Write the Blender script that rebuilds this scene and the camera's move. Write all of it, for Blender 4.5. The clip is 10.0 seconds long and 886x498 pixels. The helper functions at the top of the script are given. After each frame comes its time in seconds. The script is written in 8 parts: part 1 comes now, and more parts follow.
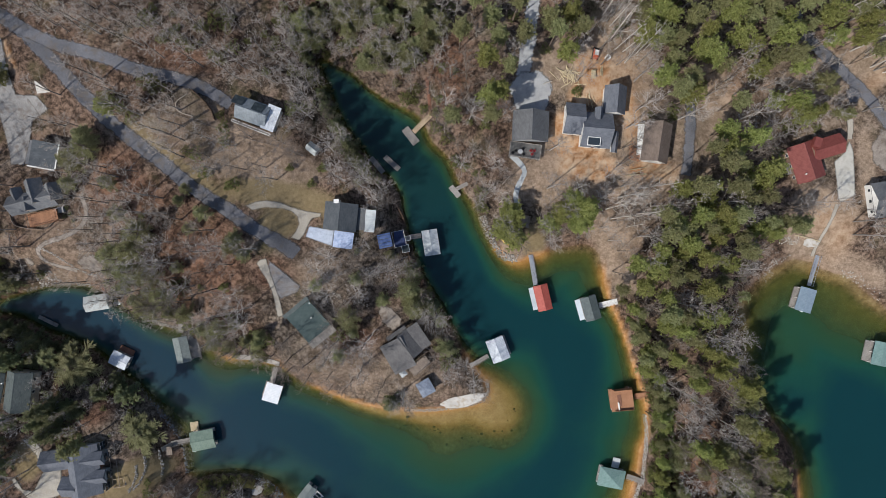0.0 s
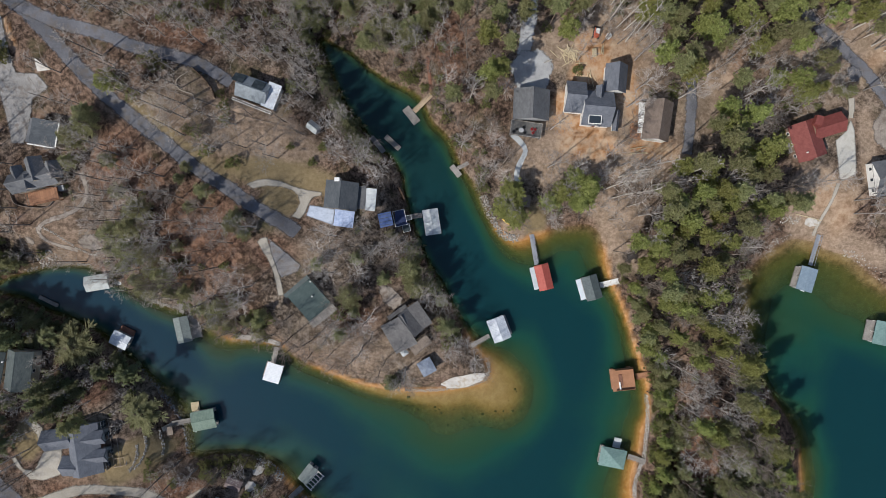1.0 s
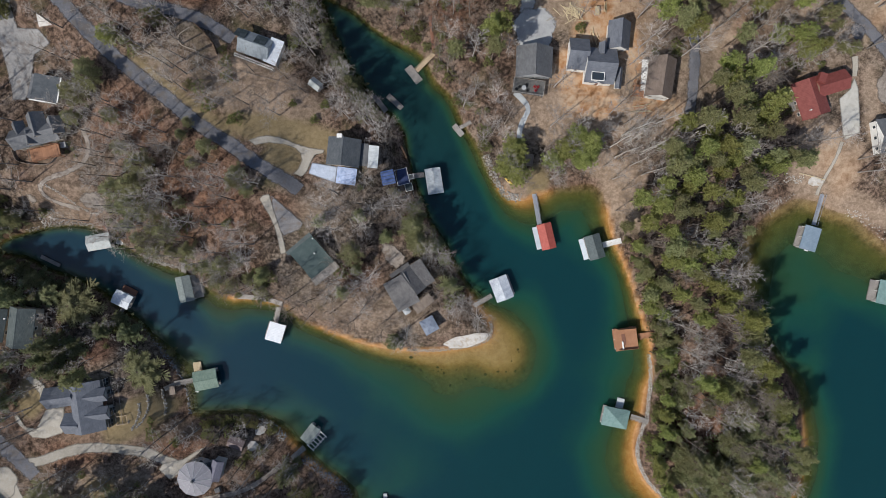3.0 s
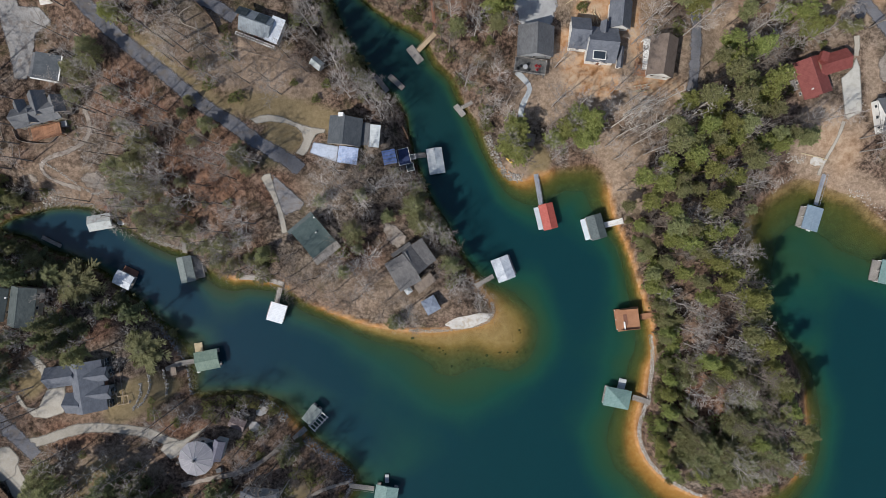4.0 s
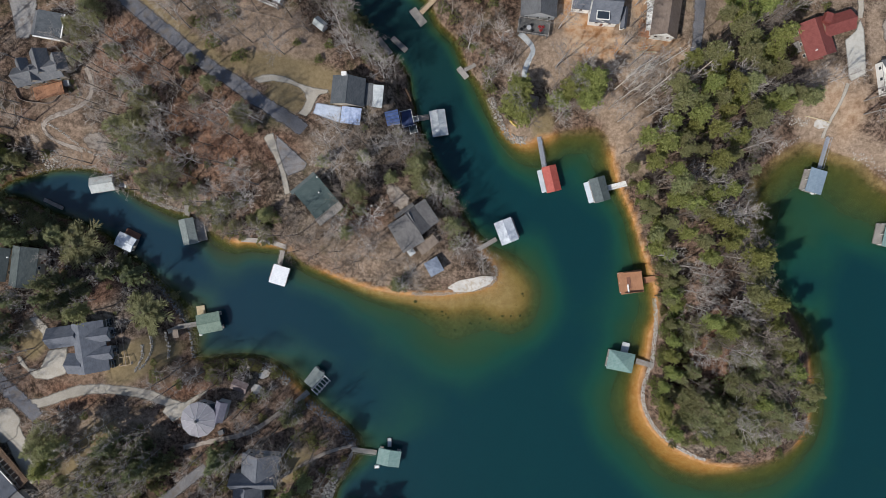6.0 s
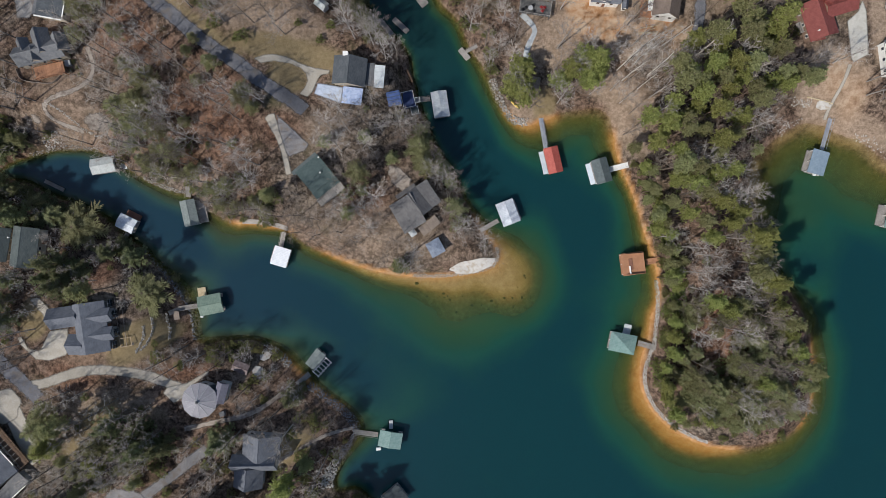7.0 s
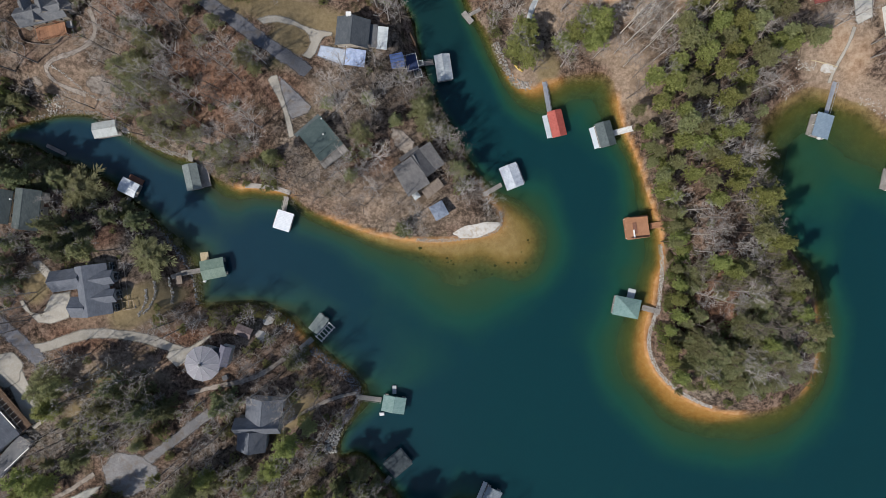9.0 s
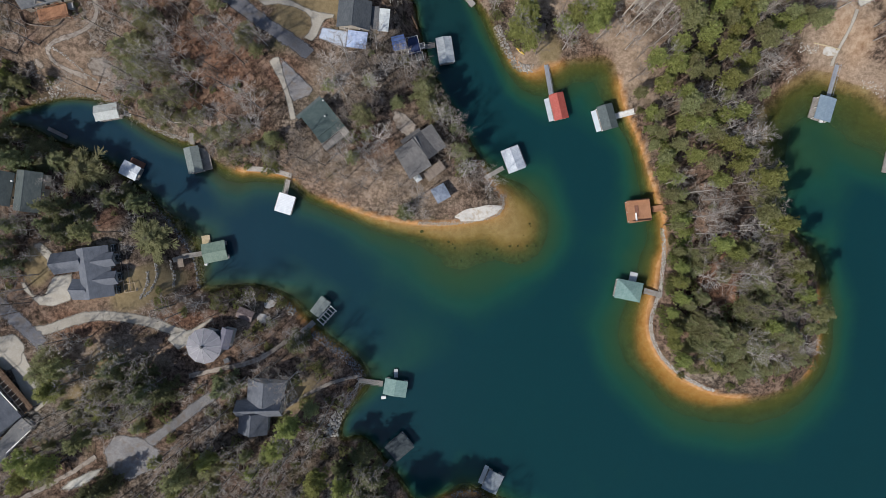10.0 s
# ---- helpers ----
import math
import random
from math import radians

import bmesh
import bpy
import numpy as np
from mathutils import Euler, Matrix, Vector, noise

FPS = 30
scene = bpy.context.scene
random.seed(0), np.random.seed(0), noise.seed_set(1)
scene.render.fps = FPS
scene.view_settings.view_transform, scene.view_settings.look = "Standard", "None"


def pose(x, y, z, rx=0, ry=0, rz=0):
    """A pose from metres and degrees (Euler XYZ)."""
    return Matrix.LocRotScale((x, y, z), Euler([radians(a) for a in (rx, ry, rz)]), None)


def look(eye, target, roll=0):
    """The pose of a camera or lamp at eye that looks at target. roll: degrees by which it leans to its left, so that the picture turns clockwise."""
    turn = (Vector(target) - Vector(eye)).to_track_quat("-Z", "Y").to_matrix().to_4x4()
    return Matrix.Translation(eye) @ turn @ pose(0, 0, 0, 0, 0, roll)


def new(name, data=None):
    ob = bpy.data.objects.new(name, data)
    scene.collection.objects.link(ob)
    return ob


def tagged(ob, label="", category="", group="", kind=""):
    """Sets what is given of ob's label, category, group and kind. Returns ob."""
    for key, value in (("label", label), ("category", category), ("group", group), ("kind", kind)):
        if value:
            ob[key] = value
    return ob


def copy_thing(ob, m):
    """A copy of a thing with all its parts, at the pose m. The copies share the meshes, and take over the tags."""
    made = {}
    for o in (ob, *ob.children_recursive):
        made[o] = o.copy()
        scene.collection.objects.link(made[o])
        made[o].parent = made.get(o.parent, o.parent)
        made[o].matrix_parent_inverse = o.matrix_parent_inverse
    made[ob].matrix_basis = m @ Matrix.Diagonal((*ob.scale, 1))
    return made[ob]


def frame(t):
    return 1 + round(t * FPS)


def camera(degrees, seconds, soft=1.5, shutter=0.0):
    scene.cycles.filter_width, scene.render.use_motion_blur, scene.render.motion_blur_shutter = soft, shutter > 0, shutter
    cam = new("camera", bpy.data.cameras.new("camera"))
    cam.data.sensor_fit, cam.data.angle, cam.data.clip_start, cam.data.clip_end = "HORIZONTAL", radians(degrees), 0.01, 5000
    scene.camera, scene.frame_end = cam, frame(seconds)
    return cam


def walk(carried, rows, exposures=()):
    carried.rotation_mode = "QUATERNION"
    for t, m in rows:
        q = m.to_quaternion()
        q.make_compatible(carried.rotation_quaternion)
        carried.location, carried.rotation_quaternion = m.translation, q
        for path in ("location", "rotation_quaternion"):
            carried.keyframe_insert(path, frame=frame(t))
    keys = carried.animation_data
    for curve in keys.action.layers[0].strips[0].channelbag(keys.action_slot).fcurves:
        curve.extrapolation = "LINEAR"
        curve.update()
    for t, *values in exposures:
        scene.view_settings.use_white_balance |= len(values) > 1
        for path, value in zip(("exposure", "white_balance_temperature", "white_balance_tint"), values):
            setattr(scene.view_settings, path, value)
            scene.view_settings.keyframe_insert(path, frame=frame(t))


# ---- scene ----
cam = camera(73.7, 10.0, soft=0.75)
METRES, EYE, TILT, LEAN, TURN = 54.0, 170.0, -91.2, -0.44, 0.0
ROWS = [
    (0.0, 0.0, 0.0, 0.0, -0.0, 0.0, 0.0),
    (0.5, -0.0029, 0.0018, -0.0535, -0.01, -0.0, 0.02),
    (1.0, -0.0051, 0.0037, -0.106, -0.01, -0.03, 0.06),
    (1.5, -0.008, 0.005, -0.158, -0.01, -0.07, 0.09),
    (2.0, -0.0109, 0.0063, -0.2099, 0.0, -0.11, 0.1),
    (2.5, -0.0129, 0.0081, -0.2623, 0.03, -0.12, 0.07),
    (4.0, -0.0234, 0.0133, -0.423, 0.05, -0.05, 0.13),
    (4.5, -0.027, 0.0149, -0.4745, 0.07, -0.03, 0.13),
    (5.0, -0.0318, 0.0166, -0.524, 0.04, -0.01, 0.1),
    (5.5, -0.0372, 0.0189, -0.5739, 0.01, 0.01, 0.08),
    (7.0, -0.049, 0.028, -0.7236, 0.03, 0.08, 0.1),
    (7.5, -0.0537, 0.0315, -0.7726, 0.03, 0.1, 0.07),
    (8.0, -0.059, 0.0343, -0.8192, 0.02, 0.09, 0.08),
    (8.5, -0.0647, 0.0367, -0.8655, 0.0, 0.08, 0.13),
    (9.0, -0.0691, 0.0387, -0.9105, 0.0, 0.06, 0.17),
    (9.5, -0.0731, 0.0405, -0.9538, 0.01, 0.04, 0.18),
    (10.0, -0.076, 0.042, -0.9958, 0.04, 0.01, 0.17),
]
walk(cam, [(t, pose(0, 0, EYE, TILT, LEAN, TURN) @ pose(METRES * x, METRES * y, METRES * z, 90 + pitch, roll, yaw)) for t, x, y, z, yaw, pitch, roll in ROWS])

# ---- light ----
SUN_EL, SUN_AZ = 46.0, 230.0   # degrees above the horizon; clockwise from north
world = bpy.data.worlds.new("sky")
scene.world = world
world.use_nodes = True
sky = world.node_tree.nodes.new("ShaderNodeTexSky")
sky.sky_type, sky.sun_disc = "NISHITA", False
sky.sun_elevation, sky.sun_rotation = radians(SUN_EL), radians(SUN_AZ)
world.node_tree.links.new(sky.outputs[0], world.node_tree.nodes["Background"].inputs[0])
world.node_tree.nodes["Background"].inputs[1].default_value = 0.11
sun = new("sun", bpy.data.lights.new("sun", "SUN"))
sun.data.energy, sun.data.angle, sun.data.color = 4.1, radians(0.6), (1.0, 0.95, 0.88)
sun_way = Vector((math.sin(radians(SUN_AZ)) * math.cos(radians(SUN_EL)), math.cos(radians(SUN_AZ)) * math.cos(radians(SUN_EL)), math.sin(radians(SUN_EL))))
sun.matrix_world = look(sun_way * 300, (0, 0, 0))
scene.view_settings.exposure = 0.0

# ---- materials ----


def nodes_of(name):
    m = bpy.data.materials.new(name)
    m.use_nodes = True
    nt = m.node_tree
    return m, nt, nt.nodes["Principled BSDF"]


def noise_tex(nt, scale, detail=4.0, rough=0.6, coords=None):
    n = nt.nodes.new("ShaderNodeTexNoise")
    n.inputs["Scale"].default_value, n.inputs["Detail"].default_value, n.inputs["Roughness"].default_value = scale, detail, rough
    if coords is not None:
        nt.links.new(coords, n.inputs["Vector"])
    return n


def ramp(nt, fac, stops):
    r = nt.nodes.new("ShaderNodeValToRGB")
    e = r.color_ramp.elements
    while len(e) < len(stops):
        e.new(0.5)
    for el, (p, c) in zip(e, stops):
        el.position, el.color = p, (*c, 1)
    nt.links.new(fac, r.inputs[0])
    return r.outputs[0]


def mixc(nt, fac, a, b, kind="MIX"):
    n = nt.nodes.new("ShaderNodeMix")
    n.data_type, n.blend_type = "RGBA", kind
    for sock, v in ((n.inputs[0], fac), (n.inputs[6], a), (n.inputs[7], b)):
        if isinstance(v, (int, float)):
            sock.default_value = v
        elif isinstance(v, tuple):
            sock.default_value = (*v, 1)
        else:
            nt.links.new(v, sock)
    return n.outputs[2]


def mathn(nt, op, a, b=0.5, clamp=False):
    n = nt.nodes.new("ShaderNodeMath")
    n.operation, n.use_clamp = op, clamp
    for sock, v in ((n.inputs[0], a), (n.inputs[1], b)):
        if isinstance(v, (int, float)):
            sock.default_value = v
        else:
            nt.links.new(v, sock)
    return n.outputs[0]


def bump(nt, b, height, strength=0.4, distance=0.05):
    n = nt.nodes.new("ShaderNodeBump")
    n.inputs["Strength"].default_value, n.inputs["Distance"].default_value = strength, distance
    nt.links.new(height, n.inputs["Height"])
    nt.links.new(n.outputs[0], b.inputs["Normal"])


def where(nt):
    return nt.nodes.new("ShaderNodeNewGeometry").outputs["Position"]


def surface(name, dark, light, rough=0.85, fine=6.0, coarse=0.35, metal=0.0, spread=0.12, relief=0.3, spec=0.3, tint=None, ragged=0.0):
    """A surface with grain and larger stains between two colours; spread varies it from object to object."""
    m, nt, b = nodes_of(name)
    p = where(nt)
    a, c = noise_tex(nt, fine, 5, 0.65, p), noise_tex(nt, coarse, 3, 0.55, p)
    f = mathn(nt, "ADD", mathn(nt, "MULTIPLY", a.outputs[0], 0.55), mathn(nt, "MULTIPLY", c.outputs[0], 0.45))
    col = ramp(nt, f, [(0.36, dark), (0.64, light)])
    if tint:
        t = noise_tex(nt, coarse * 2.7, 2, 0.5, p)
        col = mixc(nt, mathn(nt, "MULTIPLY", ramp(nt, t.outputs[0], [(0.5, (0, 0, 0)), (0.68, (1, 1, 1))]), 0.8), col, tint)
    if spread:
        info = nt.nodes.new("ShaderNodeObjectInfo")
        h = nt.nodes.new("ShaderNodeHueSaturation")
        nt.links.new(mathn(nt, "ADD", mathn(nt, "MULTIPLY", info.outputs["Random"], 2 * spread), 1 - spread), h.inputs["Value"])
        nt.links.new(col, h.inputs["Color"])
        col = h.outputs[0]
    nt.links.new(col, b.inputs["Base Color"])
    b.inputs["Roughness"].default_value, b.inputs["Metallic"].default_value = rough, metal
    b.inputs["Specular IOR Level"].default_value = spec
    if relief:
        bump(nt, b, a.outputs[0], relief, 0.04)
    if ragged:
        # leaves and soil creep over the border: the sheet thins out in patches near its edge
        e = nt.nodes.new("ShaderNodeAttribute")
        e.attribute_name = "edge"
        n = noise_tex(nt, 0.9, 5, 0.7, p)
        fac = mathn(nt, "MULTIPLY", mathn(nt, "ADD", e.outputs["Fac"], mathn(nt, "MULTIPLY", mathn(nt, "SUBTRACT", n.outputs[0], 0.56), ragged)), 1.6, True)
        mix, clear = nt.nodes.new("ShaderNodeMixShader"), nt.nodes.new("ShaderNodeBsdfTransparent")
        nt.links.new(fac, mix.inputs[0])
        nt.links.new(clear.outputs[0], mix.inputs[1])
        nt.links.new(b.outputs[0], mix.inputs[2])
        nt.links.new(mix.outputs[0], nt.nodes["Material Output"].inputs[0])
    return m


def ribbed(name, dark, light, pitch=0.45, rough=0.6, metal=0.0, spec=0.25, wear=None, axis="X"):
    """Painted sheet metal with standing seams along the slope, in the part's own coordinates."""
    m, nt, b = nodes_of(name)
    tc = nt.nodes.new("ShaderNodeTexCoord").outputs["Object"]
    sep = nt.nodes.new("ShaderNodeSeparateXYZ")
    nt.links.new(tc, sep.inputs[0])
    w = mathn(nt, "PINGPONG", sep.outputs[axis], pitch / 2)
    seam = mathn(nt, "LESS_THAN", w, 0.035)
    n1, n2 = noise_tex(nt, 1.2, 4, 0.6, tc), noise_tex(nt, 9, 4, 0.6, tc)
    col = ramp(nt, mathn(nt, "ADD", mathn(nt, "MULTIPLY", n1.outputs[0], 0.7), mathn(nt, "MULTIPLY", n2.outputs[0], 0.3)), [(0.38, dark), (0.62, light)])
    col = mixc(nt, mathn(nt, "MULTIPLY", seam, 0.25), col, tuple(v * 0.6 for v in dark))
    if wear:
        n3 = noise_tex(nt, 0.8, 4, 0.65, tc)
        col = mixc(nt, ramp(nt, n3.outputs[0], [(0.52, (0, 0, 0)), (0.66, (0.8, 0.8, 0.8))]), col, wear)
    nt.links.new(col, b.inputs["Base Color"])
    b.inputs["Roughness"].default_value, b.inputs["Metallic"].default_value, b.inputs["Specular IOR Level"].default_value = rough, metal, spec
    bump(nt, b, seam, 0.5, 0.04)
    return m


def shingle(name, dark, light, streak=0.25):
    """Asphalt shingles: thin courses along the slope, granules and blotches."""
    m, nt, b = nodes_of(name)
    tc = nt.nodes.new("ShaderNodeTexCoord").outputs["Object"]
    br = nt.nodes.new("ShaderNodeTexBrick")
    nt.links.new(tc, br.inputs["Vector"])
    br.inputs["Scale"].default_value = 1.0
    br.inputs["Brick Width"].default_value, br.inputs["Row Height"].default_value, br.inputs["Mortar Size"].default_value = 0.6, 0.22, 0.015
    br.inputs["Color1"].default_value, br.inputs["Color2"].default_value = (*dark, 1), (*light, 1)
    br.inputs["Mortar"].default_value = (*[v * 0.55 for v in dark], 1)
    n1, n2 = noise_tex(nt, 0.5, 4, 0.6, tc), noise_tex(nt, 14, 3, 0.6, tc)
    col = mixc(nt, 0.5, br.outputs[0], ramp(nt, n1.outputs[0], [(0.35, dark), (0.65, light)]))
    col = mixc(nt, streak, col, n2.outputs[0], "OVERLAY")
    nt.links.new(col, b.inputs["Base Color"])
    b.inputs["Roughness"].default_value, b.inputs["Specular IOR Level"].default_value = 0.8, 0.25
    bump(nt, b, br.outputs["Fac"], 0.3, -0.02)
    return m


def foliage(name, dark, light, spread=0.4):
    """Needles or leaves: tint by blade and by plant, part of the light passing through."""
    m, nt, b = nodes_of(name)
    p = where(nt)
    n = noise_tex(nt, 0.5, 4, 0.65, p)
    geo = nt.nodes.new("ShaderNodeNewGeometry")
    f = mathn(nt, "ADD", mathn(nt, "MULTIPLY", n.outputs[0], 0.6), mathn(nt, "MULTIPLY", geo.outputs["Random Per Island"], 0.4))
    col = ramp(nt, f, [(0.25, dark), (0.75, light)])
    info = nt.nodes.new("ShaderNodeObjectInfo")
    h = nt.nodes.new("ShaderNodeHueSaturation")
    nt.links.new(mathn(nt, "ADD", mathn(nt, "MULTIPLY", info.outputs["Random"], spread), 1 - spread / 2), h.inputs["Value"])
    nt.links.new(mathn(nt, "ADD", mathn(nt, "MULTIPLY", info.outputs["Random"], 0.04), 0.488), h.inputs["Hue"])
    nt.links.new(col, h.inputs["Color"])
    nt.links.new(h.outputs[0], b.inputs["Base Color"])
    b.inputs["Roughness"].default_value, b.inputs["Specular IOR Level"].default_value = 0.7, 0.2
    tr = nt.nodes.new("ShaderNodeBsdfTranslucent")
    nt.links.new(h.outputs[0], tr.inputs[0])
    mix = nt.nodes.new("ShaderNodeMixShader")
    mix.inputs[0].default_value = 0.5
    nt.links.new(b.outputs[0], mix.inputs[1])
    nt.links.new(tr.outputs[0], mix.inputs[2])
    nt.links.new(mix.outputs[0], nt.nodes["Material Output"].inputs[0])
    return m


def stones_mat(name, dark, light):
    """Rough stone, each one of its own shade."""
    m, nt, b = nodes_of(name)
    geo = nt.nodes.new("ShaderNodeNewGeometry")
    n = noise_tex(nt, 5, 4, 0.6, geo.outputs["Position"])
    f = mathn(nt, "ADD", mathn(nt, "MULTIPLY", n.outputs[0], 0.4), mathn(nt, "MULTIPLY", geo.outputs["Random Per Island"], 0.6))
    nt.links.new(ramp(nt, f, [(0.15, dark), (0.85, light)]), b.inputs["Base Color"])
    b.inputs["Roughness"].default_value = 0.9
    bump(nt, b, n.outputs[0], 0.5, 0.04)
    return m


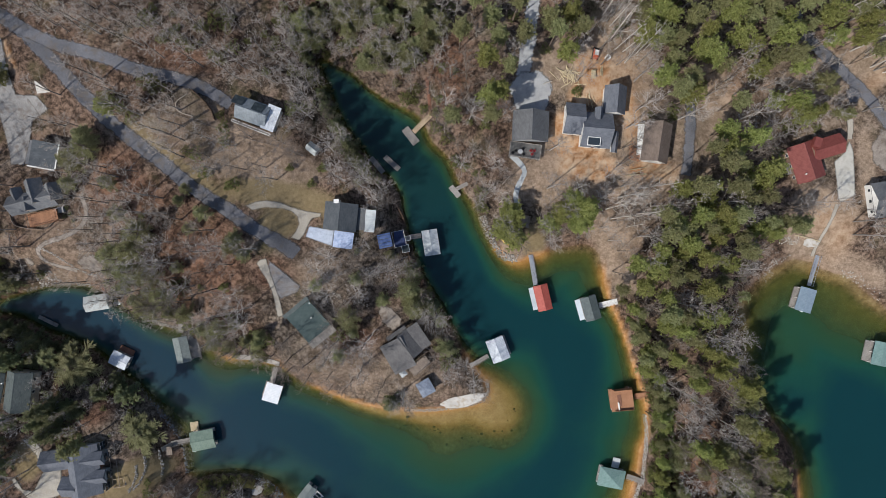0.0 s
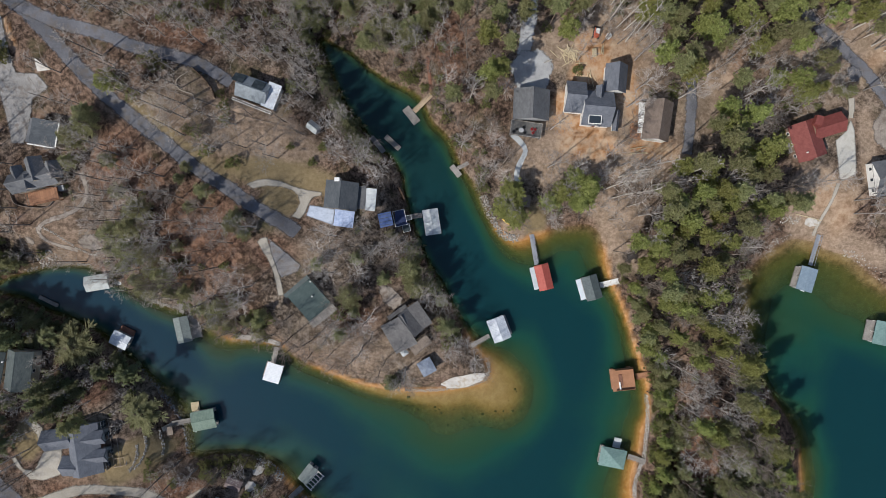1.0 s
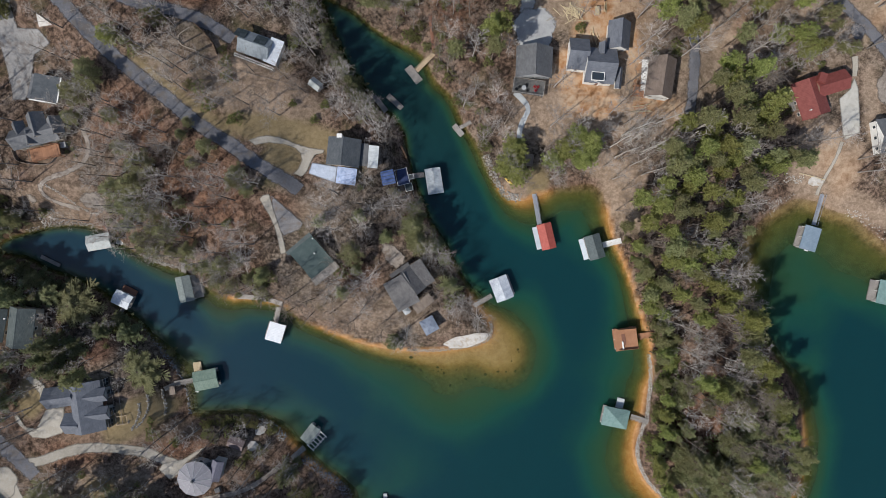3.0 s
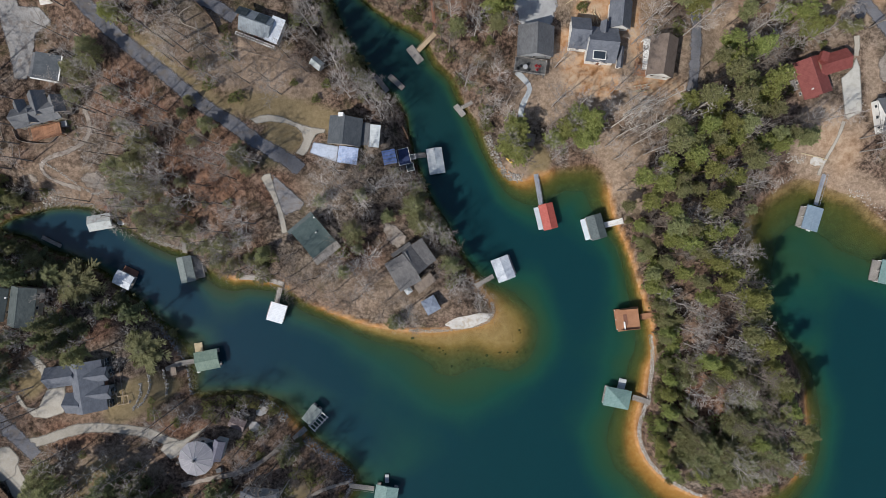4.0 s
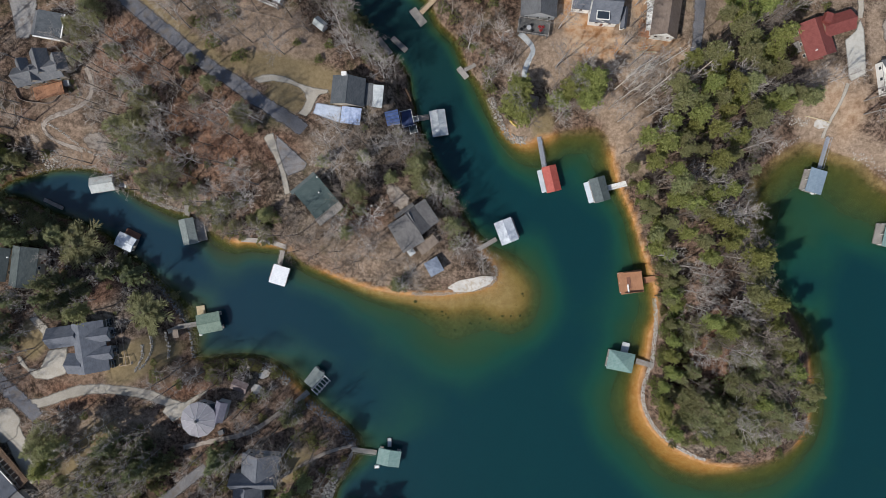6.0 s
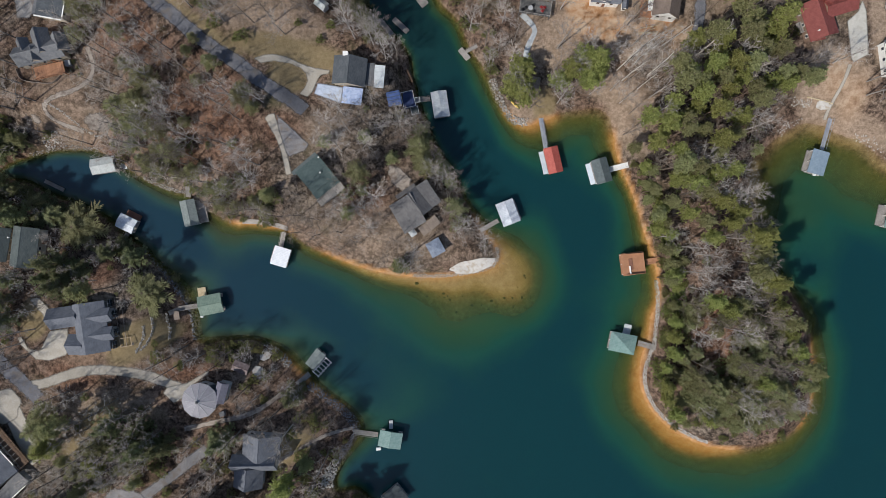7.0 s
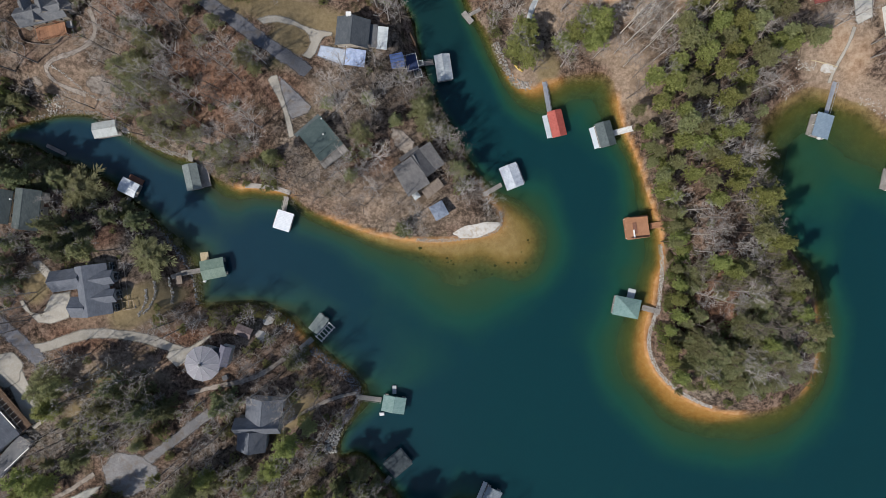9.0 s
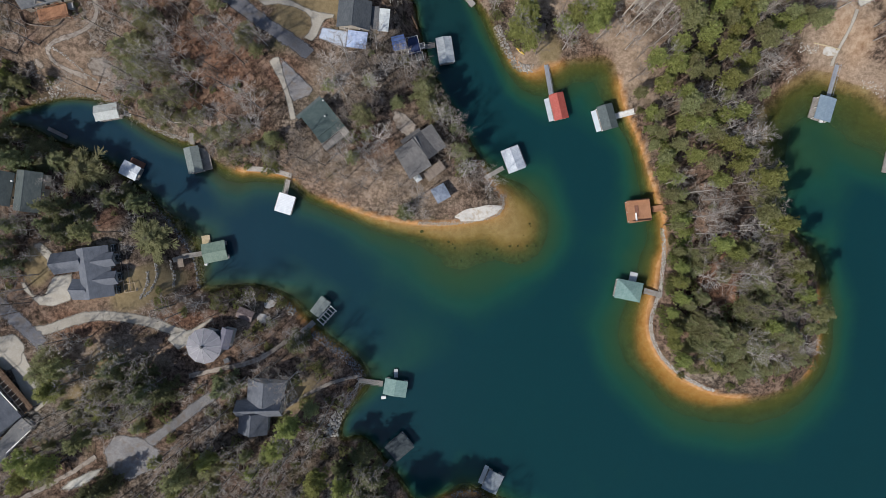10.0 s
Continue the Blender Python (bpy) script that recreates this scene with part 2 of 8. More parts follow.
M = {
    "asphalt": surface("asphalt", (0.085, 0.088, 0.102), (0.17, 0.173, 0.192), 0.9, 3, 0.18, tint=(0.125, 0.11, 0.10), ragged=1.7),
    "concrete": surface("concrete", (0.30, 0.277, 0.237), (0.42, 0.392, 0.345), 0.85, 3, 0.3, tint=(0.33, 0.30, 0.25), ragged=0.5),
    # plain concrete with blue-white sky glare put into its colour
    "concrete_glare": surface("blue_tinted_concrete", (0.36, 0.42, 0.53), (0.52, 0.58, 0.68), 0.8, 3, 0.5, tint=(0.33, 0.38, 0.48), ragged=0.3),
    "concrete_pale": surface("pale_concrete", (0.42, 0.41, 0.375), (0.53, 0.52, 0.48), 0.85, 3, 0.3, tint=(0.40, 0.385, 0.34), ragged=0.3),
    "worn": surface("worn_concrete", (0.19, 0.185, 0.182), (0.33, 0.322, 0.315), 0.9, 3, 0.25, tint=(0.16, 0.14, 0.125), ragged=1.2),
    "asphalt_worn": surface("bleached_asphalt", (0.145, 0.142, 0.148), (0.25, 0.245, 0.25), 0.9, 3, 0.25, tint=(0.17, 0.145, 0.125), ragged=1.2),
    "gravel": surface("gravel", (0.24, 0.245, 0.255), (0.42, 0.43, 0.44), 0.95, 8, 0.4, relief=0.6, ragged=2.4),
    "path": surface("dirt_path", (0.17, 0.145, 0.125), (0.335, 0.295, 0.26), 0.95, 3, 0.3, tint=(0.13, 0.10, 0.08), ragged=1.6),
    "bark_grey": surface("grey_bark", (0.20, 0.18, 0.165), (0.48, 0.44, 0.41), 0.9, 3, 0.5, spread=0.3, relief=0.5),
    "bark_ash": surface("ash_bark", (0.165, 0.148, 0.135), (0.385, 0.35, 0.322), 0.9, 3, 0.5, spread=0.3, relief=0.5),
    "bark_pale": surface("pale_bark", (0.34, 0.31, 0.28), (0.58, 0.54, 0.49), 0.9, 3, 0.5, spread=0.2, relief=0.4),
    "bark_dark": surface("dark_bark", (0.13, 0.108, 0.092), (0.29, 0.245, 0.212), 0.9, 3, 0.5, spread=0.25, relief=0.5),
    "bark_pine": surface("pine_bark", (0.10, 0.075, 0.06), (0.24, 0.18, 0.14), 0.95, 4, 0.7, spread=0.2, relief=0.6),
    "pine": foliage("pine_needles", (0.15, 0.165, 0.05), (0.385, 0.39, 0.138)),
    "pine_grey": foliage("grey_green_needles", (0.145, 0.152, 0.068), (0.36, 0.352, 0.175)),
    "hemlock": foliage("hemlock_needles", (0.095, 0.107, 0.052), (0.27, 0.278, 0.145)),
    "leaf": foliage("evergreen_leaves", (0.085, 0.090, 0.034), (0.225, 0.215, 0.088)),
    "soft_pine": foliage("soft_pine_needles", (0.15, 0.155, 0.072), (0.36, 0.352, 0.19), 0.3),
    "laurel": foliage("laurel_leaves", (0.095, 0.12, 0.035), (0.26, 0.295, 0.095)),
    "weed": surface("weedy_stone", (0.045, 0.055, 0.025), (0.085, 0.095, 0.045), 0.95, 3, 0.6),
    "alu": surface("dull_aluminium", (0.28, 0.30, 0.345), (0.42, 0.44, 0.48), 0.5, 5, 0.6, metal=0.3),
    "wood_pale": surface("bleached_boards", (0.27, 0.25, 0.23), (0.41, 0.38, 0.35), 0.85, 5, 0.6),
    "float_white": surface("blue_white_float", (0.48, 0.54, 0.60), (0.62, 0.68, 0.73), 0.6, 4, 0.5),
    "wood_grey": surface("weathered_boards", (0.19, 0.178, 0.166), (0.33, 0.31, 0.29), 0.85, 5, 0.6),
    "wood_tan": surface("tan_boards", (0.36, 0.27, 0.18), (0.52, 0.41, 0.29), 0.8, 5, 0.6),
    "wood_orange": surface("cedar_boards", (0.26, 0.13, 0.072), (0.37, 0.19, 0.11), 0.75, 5, 0.6),
    "wood_red": surface("red_brown_boards", (0.16, 0.075, 0.05), (0.26, 0.13, 0.09), 0.8, 5, 0.6),
    "wood_taupe": surface("taupe_boards", (0.19, 0.155, 0.13), (0.30, 0.25, 0.21), 0.85, 5, 0.6),
    # darker copy of the grey boards, with deck shade put into the colour
    "wood_shaded": surface("dim_grey_boards", (0.085, 0.085, 0.084), (0.16, 0.158, 0.152), 0.85, 5, 0.6),
    "lumber": surface("new_lumber", (0.42, 0.34, 0.21), (0.58, 0.49, 0.34), 0.8, 5, 0.8),
    "white": surface("white_paint", (0.68, 0.68, 0.66), (0.82, 0.82, 0.80), 0.6, 3, 0.4, relief=0.1),
    "siding_tan": surface("tan_siding", (0.36, 0.31, 0.25), (0.48, 0.42, 0.34), 0.75, 3, 0.4),
    "siding_grey": surface("grey_siding", (0.27, 0.28, 0.29), (0.38, 0.39, 0.40), 0.75, 3, 0.4),
    "siding_brown": surface("brown_siding", (0.15, 0.10, 0.075), (0.24, 0.17, 0.13), 0.8, 3, 0.4),
    "brick": surface("brick_chimney", (0.24, 0.13, 0.10), (0.36, 0.22, 0.17), 0.85, 6, 0.8),
    "tin_white": ribbed("white_sheet_metal", (0.48, 0.52, 0.53), (0.62, 0.655, 0.665)),
    # white sheet metal; the sky's blue reflection is painted into the base colour
    "tin_bluewhite": ribbed("blue_white_sheet", (0.30, 0.39, 0.60), (0.50, 0.58, 0.76), wear=(0.24, 0.31, 0.50)),
    "tin_galv": ribbed("galvanised_sheet", (0.34, 0.37, 0.37), (0.46, 0.49, 0.49), rough=0.55),
    "tin_bright": ribbed("bright_white_sheet", (0.68, 0.72, 0.77), (0.80, 0.83, 0.87)),
    "tin_streak": ribbed("streaked_white_sheet", (0.50, 0.545, 0.60), (0.68, 0.72, 0.77), wear=(0.42, 0.46, 0.54)),
    "tin_blue": ribbed("pale_blue_sheet", (0.17, 0.235, 0.3), (0.23, 0.3, 0.37)),
    "tin_green": ribbed("sage_green_sheet", (0.125, 0.185, 0.15), (0.175, 0.24, 0.2)),
    "tin_teal": ribbed("pale_teal_sheet", (0.14, 0.235, 0.225), (0.2, 0.3, 0.285)),
    "tin_slate": ribbed("slate_grey_sheet", (0.07, 0.09, 0.096), (0.105, 0.13, 0.135)),
    "tin_dark": ribbed("dark_slate_sheet", (0.026, 0.038, 0.046), (0.048, 0.064, 0.074), wear=(0.075, 0.09, 0.10)),
    "tin_mist": ribbed("mist_blue_sheet", (0.15, 0.18, 0.24), (0.24, 0.28, 0.35)),
    "tin_ash": ribbed("blue_grey_sheet", (0.17, 0.20, 0.225), (0.24, 0.275, 0.305)),
    "tin_red": ribbed("red_sheet", (0.34, 0.078, 0.062), (0.42, 0.11, 0.088)),
    "tin_maroon": ribbed("maroon_sheet", (0.165, 0.047, 0.042), (0.225, 0.068, 0.06)),
    "tin_plum": ribbed("plum_brown_sheet", (0.115, 0.085, 0.085), (0.20, 0.165, 0.165)),
    "tin_greyg": ribbed("grey_green_sheet", (0.14, 0.17, 0.168), (0.2, 0.23, 0.228)),
    "sh_grey": shingle("grey_shingles", (0.095, 0.099, 0.107), (0.15, 0.156, 0.166)),
    "sh_slate_dark": shingle("dark_blue_grey_shingles", (0.062, 0.072, 0.083), (0.105, 0.117, 0.130)),
    "sh_lilac": shingle("lilac_grey_shingles", (0.125, 0.125, 0.165), (0.19, 0.19, 0.235)),
    "sh_slate": shingle("blue_grey_shingles", (0.10, 0.111, 0.134), (0.165, 0.179, 0.21)),
    "sh_green": shingle("grey_green_shingles", (0.05, 0.077, 0.078), (0.082, 0.112, 0.112)),
    "sh_taupe": shingle("taupe_shingles", (0.088, 0.087, 0.091), (0.152, 0.149, 0.152)),
    # grey-green shingles, darkened in colour for the branch shade over them
    "sh_shaded": shingle("mossy_grey_shingles", (0.066, 0.082, 0.083), (0.115, 0.134, 0.132)),
    "sh_brown": shingle("brown_shingles", (0.145, 0.113, 0.094), (0.215, 0.172, 0.147)),
    "sh_round": shingle("pale_metal_shingles", (0.24, 0.236, 0.265), (0.32, 0.315, 0.345)),
    "sh_pale": shingle("pale_grey_shingles", (0.12, 0.126, 0.136), (0.185, 0.19, 0.2)),
    "stone_tan": surface("tan_stonework", (0.22, 0.185, 0.15), (0.40, 0.35, 0.295), 0.9, 4, 1.5),
    "stone_mix": stones_mat("shore_stones", (0.10, 0.095, 0.088), (0.36, 0.34, 0.315)),
    "stone_dim": stones_mat("slate_stones", (0.07, 0.07, 0.078), (0.25, 0.25, 0.265)),
    "stone_warm": stones_mat("tan_stones", (0.20, 0.175, 0.145), (0.46, 0.42, 0.36)),
    "stone_white": stones_mat("bleached_stones", (0.28, 0.26, 0.23), (0.54, 0.52, 0.48)),
    "stone_pale": stones_mat("pale_stones", (0.22, 0.205, 0.185), (0.50, 0.475, 0.44)),
    "sand_pale": surface("pale_sand", (0.42, 0.405, 0.38), (0.58, 0.56, 0.53), 0.95, 5, 0.4, tint=(0.36, 0.30, 0.23)),
    "float_pale": surface("pale_composite", (0.40, 0.43, 0.45), (0.54, 0.57, 0.58), 0.7, 4, 0.5),
    "timber_dark": surface("dark_timber", (0.07, 0.045, 0.03), (0.15, 0.10, 0.07), 0.9, 5, 0.6),
    "kayak_yellow": surface("yellow_plastic", (0.48, 0.33, 0.07), (0.58, 0.42, 0.10), 0.4, 3, 0.5, relief=0.0),
    "boat_white": surface("white_gelcoat", (0.66, 0.67, 0.68), (0.78, 0.79, 0.80), 0.3, 3, 0.5, relief=0.0),
    "red_fabric": surface("red_cushion", (0.28, 0.03, 0.03), (0.38, 0.06, 0.06), 0.9, 5, 0.6),
    "rubber": surface("black_rubber", (0.02, 0.02, 0.02), (0.04, 0.04, 0.04), 0.8),
    "orange_paint": surface("orange_machine_paint", (0.45, 0.10, 0.05), (0.58, 0.16, 0.09), 0.5),
    "blue_boards": surface("dark_blue_boards", (0.022, 0.036, 0.10), (0.05, 0.075, 0.175), 0.6, 3, 0.7),
    "blue_awning": surface("blue_awning_cloth", (0.045, 0.08, 0.22), (0.11, 0.17, 0.36), 0.6, 3, 0.9),
    "blue_tarp": surface("blue_tarp", (0.10, 0.17, 0.36), (0.20, 0.29, 0.50), 0.5, 2, 0.8),
}


def glass_mat():
    m, nt, b = nodes_of("window_glass")
    b.inputs["Base Color"].default_value = (0.03, 0.04, 0.05, 1)
    b.inputs["Roughness"].default_value, b.inputs["Specular IOR Level"].default_value = 0.06, 0.7
    return m


M["glass"] = glass_mat()


def ground_mat():
    """Leaf litter, with clay, lawn and shore sand by what covers each spot; under water the bed is sand that turns to silt."""
    m, nt, b = nodes_of("forest_floor")
    p = where(nt)
    big, mid, fine = noise_tex(nt, 0.035, 4, 0.6, p), noise_tex(nt, 0.35, 5, 0.65, p), noise_tex(nt, 3.6, 5, 0.72, p)
    drift = noise_tex(nt, 1.1, 4, 0.65, p)
    f = mathn(nt, "ADD", mathn(nt, "MULTIPLY", mid.outputs[0], 0.34), mathn(nt, "ADD", mathn(nt, "MULTIPLY", drift.outputs[0], 0.36), mathn(nt, "MULTIPLY", fine.outputs[0], 0.3)))
    tan_ = ramp(nt, f, [(0.43, (0.028, 0.022, 0.017)), (0.5, (0.108, 0.086, 0.068)), (0.57, (0.25, 0.206, 0.167))])
    red = ramp(nt, f, [(0.43, (0.027, 0.019, 0.014)), (0.5, (0.108, 0.072, 0.053)), (0.57, (0.23, 0.16, 0.122))])
    col = mixc(nt, ramp(nt, big.outputs[0], [(0.38, (0, 0, 0)), (0.55, (1, 1, 1))]), tan_, red)
    moss = noise_tex(nt, 0.12, 4, 0.6, p)
    col = mixc(nt, mathn(nt, "MULTIPLY", ramp(nt, moss.outputs[0], [(0.55, (0, 0, 0)), (0.7, (1, 1, 1))]), 0.45), col, (0.085, 0.085, 0.04))

    def attr(name):
        a = nt.nodes.new("ShaderNodeAttribute")
        a.attribute_name = name
        return a.outputs["Fac"]

    rust = ramp(nt, f, [(0.41, (0.034, 0.02, 0.014)), (0.5, (0.14, 0.076, 0.05)), (0.59, (0.265, 0.152, 0.102))])
    col = mixc(nt, attr("rust"), col, rust)
    clay = ramp(nt, mid.outputs[0], [(0.36, (0.34, 0.165, 0.07)), (0.5, (0.42, 0.27, 0.165)), (0.64, (0.47, 0.355, 0.25))])
    dirt = ramp(nt, f, [(0.40, (0.20, 0.144, 0.102)), (0.60, (0.42, 0.325, 0.245))])
    lawn = ramp(nt, f, [(0.36, (0.145, 0.112, 0.06)), (0.64, (0.285, 0.222, 0.132))])
    sand = ramp(nt, f, [(0.36, (0.39, 0.175, 0.062)), (0.5, (0.495, 0.255, 0.1)), (0.64, (0.56, 0.34, 0.168))])
    col = mixc(nt, attr("dirt"), col, dirt)
    col = mixc(nt, attr("lawn"), col, lawn)
    edge = mathn(nt, "ADD", attr("clay"), mathn(nt, "MULTIPLY", mathn(nt, "SUBTRACT", mid.outputs[0], 0.5), 1.2), True)
    col = mixc(nt, mathn(nt, "MULTIPLY", edge, mathn(nt, "GREATER_THAN", attr("clay"), 0.02)), col, clay)
    col = mixc(nt, attr("sand"), col, sand)
    pale = ramp(nt, f, [(0.36, (0.30, 0.205, 0.122)), (0.5, (0.43, 0.305, 0.187)), (0.64, (0.53, 0.40, 0.265))])
    col = mixc(nt, attr("pale"), col, pale)
    silt = ramp(nt, f, [(0.36, (0.088, 0.105, 0.04)), (0.64, (0.155, 0.17, 0.07))])
    col = mixc(nt, attr("silt"), col, silt)
    nt.links.new(col, b.inputs["Base Color"])
    b.inputs["Roughness"].default_value, b.inputs["Specular IOR Level"].default_value = 0.95, 0.1
    bump(nt, b, fine.outputs[0], 0.8, 0.15)
    return m


def water_mat():
    """Green lake water: the bed shows through where it is shallow; with depth the water column's own colour takes over."""
    m, nt, b = nodes_of("lake_water")
    p = where(nt)
    a = nt.nodes.new("ShaderNodeAttribute")
    a.attribute_name = "depth"
    n = noise_tex(nt, 0.06, 4, 0.6, p)
    d = mathn(nt, "MULTIPLY", a.outputs["Fac"], mathn(nt, "ADD", mathn(nt, "MULTIPLY", n.outputs[0], 0.7), 0.65))
    unit = mathn(nt, "DIVIDE", d, 6.0, True)
    body = ramp(nt, unit, [(0.0, (0.104, 0.092, 0.040)), (0.16, (0.068, 0.086, 0.038)), (0.34, (0.028, 0.082, 0.042)), (0.55, (0.0105, 0.060, 0.041)), (0.78, (0.0065, 0.043, 0.0405)), (1.0, (0.0045, 0.0345, 0.0405))])
    # narrows tinted darker and greener; the west tint puts haze into the colour
    up = nt.nodes.new("ShaderNodeAttribute")
    up.attribute_name = "narrows"
    body = mixc(nt, mathn(nt, "MULTIPLY", up.outputs["Fac"], 0.8), body, mixc(nt, 1.0, body, (1.25, 0.92, 0.70), "MULTIPLY"))
    w = nt.nodes.new("ShaderNodeAttribute")
    w.attribute_name = "west"
    body = mixc(nt, mathn(nt, "MULTIPLY", w.outputs["Fac"], mathn(nt, "MULTIPLY", unit, 1.6, True)), body, mixc(nt, 1.0, body, (2.3, 0.98, 1.32), "MULTIPLY"))
    body = mixc(nt, mathn(nt, "MULTIPLY", mathn(nt, "POWER", w.outputs["Fac"], 6.0), mathn(nt, "SUBTRACT", 0.55, unit, True)), body, (0.06, 0.07, 0.045))
    nt.links.new(body, b.inputs["Base Color"])
    b.inputs["Roughness"].default_value, b.inputs["IOR"].default_value = 0.12, 1.33
    # sunlight spreads sideways in the cloudy water
    b.subsurface_method = "BURLEY"
    b.inputs["Subsurface Weight"].default_value, b.inputs["Subsurface Scale"].default_value = 0.85, 1.0
    b.inputs["Subsurface Radius"].default_value = (1.2, 1.6, 1.6)
    w = noise_tex(nt, 1.1, 4, 0.6, p)
    bump(nt, b, w.outputs[0], 0.12, 0.05)
    clear = nt.nodes.new("ShaderNodeBsdfTransparent")
    nt.links.new(ramp(nt, unit, [(0.0, (0.95, 0.95, 0.88)), (0.12, (0.84, 0.81, 0.57)), (0.35, (0.38, 0.66, 0.40)), (1.0, (0.1, 0.3, 0.25))]), clear.inputs[0])
    mix = nt.nodes.new("ShaderNodeMixShader")
    nt.links.new(ramp(nt, unit, [(0.0, (0.08, 0.08, 0.08)), (0.12, (0.25, 0.25, 0.25)), (0.3, (0.62, 0.62, 0.62)), (0.6, (1, 1, 1))]), mix.inputs[0])
    nt.links.new(clear.outputs[0], mix.inputs[1])
    nt.links.new(b.outputs[0], mix.inputs[2])
    nt.links.new(mix.outputs[0], nt.nodes["Material Output"].inputs[0])
    return m


M["ground"], M["water"] = ground_mat(), water_mat()

# ---- mesh helpers ----


class Geo:
    """Collects vertices and faces for one mesh."""

    def __init__(self):
        self.v, self.f = [], []

    def add(self, verts, faces):
        k = len(self.v)
        self.v += [tuple(p) for p in verts]
        self.f += [tuple(i + k for i in q) for q in faces]
        return self

    def box(self, x0, y0, z0, x1, y1, z1):
        return self.add([(x0, y0, z0), (x1, y0, z0), (x1, y1, z0), (x0, y1, z0), (x0, y0, z1), (x1, y0, z1), (x1, y1, z1), (x0, y1, z1)],
                        [(3, 2, 1, 0), (4, 5, 6, 7), (0, 1, 5, 4), (1, 2, 6, 5), (2, 3, 7, 6), (3, 0, 4, 7)])

    def tube(self, p, q, r0, r1, n=3, cap=False):
        p, q = Vector(p), Vector(q)
        d = (q - p).normalized()
        u = d.orthogonal().normalized()
        w = d.cross(u)
        ring = [u * math.cos(6.2832 * i / n) + w * math.sin(6.2832 * i / n) for i in range(n)]
        fs = [(i, (i + 1) % n, n + (i + 1) % n, n + i) for i in range(n)]
        if cap:
            fs += [tuple(range(n))[::-1], tuple(range(n, 2 * n))]
        return self.add([p + c * r0 for c in ring] + [q + c * r1 for c in ring], fs)

    def prism(self, outline, z0, z1):
        n = len(outline)
        return self.add([(x, y, z0) for x, y in outline] + [(x, y, z1) for x, y in outline],
                        [tuple(range(n))[::-1], tuple(range(n, 2 * n))] + [(i, (i + 1) % n, n + (i + 1) % n, n + i) for i in range(n)])

    def mesh(self, name, smooth=False):
        me = bpy.data.meshes.new(name)
        me.from_pydata(self.v, [], self.f)
        if smooth:
            me.shade_smooth()
        return me


def part(name, geo, material, parent=None, label=""):
    me = geo.mesh(name) if isinstance(geo, Geo) else geo
    if not me.materials:
        me.materials.append(material)
    ob = new(name, me)
    ob.parent = parent
    return tagged(ob, label) if label else ob


def thing(name, x, y, z, turn, label, category, group=""):
    ob = new(name)
    ob.empty_display_size = 0.5
    ob.matrix_basis = pose(x, y, z, 0, 0, turn)
    return tagged(ob, label, category, group)


def big_mesh(name, verts, faces):
    """A mesh from arrays of vertices and of triangles or quads."""
    me = bpy.data.meshes.new(name)
    k = faces.shape[1]
    me.vertices.add(len(verts))
    me.vertices.foreach_set("co", verts.astype(np.float32).ravel())
    me.loops.add(faces.size)
    me.loops.foreach_set("vertex_index", faces.astype(np.int32).ravel())
    me.polygons.add(len(faces))
    me.polygons.foreach_set("loop_start", np.arange(0, faces.size, k, dtype=np.int32))
    me.update(calc_edges=True)
    return me


def smooth_line(points, step=2.0, closed=False):
    """A Catmull-Rom line through the points, about step metres between samples."""
    p = np.array(points, float)
    p = np.vstack([p[-1:], p, p[:2]]) if closed else np.vstack([2 * p[:1] - p[1:2], p, 2 * p[-1:] - p[-2:-1]])
    out = []
    for i in range(1, len(p) - 2):
        a, b, c, d = p[i - 1:i + 3]
        n = max(1, int(np.linalg.norm(c - b) / step))
        for t in np.arange(n) / n:
            out.append(0.5 * (2 * b + (c - a) * t + (2 * a - 5 * b + 4 * c - d) * t * t + (3 * b - a - 3 * c + d) * t ** 3))
    if not closed:
        out.append(p[-2])
    return np.array(out)


def signed_distance(pts, poly):
    """Distance to the outline, above zero outside it."""
    best, inside = np.full(len(pts), 1e9), np.zeros(len(pts), bool)
    x, y = pts[:, 0], pts[:, 1]
    for (ax, ay), (bx, by) in zip(poly, np.roll(poly, -1, 0)):
        dx, dy = bx - ax, by - ay
        t = np.clip(((x - ax) * dx + (y - ay) * dy) / (dx * dx + dy * dy + 1e-9), 0, 1)
        best = np.minimum(best, (x - ax - t * dx) ** 2 + (y - ay - t * dy) ** 2)
        if ay != by:
            inside ^= ((ay > y) != (by > y)) & (x < (bx - ax) * (y - ay) / (by - ay) + ax)
    return np.where(inside, -1, 1) * np.sqrt(best)


def line_distance(pts, line):
    best = np.full(len(pts), 1e9)
    x, y = pts[:, 0], pts[:, 1]
    for (ax, ay), (bx, by) in zip(line[:-1], line[1:]):
        dx, dy = bx - ax, by - ay
        t = np.clip(((x - ax) * dx + (y - ay) * dy) / (dx * dx + dy * dy + 1e-9), 0, 1)
        best = np.minimum(best, (x - ax - t * dx) ** 2 + (y - ay - t * dy) ** 2)
    return np.sqrt(best)


def smoothstep(a, b, v):
    t = np.clip((v - a) / (b - a), 0, 1)
    return t * t * (3 - 2 * t)


# ---- the lake's outline, as stretches of shore ----
CREEK_NORTH = [(-126.8, -19.2), (-122.5, -17.1), (-118.5, -16.0), (-108.9, -14.0), (-99.4, -14.6), (-91.5, -19.3), (-85.2, -23.2), (-78.8, -25.7), (-74.0, -26.8), (-69.0, -30.9), (-64.5, -33.2), (-59.4, -35.5)]
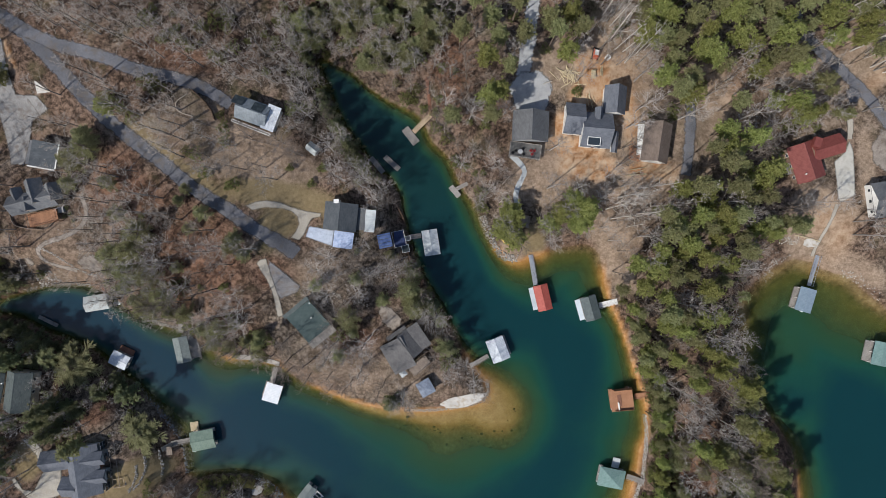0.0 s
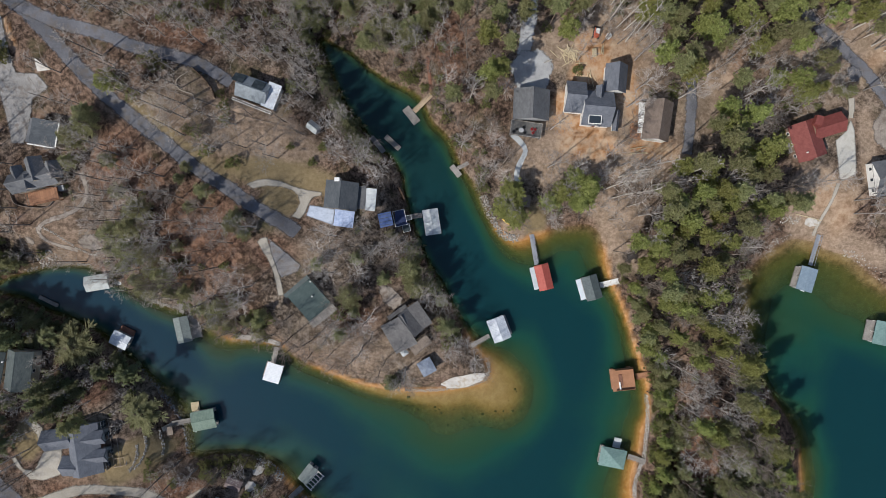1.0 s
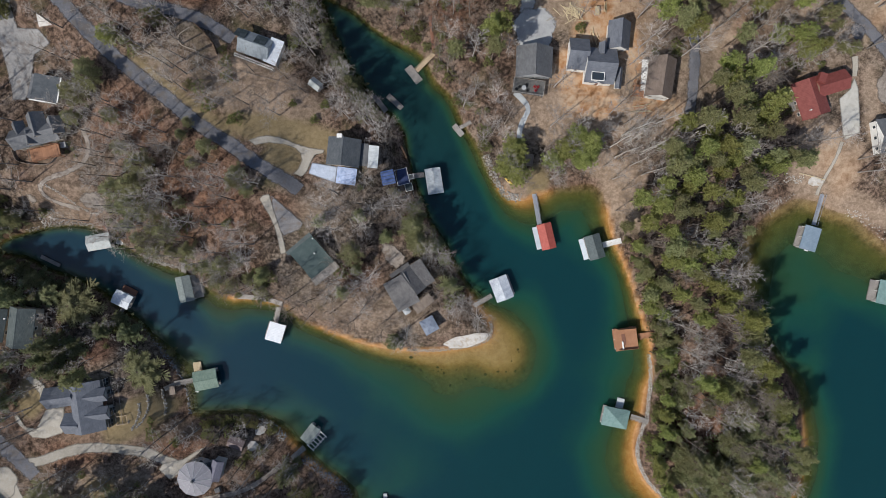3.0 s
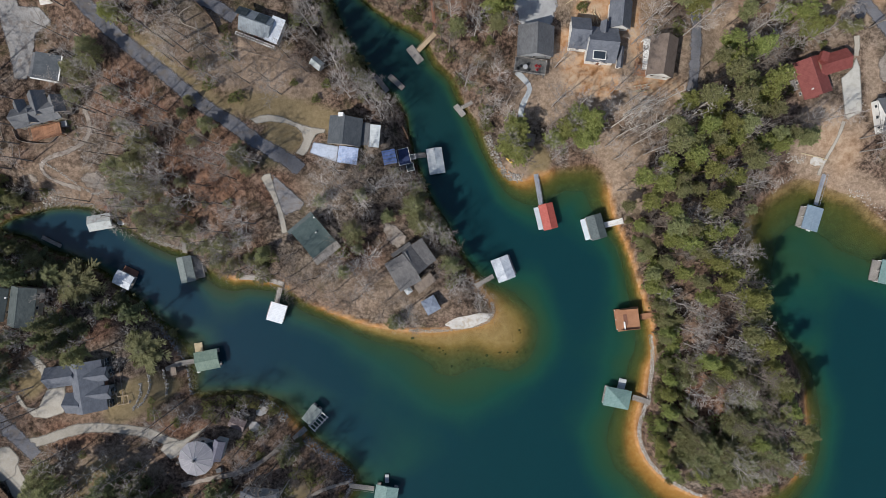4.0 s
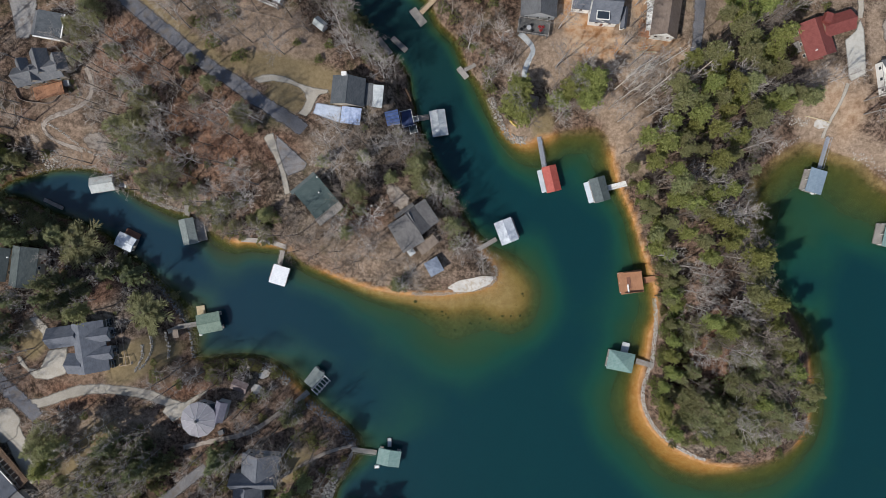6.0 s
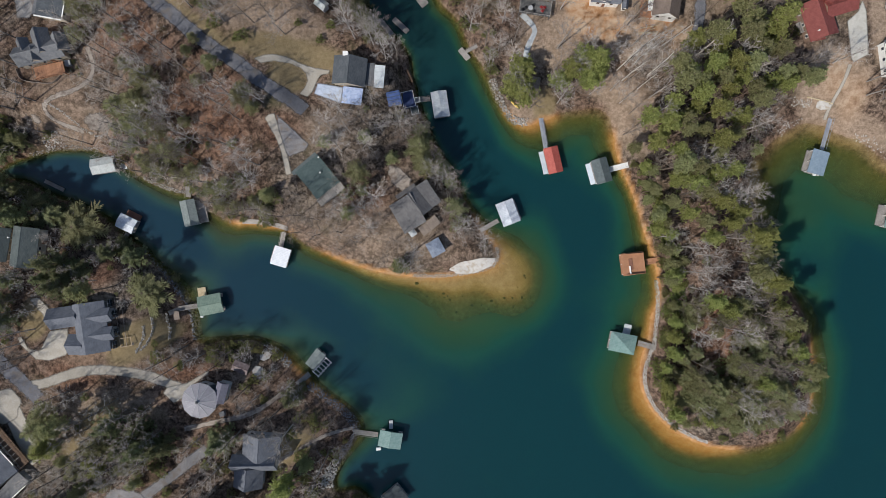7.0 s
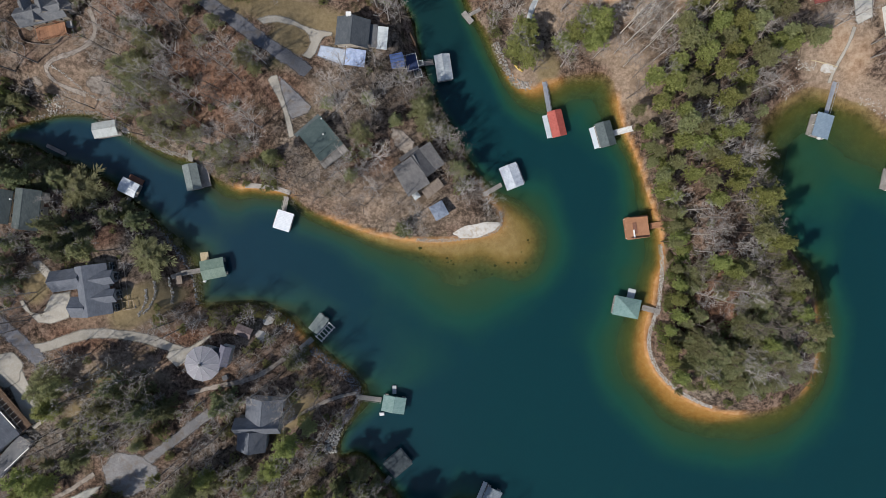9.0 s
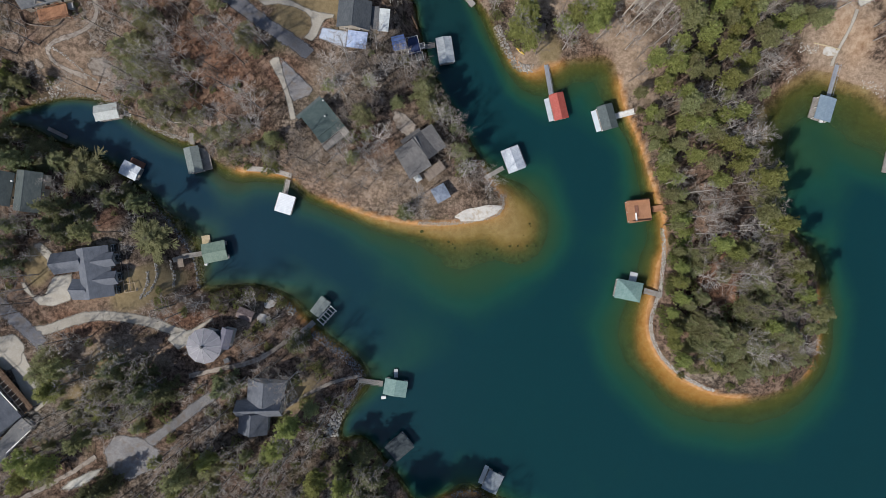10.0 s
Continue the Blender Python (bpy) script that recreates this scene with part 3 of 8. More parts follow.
POINT_SOUTH = [(-58.6, -35.1), (-51.7, -35.9), (-45.9, -37.1), (-41.3, -40.6), (-32.5, -44.8), (-22.9, -48.1), (-14.8, -49.7), (-6.8, -50.5), (1.3, -50.1), (7.8, -49.0), (12.6, -47.7), (14.9, -44.6), (14.2, -41.6), (11.6, -38.5), (9.1, -34.6)]
NARROWS_WEST = [(6.9, -31.5), (3.9, -26.2), (-0.2, -18.1), (-3.1, -13.2), (-5.5, -7.5), (-8.0, -1.0), (-9.7, 5.5), (-11.0, 12.0), (-13.9, 16.4), (-18.0, 20.1), (-22.0, 25.2), (-26.5, 31.4), (-29.7, 37.8), (-33.5, 47.4), (-35.4, 50.9)]
NARROWS_EAST = [(-32.7, 50.9), (-28.4, 48.2), (-24.4, 46.3), (-20.3, 42.6), (-13.9, 38.6), (-8.2, 36.1), (-4.8, 33.5), (-1.8, 27.4), (2.3, 23.3), (4.2, 19.8), (6.3, 14.4), (9.6, 10.1), (12.0, 6.0), (14.3, -0.1), (17.6, -5.0), (21.0, -7.1), (24.3, -7.1), (26.4, -5.7)]
COVE = [(29.1, -5.4), (32.4, -3.6), (37.3, -2.8), (43.0, -2.3), (46.3, -5.0), (47.6, -11.2), (48.6, -16.5), (50.5, -21.4), (52.6, -26.3), (54.3, -31.2), (56.3, -37.8), (58.6, -44.4), (60.0, -49.6), (60.2, -57.6)]
SPIT_WEST = [(58.6, -60.9), (57.8, -67.1), (56.2, -71.9), (55.3, -78.4), (56.1, -83.6), (58.9, -89.0), (63.8, -94.0), (69.5, -97.3), (76.1, -99.7), (82.9, -100.4)]
SPIT_EAST = [(90.8, -99.2), (98.9, -95.9), (103.1, -91.7), (104.9, -86.0), (105.5, -80.3), (105.2, -73.7), (104.0, -65.6), (100.2, -57.5), (95.6, -51.0), (91.9, -45.3), (88.6, -36.4), (86.6, -27.6), (85.9, -21.9), (87.2, -17.1)]
BAY = [(90.5, -14.2), (93.8, -10.9), (98.7, -8.0), (101.9, -6.4), (106.9, -7.0), (111.8, -9.6), (118.4, -11.6), (123.4, -15.5), (126.8, -18.2), (129.8, -20.6), (138.5, -28.0), (151.8, -36.3)]
LAKE_FAR = [(230.0, -30.0), (330.0, -45.0), (520.0, -60.0), (760.0, -160.0), (820.0, -420.0), (640.0, -700.0), (330.0, -800.0), (120.0, -640.0), (60.0, -420.0), (40.0, -260.0)]
SOUTH_SHORE = [(20.7, -150.4), (16.6, -137.2), (12.5, -131.1), (9.3, -128.7), (4.4, -127.1), (-0.5, -127.9), (-5.4, -129.8), (-11.1, -130.4), (-14.4, -126.5), (-18.1, -120.9), (-21.9, -115.6), (-26.5, -111.6), (-31.8, -112.6), (-32.9, -109.3), (-31.3, -104.1), (-28.7, -100.0), (-26.4, -95.3), (-26.3, -91.7)]
SOUTH_WALL = [(-27.9, -89.5), (-31.2, -86.4), (-36.0, -83.1), (-39.2, -80.6), (-41.6, -78.2), (-45.6, -74.1), (-48.8, -71.1), (-53.6, -68.9), (-58.4, -68.1), (-64.9, -68.6), (-69.7, -69.5), (-72.4, -68.7), (-72.9, -66.3), (-73.6, -61.8), (-75.0, -57.9), (-77.5, -53.7), (-80.7, -49.0), (-83.9, -45.7)]
CREEK_SOUTH = [(-86.4, -42.4), (-91.8, -38.6), (-98.1, -33.1), (-106.0, -29.3), (-113.1, -26.7), (-118.6, -23.5), (-123.4, -22.5), (-126.9, -21.6)]
shore = smooth_line(CREEK_NORTH + POINT_SOUTH + NARROWS_WEST + NARROWS_EAST + COVE + SPIT_WEST + SPIT_EAST + BAY + LAKE_FAR + SOUTH_SHORE + SOUTH_WALL + CREEK_SOUTH, 1.6, True)

# level pads: x, y, radius, height
PADS = [
    ((-27.5, 4.5), 12, 7.4), ((25.6, 29.1), 14, 4.4), ((42.6, 30.7), 18, 4.4), ((60.5, 26.6), 12, 5.2), ((106.2, 21.4), 14, 3.4),
    ((-48.7, 32.5), 11, 10.5), ((-105.0, 21.6), 12, 12.0), ((-108.5, 10.5), 15, 10.5), ((-35.6, -24.3), 12, 7.2), ((-8.5, -30.5), 12, 5.0),
    ((-99.6, -62.8), 16, 8.8), ((-69.1, -83.3), 11, 6.2), ((-52.6, -100.6), 12, 6.3), ((-121.5, -103.3), 14, 9.0), ((-116.5, -39.8), 11, 7.5),
    ((124.9, 11.1), 12, 4.0), ((-89.9, -113.1), 12, 9.6),
]
# broad hills: x, y, radius, extra height
HILLS = [
    ((-109.9, 44.6), 60, 4.5), ((-81.6, 44.7), 60, 2.0), ((-44.3, 53.7), 50, 2.0), ((76.6, -63.6), 28, 2.5), ((-68.4, 2.9), 45, 2.0),
    ((43.4, 29.9), 55, -3.5), ((108.7, 26.9), 55, -4.0), ((19.6, 53.5), 45, -1.5), ((-113.6, -88.7), 60, 1.0), ((32.4, 6.2), 22, -3.0),
]


def raw_height(pts):
    d = signed_distance(pts, shore)
    x, y = pts[:, 0], pts[:, 1]
    land = np.clip(d, 0, None)
    h = 0.25 + 0.9 * (1 - np.exp(-land / 1.2)) + 7.6 * (1 - np.exp(-np.clip(land - 2, 0, None) / 17))
    rise = 1 - np.exp(-land / 18)
    for (hx, hy), r, e in [((a, b), r, e) for (a, b), r, e in HILLS]:
        h += e * rise * np.exp(-((x - hx) ** 2 + (y - hy) ** 2) / (r * r))
    h += 0.35 * rise * (np.sin(x * 0.11 + 1.3) * np.cos(y * 0.09) + np.sin(x * 0.23 + y * 0.17))
    for (px, py), r, e in PADS:
        w = 1 - smoothstep(r * 0.75, r * 1.6, np.hypot(x - px, y - py))
        w = w * smoothstep(1, 6, d)
        h = h * (1 - w) + e * w
    h = np.maximum(h, 0.25)
    # the bed: a sandy shelf off the points, then a steady slope
    shelf = np.zeros(len(pts))
    for (sx, sy), r, w in SHELVES:
        shelf = np.maximum(shelf, w * np.exp(-((x - sx) ** 2 + (y - sy) ** 2) / (r * r)))
    depth = np.clip(-d, 0, None)
    steep = np.zeros(len(pts))
    for (sx, sy), r, w in STEEP:
        steep = np.maximum(steep, w * np.exp(-((x - sx) ** 2 + (y - sy) ** 2) / (r * r)))
    run = 0.27 * (1 - shelf) + steep
    bed = -np.minimum(0.10 + run * depth + 0.004 * (1 - 0.85 * shelf) * depth ** 2, 6.5)
    return np.where(d > 0, np.maximum(h * smoothstep(-0.2, 1.0, d) + 0.02, 0.03), bed), d


SHELVES = [
    ((114.2, -26.3), 23, 0.72),
    ((19.1, -53.3), 18, 0.85), ((0.7, -54.7), 15, 0.66), ((6.0, -66.0), 26, 0.68), ((4.0, -79.0), 30, 0.52), ((51.5, -84.9), 14, 0.42), ((64.7, -101.3), 15, 0.45),
    ((43.8, -6.3), 12, 0.4), ((24.3, -9.9), 10, 0.5), ((102.0, -11.6), 20, 0.62), ((90.6, -19.8), 18, 0.62), ((121.8, -19.8), 16, 0.6), ((53.0, -32.8), 8, 0.1),
    ((113.6, -90.1), 24, 0.15), ((87.6, -104.7), 20, 0.3), ((3.6, -127.5), 5, 0.25), ((-26.4, -102.5), 8, 0.25), ((-2.6, 33.0), 12, 0.25), ((-101.4, -16.3), 14, 0.4),
]


# steep bed; off the narrows' west bank depth partly stands in for shade
STEEP = [
    ((114.0, -62.0), 16, 0.25), ((122.0, -85.0), 18, 0.3),
    ((15.0, -120.0), 13, 0.5), ((4.0, -124.0), 8, 0.5),
    ((-34.0, -50.0), 15, 0.3), ((-50.0, -42.0), 12, 0.35), ((-15.0, -56.0), 9, 0.1),
    ((49.0, -31.3), 13, 0.3),
    ((-6.7, -9.9), 15, 2.4), ((-9.4, -0.1), 13, 2.4), ((-11.5, 9.6), 14, 2.4), ((-22.0, 24.1), 15, 2.4), ((-27.6, 35.4), 13, 2.2), ((-30.8, 45.0), 12, 1.8), ((2.3, -24.6), 13, 1.6), ((-99.6, -28.0), 14, 1.4), ((-85.4, -39.2), 12, 1.2),
    ((-20.0, -114.0), 14, 1.6), ((-10.3, -128.8), 12, 1.4), ((-29.7, -107.4), 10, 1.2), ((-110.6, -17.6), 16, 1.8), ((-91.6, -24.0), 14, 1.0), ((-121.8, -19.2), 14, 1.8), ((-75.7, -31.3), 10, 0.4), ((96.9, -51.0), 10, 0.6), ((-32.8, -87.8), 12, 1.0), ((-42.4, -78.0), 9, 0.4), ((-58.5, -70.7), 12, 1.2), ((-26.4, -99.2), 10, 0.4), ((-69.7, -66.6), 10, 0.4),
]


def axis(lo, hi, step, far):
    mid = list(np.arange(lo, hi + 0.01, step))
    grow, a, b, s = [], lo, hi, step
    before, after = [], []
    while b < far:
        s *= 1.35
        a, b = a - s, b + s
        before.append(a), after.append(b)
    return np.array(before[::-1] + mid + after)


gx, gy = axis(-150.0, 160.0, 1.25, 4200.0), axis(-170.0, 95.0, 1.25, 4200.0)
grid = np.stack(np.meshgrid(gx, gy), -1).reshape(-1, 2)
height, shore_d = raw_height(grid)
NX, NY = len(gx), len(gy)
Z = height.reshape(NY, NX)
SD = shore_d.reshape(NY, NX)


def sample(field, x, y):
    i = int(np.clip(np.searchsorted(gx, x) - 1, 0, NX - 2))
    j = int(np.clip(np.searchsorted(gy, y) - 1, 0, NY - 2))
    u, v = (x - gx[i]) / (gx[i + 1] - gx[i]), (y - gy[j]) / (gy[j + 1] - gy[j])
    return float(field[j, i] * (1 - u) * (1 - v) + field[j, i + 1] * u * (1 - v) + field[j + 1, i] * (1 - u) * v + field[j + 1, i + 1] * u * v)


def ground_z(x, y):
    return sample(Z, x, y)


def shore_at(x, y):
    return sample(SD, x, y)


lane_lines, yards = [], []


def lane_clear(pts):
    best = np.full(len(pts), 1e9)
    for line, w in lane_lines:
        best = np.minimum(best, line_distance(pts, line) - w / 2)
    for (ax, ay), rx, ry in yards:
        best = np.minimum(best, (np.hypot((pts[:, 0] - ax) / rx, (pts[:, 1] - ay) / ry) - 1) * min(rx, ry))
    return best


def blob(pts, spots, core=0.75):
    """How far spots of ground cover reach: x, y, half width, half height, turn in degrees."""
    out = np.zeros(len(pts))
    for (sx, sy), rx, ry, turn in spots:
        c, s = math.cos(radians(turn)), math.sin(radians(turn))
        dx, dy = pts[:, 0] - sx, pts[:, 1] - sy
        q = np.hypot((dx * c + dy * s) / rx, (-dx * s + dy * c) / ry)
        out = np.maximum(out, 1 - smoothstep(core, 1.15, q))
    return out


CLAY = [((42.2, 19.2), 9, 4, 0), ((-112.3, 47.5), 1.6, 5, 25), ((39.5, 23.9), 7, 4.5, 0), ((42.6, 41.0), 7, 4, 20), ((43.3, 47.6), 6, 4, 0), ((34.2, 29.1), 3, 6, 0), ((40.3, 20.5), 5, 3, 0), ((59.0, 18.8), 7, 3, 0), ((53.2, 33.9), 2.5, 9, 10)]
RUST = [((100.0, -54.5), 4, 9, 22), ((104.3, -74.0), 2.5, 9, 0), ((97.0, -62.0), 6, 12, 20), ((-63.4, -4.6), 17, 15, -40), ((-79.0, 12.0), 10, 7, -40), ((-75.0, -14.5), 10, 8, 0), ((-44.5, -9.8), 9, 6, 0), ((-94.7, -48.4), 7, 5, 20), ((-100.0, -75.3), 12, 8, 20), ((77.2, -70.0), 14, 22, 0), ((-86.4, 15.1), 8, 14, -40), ((-68.0, 47.1), 12, 5, -15), ((-73.6, -75.5), 12, 4, 0), ((3.8, 48.4), 8, 14, 0), ((-23.3, -28.4), 8, 6, 0), ((81.4, 42.6), 14, 7, -10)]
LAWN = [((-95.5, -88.0), 6, 3.5, 35), ((-101.0, -96.0), 5, 3, 40), ((-82.0, -67.4), 8, 3.5, 25), ((-74.0, 24.0), 10, 1.5, -38), ((-64.0, 16.4), 8, 1.5, -36), ((-42.6, 10.7), 17, 4.5, -10), ((-43.1, 3.7), 5, 4.5, 0), ((27.2, -1.4), 3.5, 5, 0), ((-85.7, -67.5), 9, 5, 40), ((-112.4, -61.2), 4, 6, 0), ((-61.0, 12.2), 9, 2, -35), ((-44.6, -97.8), 8, 4, 30)]
DIRT = [((-62.2, 33.4), 5, 3.4, -35), ((120.7, 19.1), 3, 12, 5), ((114.5, 3.1), 3, 9, -10), ((106.2, 42.4), 12, 8, 0), ((118.8, 50.3), 10, 10, 0), ((51.6, 56.3), 10, 9, 0), ((52.6, 32.9), 9, 14, 0), ((36.8, 47.0), 14, 8, 0), ((54.1, 45.4), 10, 9, 0), ((55.9, 15.6), 14, 6, 0)]
DIRT += [((-103.5, 2.9), 8, 6, 0), ((47.5, 3.0), 12, 5, -20), ((106.5, 3.1), 8, 14, 0), ((77.0, 36.1), 6, 16, 0), ((35.5, 14.1), 16, 6, 0), ((-54.8, 22.9), 24, 8, -15), ((23.2, -3.4), 6, 4, 0), ((50.6, -5.0), 5, 12, 20), ((-85.5, -72.2), 20, 3, 0), ((27.6, 23.6), 8, 10, 0), ((117.0, -8.2), 14, 4, -25), ((-93.4, -87.7), 16, 8, 0), ((-103.6, -7.8), 12, 6, 0)]
BEACH = [((105.0, -83.0), 6, 16, 0), ((-36.0, -83.0), 9, 4, -42), ((70.4, -98.6), 17, 7, -22), ((-16.4, -50.7), 30, 7, -8), ((15.0, -51.6), 26, 20, 0), ((-1.9, -51.5), 24, 10, -5), ((-53.3, -36.4), 10, 5, 0), ((56.4, -76.8), 9, 32, 0), ((57.9, -54.1), 7, 22, 0), ((66.3, -98.1), 20, 10, -25), ((21.8, -8.3), 12, 7, 0), ((49.6, -21.7), 9, 14, 25), ((-42.4, -78.0), 9, 9, -40), ((1.9, -127.5), 6, 3, 0)]


SOFT_DIRT = [((92.0, 38.0), 45, 28, 0), ((62.0, 30.0), 34, 30, 0), ((-23.2, -37.6), 22, 10, -15), ((-6.7, -41.1), 15, 8, -5), ((-35.2, -9.8), 10, 8, 0)]
SOFT_CLAY = [((110.0, 54.2), 4, 9, -20), ((121.3, 42.4), 3.5, 12, -50), ((114.4, 0.4), 5, 11, -15), ((109.5, 5.1), 7, 9, 0), ((64.1, 17.3), 9, 5, 0), ((50.9, 42.3), 8, 14, 0)]
SANDBAR = [((56.6, -81.7), 5, 16, -4), ((63.6, -95.6), 17, 4.6, -38), ((72.1, -100.0), 11, 3.6, -12)]
PALE_BAR = [((97.0, -8.6), 8, 3.2, 35), ((112.0, -10.0), 12, 3.2, -20), ((125.0, -17.2), 8, 3, -40), ((87.6, -19.5), 3, 8, 10), ((15.7, -49.0), 14, 12, -35), ((2.0, -52.0), 18, 4.5, -2), ((-18.0, -50.3), 16, 3, -12)]

WIDE_BAR = [((10.0, -59.0), 30, 19, -8)]


def build_ground():
    i, j = np.meshgrid(np.arange(NX - 1), np.arange(NY - 1))
    a = (j * NX + i).ravel()
    faces = np.stack([a, a + 1, a + NX + 1, a + NX], 1)
    me = big_mesh("ground", np.column_stack([grid, height]), faces)
    me.shade_smooth()
    wet = 1 - smoothstep(0.0, 1.3, shore_d)
    cover = {"rust": 0.85 * blob(grid, RUST, 0.3), "clay": np.maximum(blob(grid, CLAY), 0.42 * blob(grid, SOFT_CLAY, 0.1)), "lawn": blob(grid, LAWN), "dirt": np.maximum(blob(grid, DIRT) * np.where(grid[:, 0] < -60, 0.4, 0.75), 0.4 * blob(grid, SOFT_DIRT, 0.1))}
    cover["sand"] = wet * (0.06 + 0.94 * blob(grid, BEACH)) * (1 - smoothstep(0.15, 1.3, -height))
    bar = blob(grid, SANDBAR, 0.45) * (1 - smoothstep(0.5, 2.2, -height)) * wet
    cover["sand"] = np.maximum(cover["sand"], bar)
    cover["pale"] = np.maximum(blob(grid, PALE_BAR, 0.4) * (1 - smoothstep(0.6, 2.6, -height)), 0.6 * blob(grid, WIDE_BAR, 0.15) * (1 - smoothstep(1.2, 4.5, -height))) * smoothstep(0.02, 0.45, -height)
    bar = np.maximum(bar, cover["pale"])
    cover["silt"] = smoothstep(0.12, 0.8, -height) * (1 - 0.95 * bar)
    for key, v in cover.items():
        at = me.attributes.new(key, "FLOAT", "POINT")
        at.data.foreach_set("value", v.astype(np.float32))
    me.materials.append(M["ground"])
    ob = new("ground", me)
    tagged(ob, "leaf-littered forest floor sloping to sandy lake shores", "ground", kind="structure")


def build_water():
    wx, wy = axis(-150.0, 160.0, 1.5, 1300.0), axis(-170.0, 95.0, 1.5, 1300.0)
    pts = np.stack(np.meshgrid(wx, wy), -1).reshape(-1, 2)
    h, d = raw_height(pts)
    keep = d < 4
    i, j = np.meshgrid(np.arange(len(wx) - 1), np.arange(len(wy) - 1))
    a = (j * len(wx) + i).ravel()
    faces = np.stack([a, a + 1, a + len(wx) + 1, a + len(wx)], 1)
    faces = faces[keep[faces].any(1)]
    used, inv = np.unique(faces, return_inverse=True)
    me = big_mesh("water", np.column_stack([pts[used], np.zeros(len(used))]), inv.reshape(faces.shape))
    at = me.attributes.new("depth", "FLOAT", "POINT")
    at.data.foreach_set("value", np.clip(-h[used], 0, 10).astype(np.float32))
    west = me.attributes.new("west", "FLOAT", "POINT")
    west.data.foreach_set("value", (1 - smoothstep(-85, 25, pts[used][:, 0])).astype(np.float32))
    px, py = pts[used][:, 0], pts[used][:, 1]
    narrows = me.attributes.new("narrows", "FLOAT", "POINT")
    narrows.data.foreach_set("value", (smoothstep(-12, 20, py) * (1 - smoothstep(30, 60, px))).astype(np.float32))
    me.materials.append(M["water"])
    tagged(new("water", me), "calm green lake water, clear over the shallows", "water", kind="structure")


def lane(name, line, width, material, label, lift):
    """A strip laid over the ground along a line, with a slightly ragged edge."""
    c = smooth_line(line, 0.9)
    lane_lines.append((c, width))
    lift = 0.05 + 0.006 * len(lane_lines)
    t = np.gradient(c, axis=0)
    n = np.stack([-t[:, 1], t[:, 0]], 1) / np.linalg.norm(t, axis=1)[:, None]
    k = max(5, int(width / 0.6) + 1)
    v, f, rim = [], [], []
    for i in range(len(c)):
        rag = 1 + (0.10 * math.sin(i * 0.9) + 0.09 * math.sin(i * 0.37 + 2) + 0.08 * math.sin(i * 2.3 + 1)) * (2.4 / (width + 1.5))
        for q in range(k):
            o = (q / (k - 1) - 0.5) * width * rag
            x, y = c[i] + n[i] * o
            v.append((x, y, ground_z(x, y) + lift))
            rim.append(min(q, k - 1 - q) / (k - 1) * max(width, 3.2))
    for i in range(len(c) - 1):
        for q in range(k - 1):
            a = i * k + q
            f.append((a, a + k, a + k + 1, a + 1))
    g = Geo().add(v, f)
    me = g.mesh(name, True)
    me.attributes.new("edge", "FLOAT", "POINT").data.foreach_set("value", rim)
    me.materials.append(M[material])
    tagged(new(name, me), label, name.split("_")[-1], kind="structure")


def patch(name, c, rx, ry, material, label, lift=0.1, turn=0.0):
    v, f = [], []
    n, rings = 36, 9
    yards.append((c, rx, ry))
    lift = 0.19 + 0.006 * len(yards)
    for r in range(rings + 1):
        for s in range(n):
            a = 2 * math.pi * s / n
            q = r / rings * (1 + 0.07 * math.sin(3 * a + rx) + 0.05 * math.sin(7 * a))
            px, py, tc, ts = rx * q * math.cos(a), ry * q * math.sin(a), math.cos(radians(turn)), math.sin(radians(turn))
            x, y = c[0] + px * tc - py * ts, c[1] + px * ts + py * tc
            v.append((x, y, ground_z(x, y) + lift))
    for r in range(rings):
        for s in range(n):
            f.append((r * n + s, (r + 1) * n + s, (r + 1) * n + (s + 1) % n, r * n + (s + 1) % n))
    me = Geo().add(v, f).mesh(name, True)
    me.attributes.new("edge", "FLOAT", "POINT").data.foreach_set("value", [(1 - i // n / rings) * min(rx, ry) for i in range(len(v))])
    me.materials.append(M[material])
    tagged(new(name, me), label, "yard", kind="structure")


def slab(name, outline, material, label):
    """A poured sheet with a clean outline, laid over the ground."""
    poly = np.array(outline)
    lo, hi = poly.min(0) - 0.5, poly.max(0) + 0.5
    sx, sy = np.arange(lo[0], hi[0], 0.45), np.arange(lo[1], hi[1], 0.45)
    pts = np.stack(np.meshgrid(sx, sy), -1).reshape(-1, 2)
    d = signed_distance(pts, poly)
    i, j = np.meshgrid(np.arange(len(sx) - 1), np.arange(len(sy) - 1))
    a = (j * len(sx) + i).ravel()
    faces = np.stack([a, a + 1, a + len(sx) + 1, a + len(sx)], 1)
    faces = faces[(d[faces] < 0.0).any(1)]
    # corners outside the outline are drawn in onto it
    best, near = np.full(len(pts), 1e9), pts.copy()
    for p, q in zip(poly, np.roll(poly, -1, 0)):
        t = np.clip(((pts - p) @ (q - p)) / ((q - p) @ (q - p)), 0, 1)[:, None]
        c = p + t * (q - p)
        e = np.linalg.norm(pts - c, axis=1)
        near[e < best], best = c[e < best], np.minimum(best, e)
    pts[d > 0] = near[d > 0]
    mid, half = poly.mean(0), (poly.max(0) - poly.min(0)) / 2
    yards.append((tuple(mid), half[0] * 0.85, half[1] * 0.85))
    lift = 0.2 + 0.006 * len(yards)
    used, inv = np.unique(faces, return_inverse=True)
    me = big_mesh(name, np.array([(x, y, ground_z(x, y) + lift) for x, y in pts[used]]), inv.reshape(faces.shape))
    me.shade_smooth()
    me.attributes.new("edge", "FLOAT", "POINT").data.foreach_set("value", np.clip(0.15 - d[used], 0, 9).astype(np.float32))
    me.materials.append(M[material])
    tagged(new(name, me), label, "drive", kind="structure")


build_ground()
build_water()

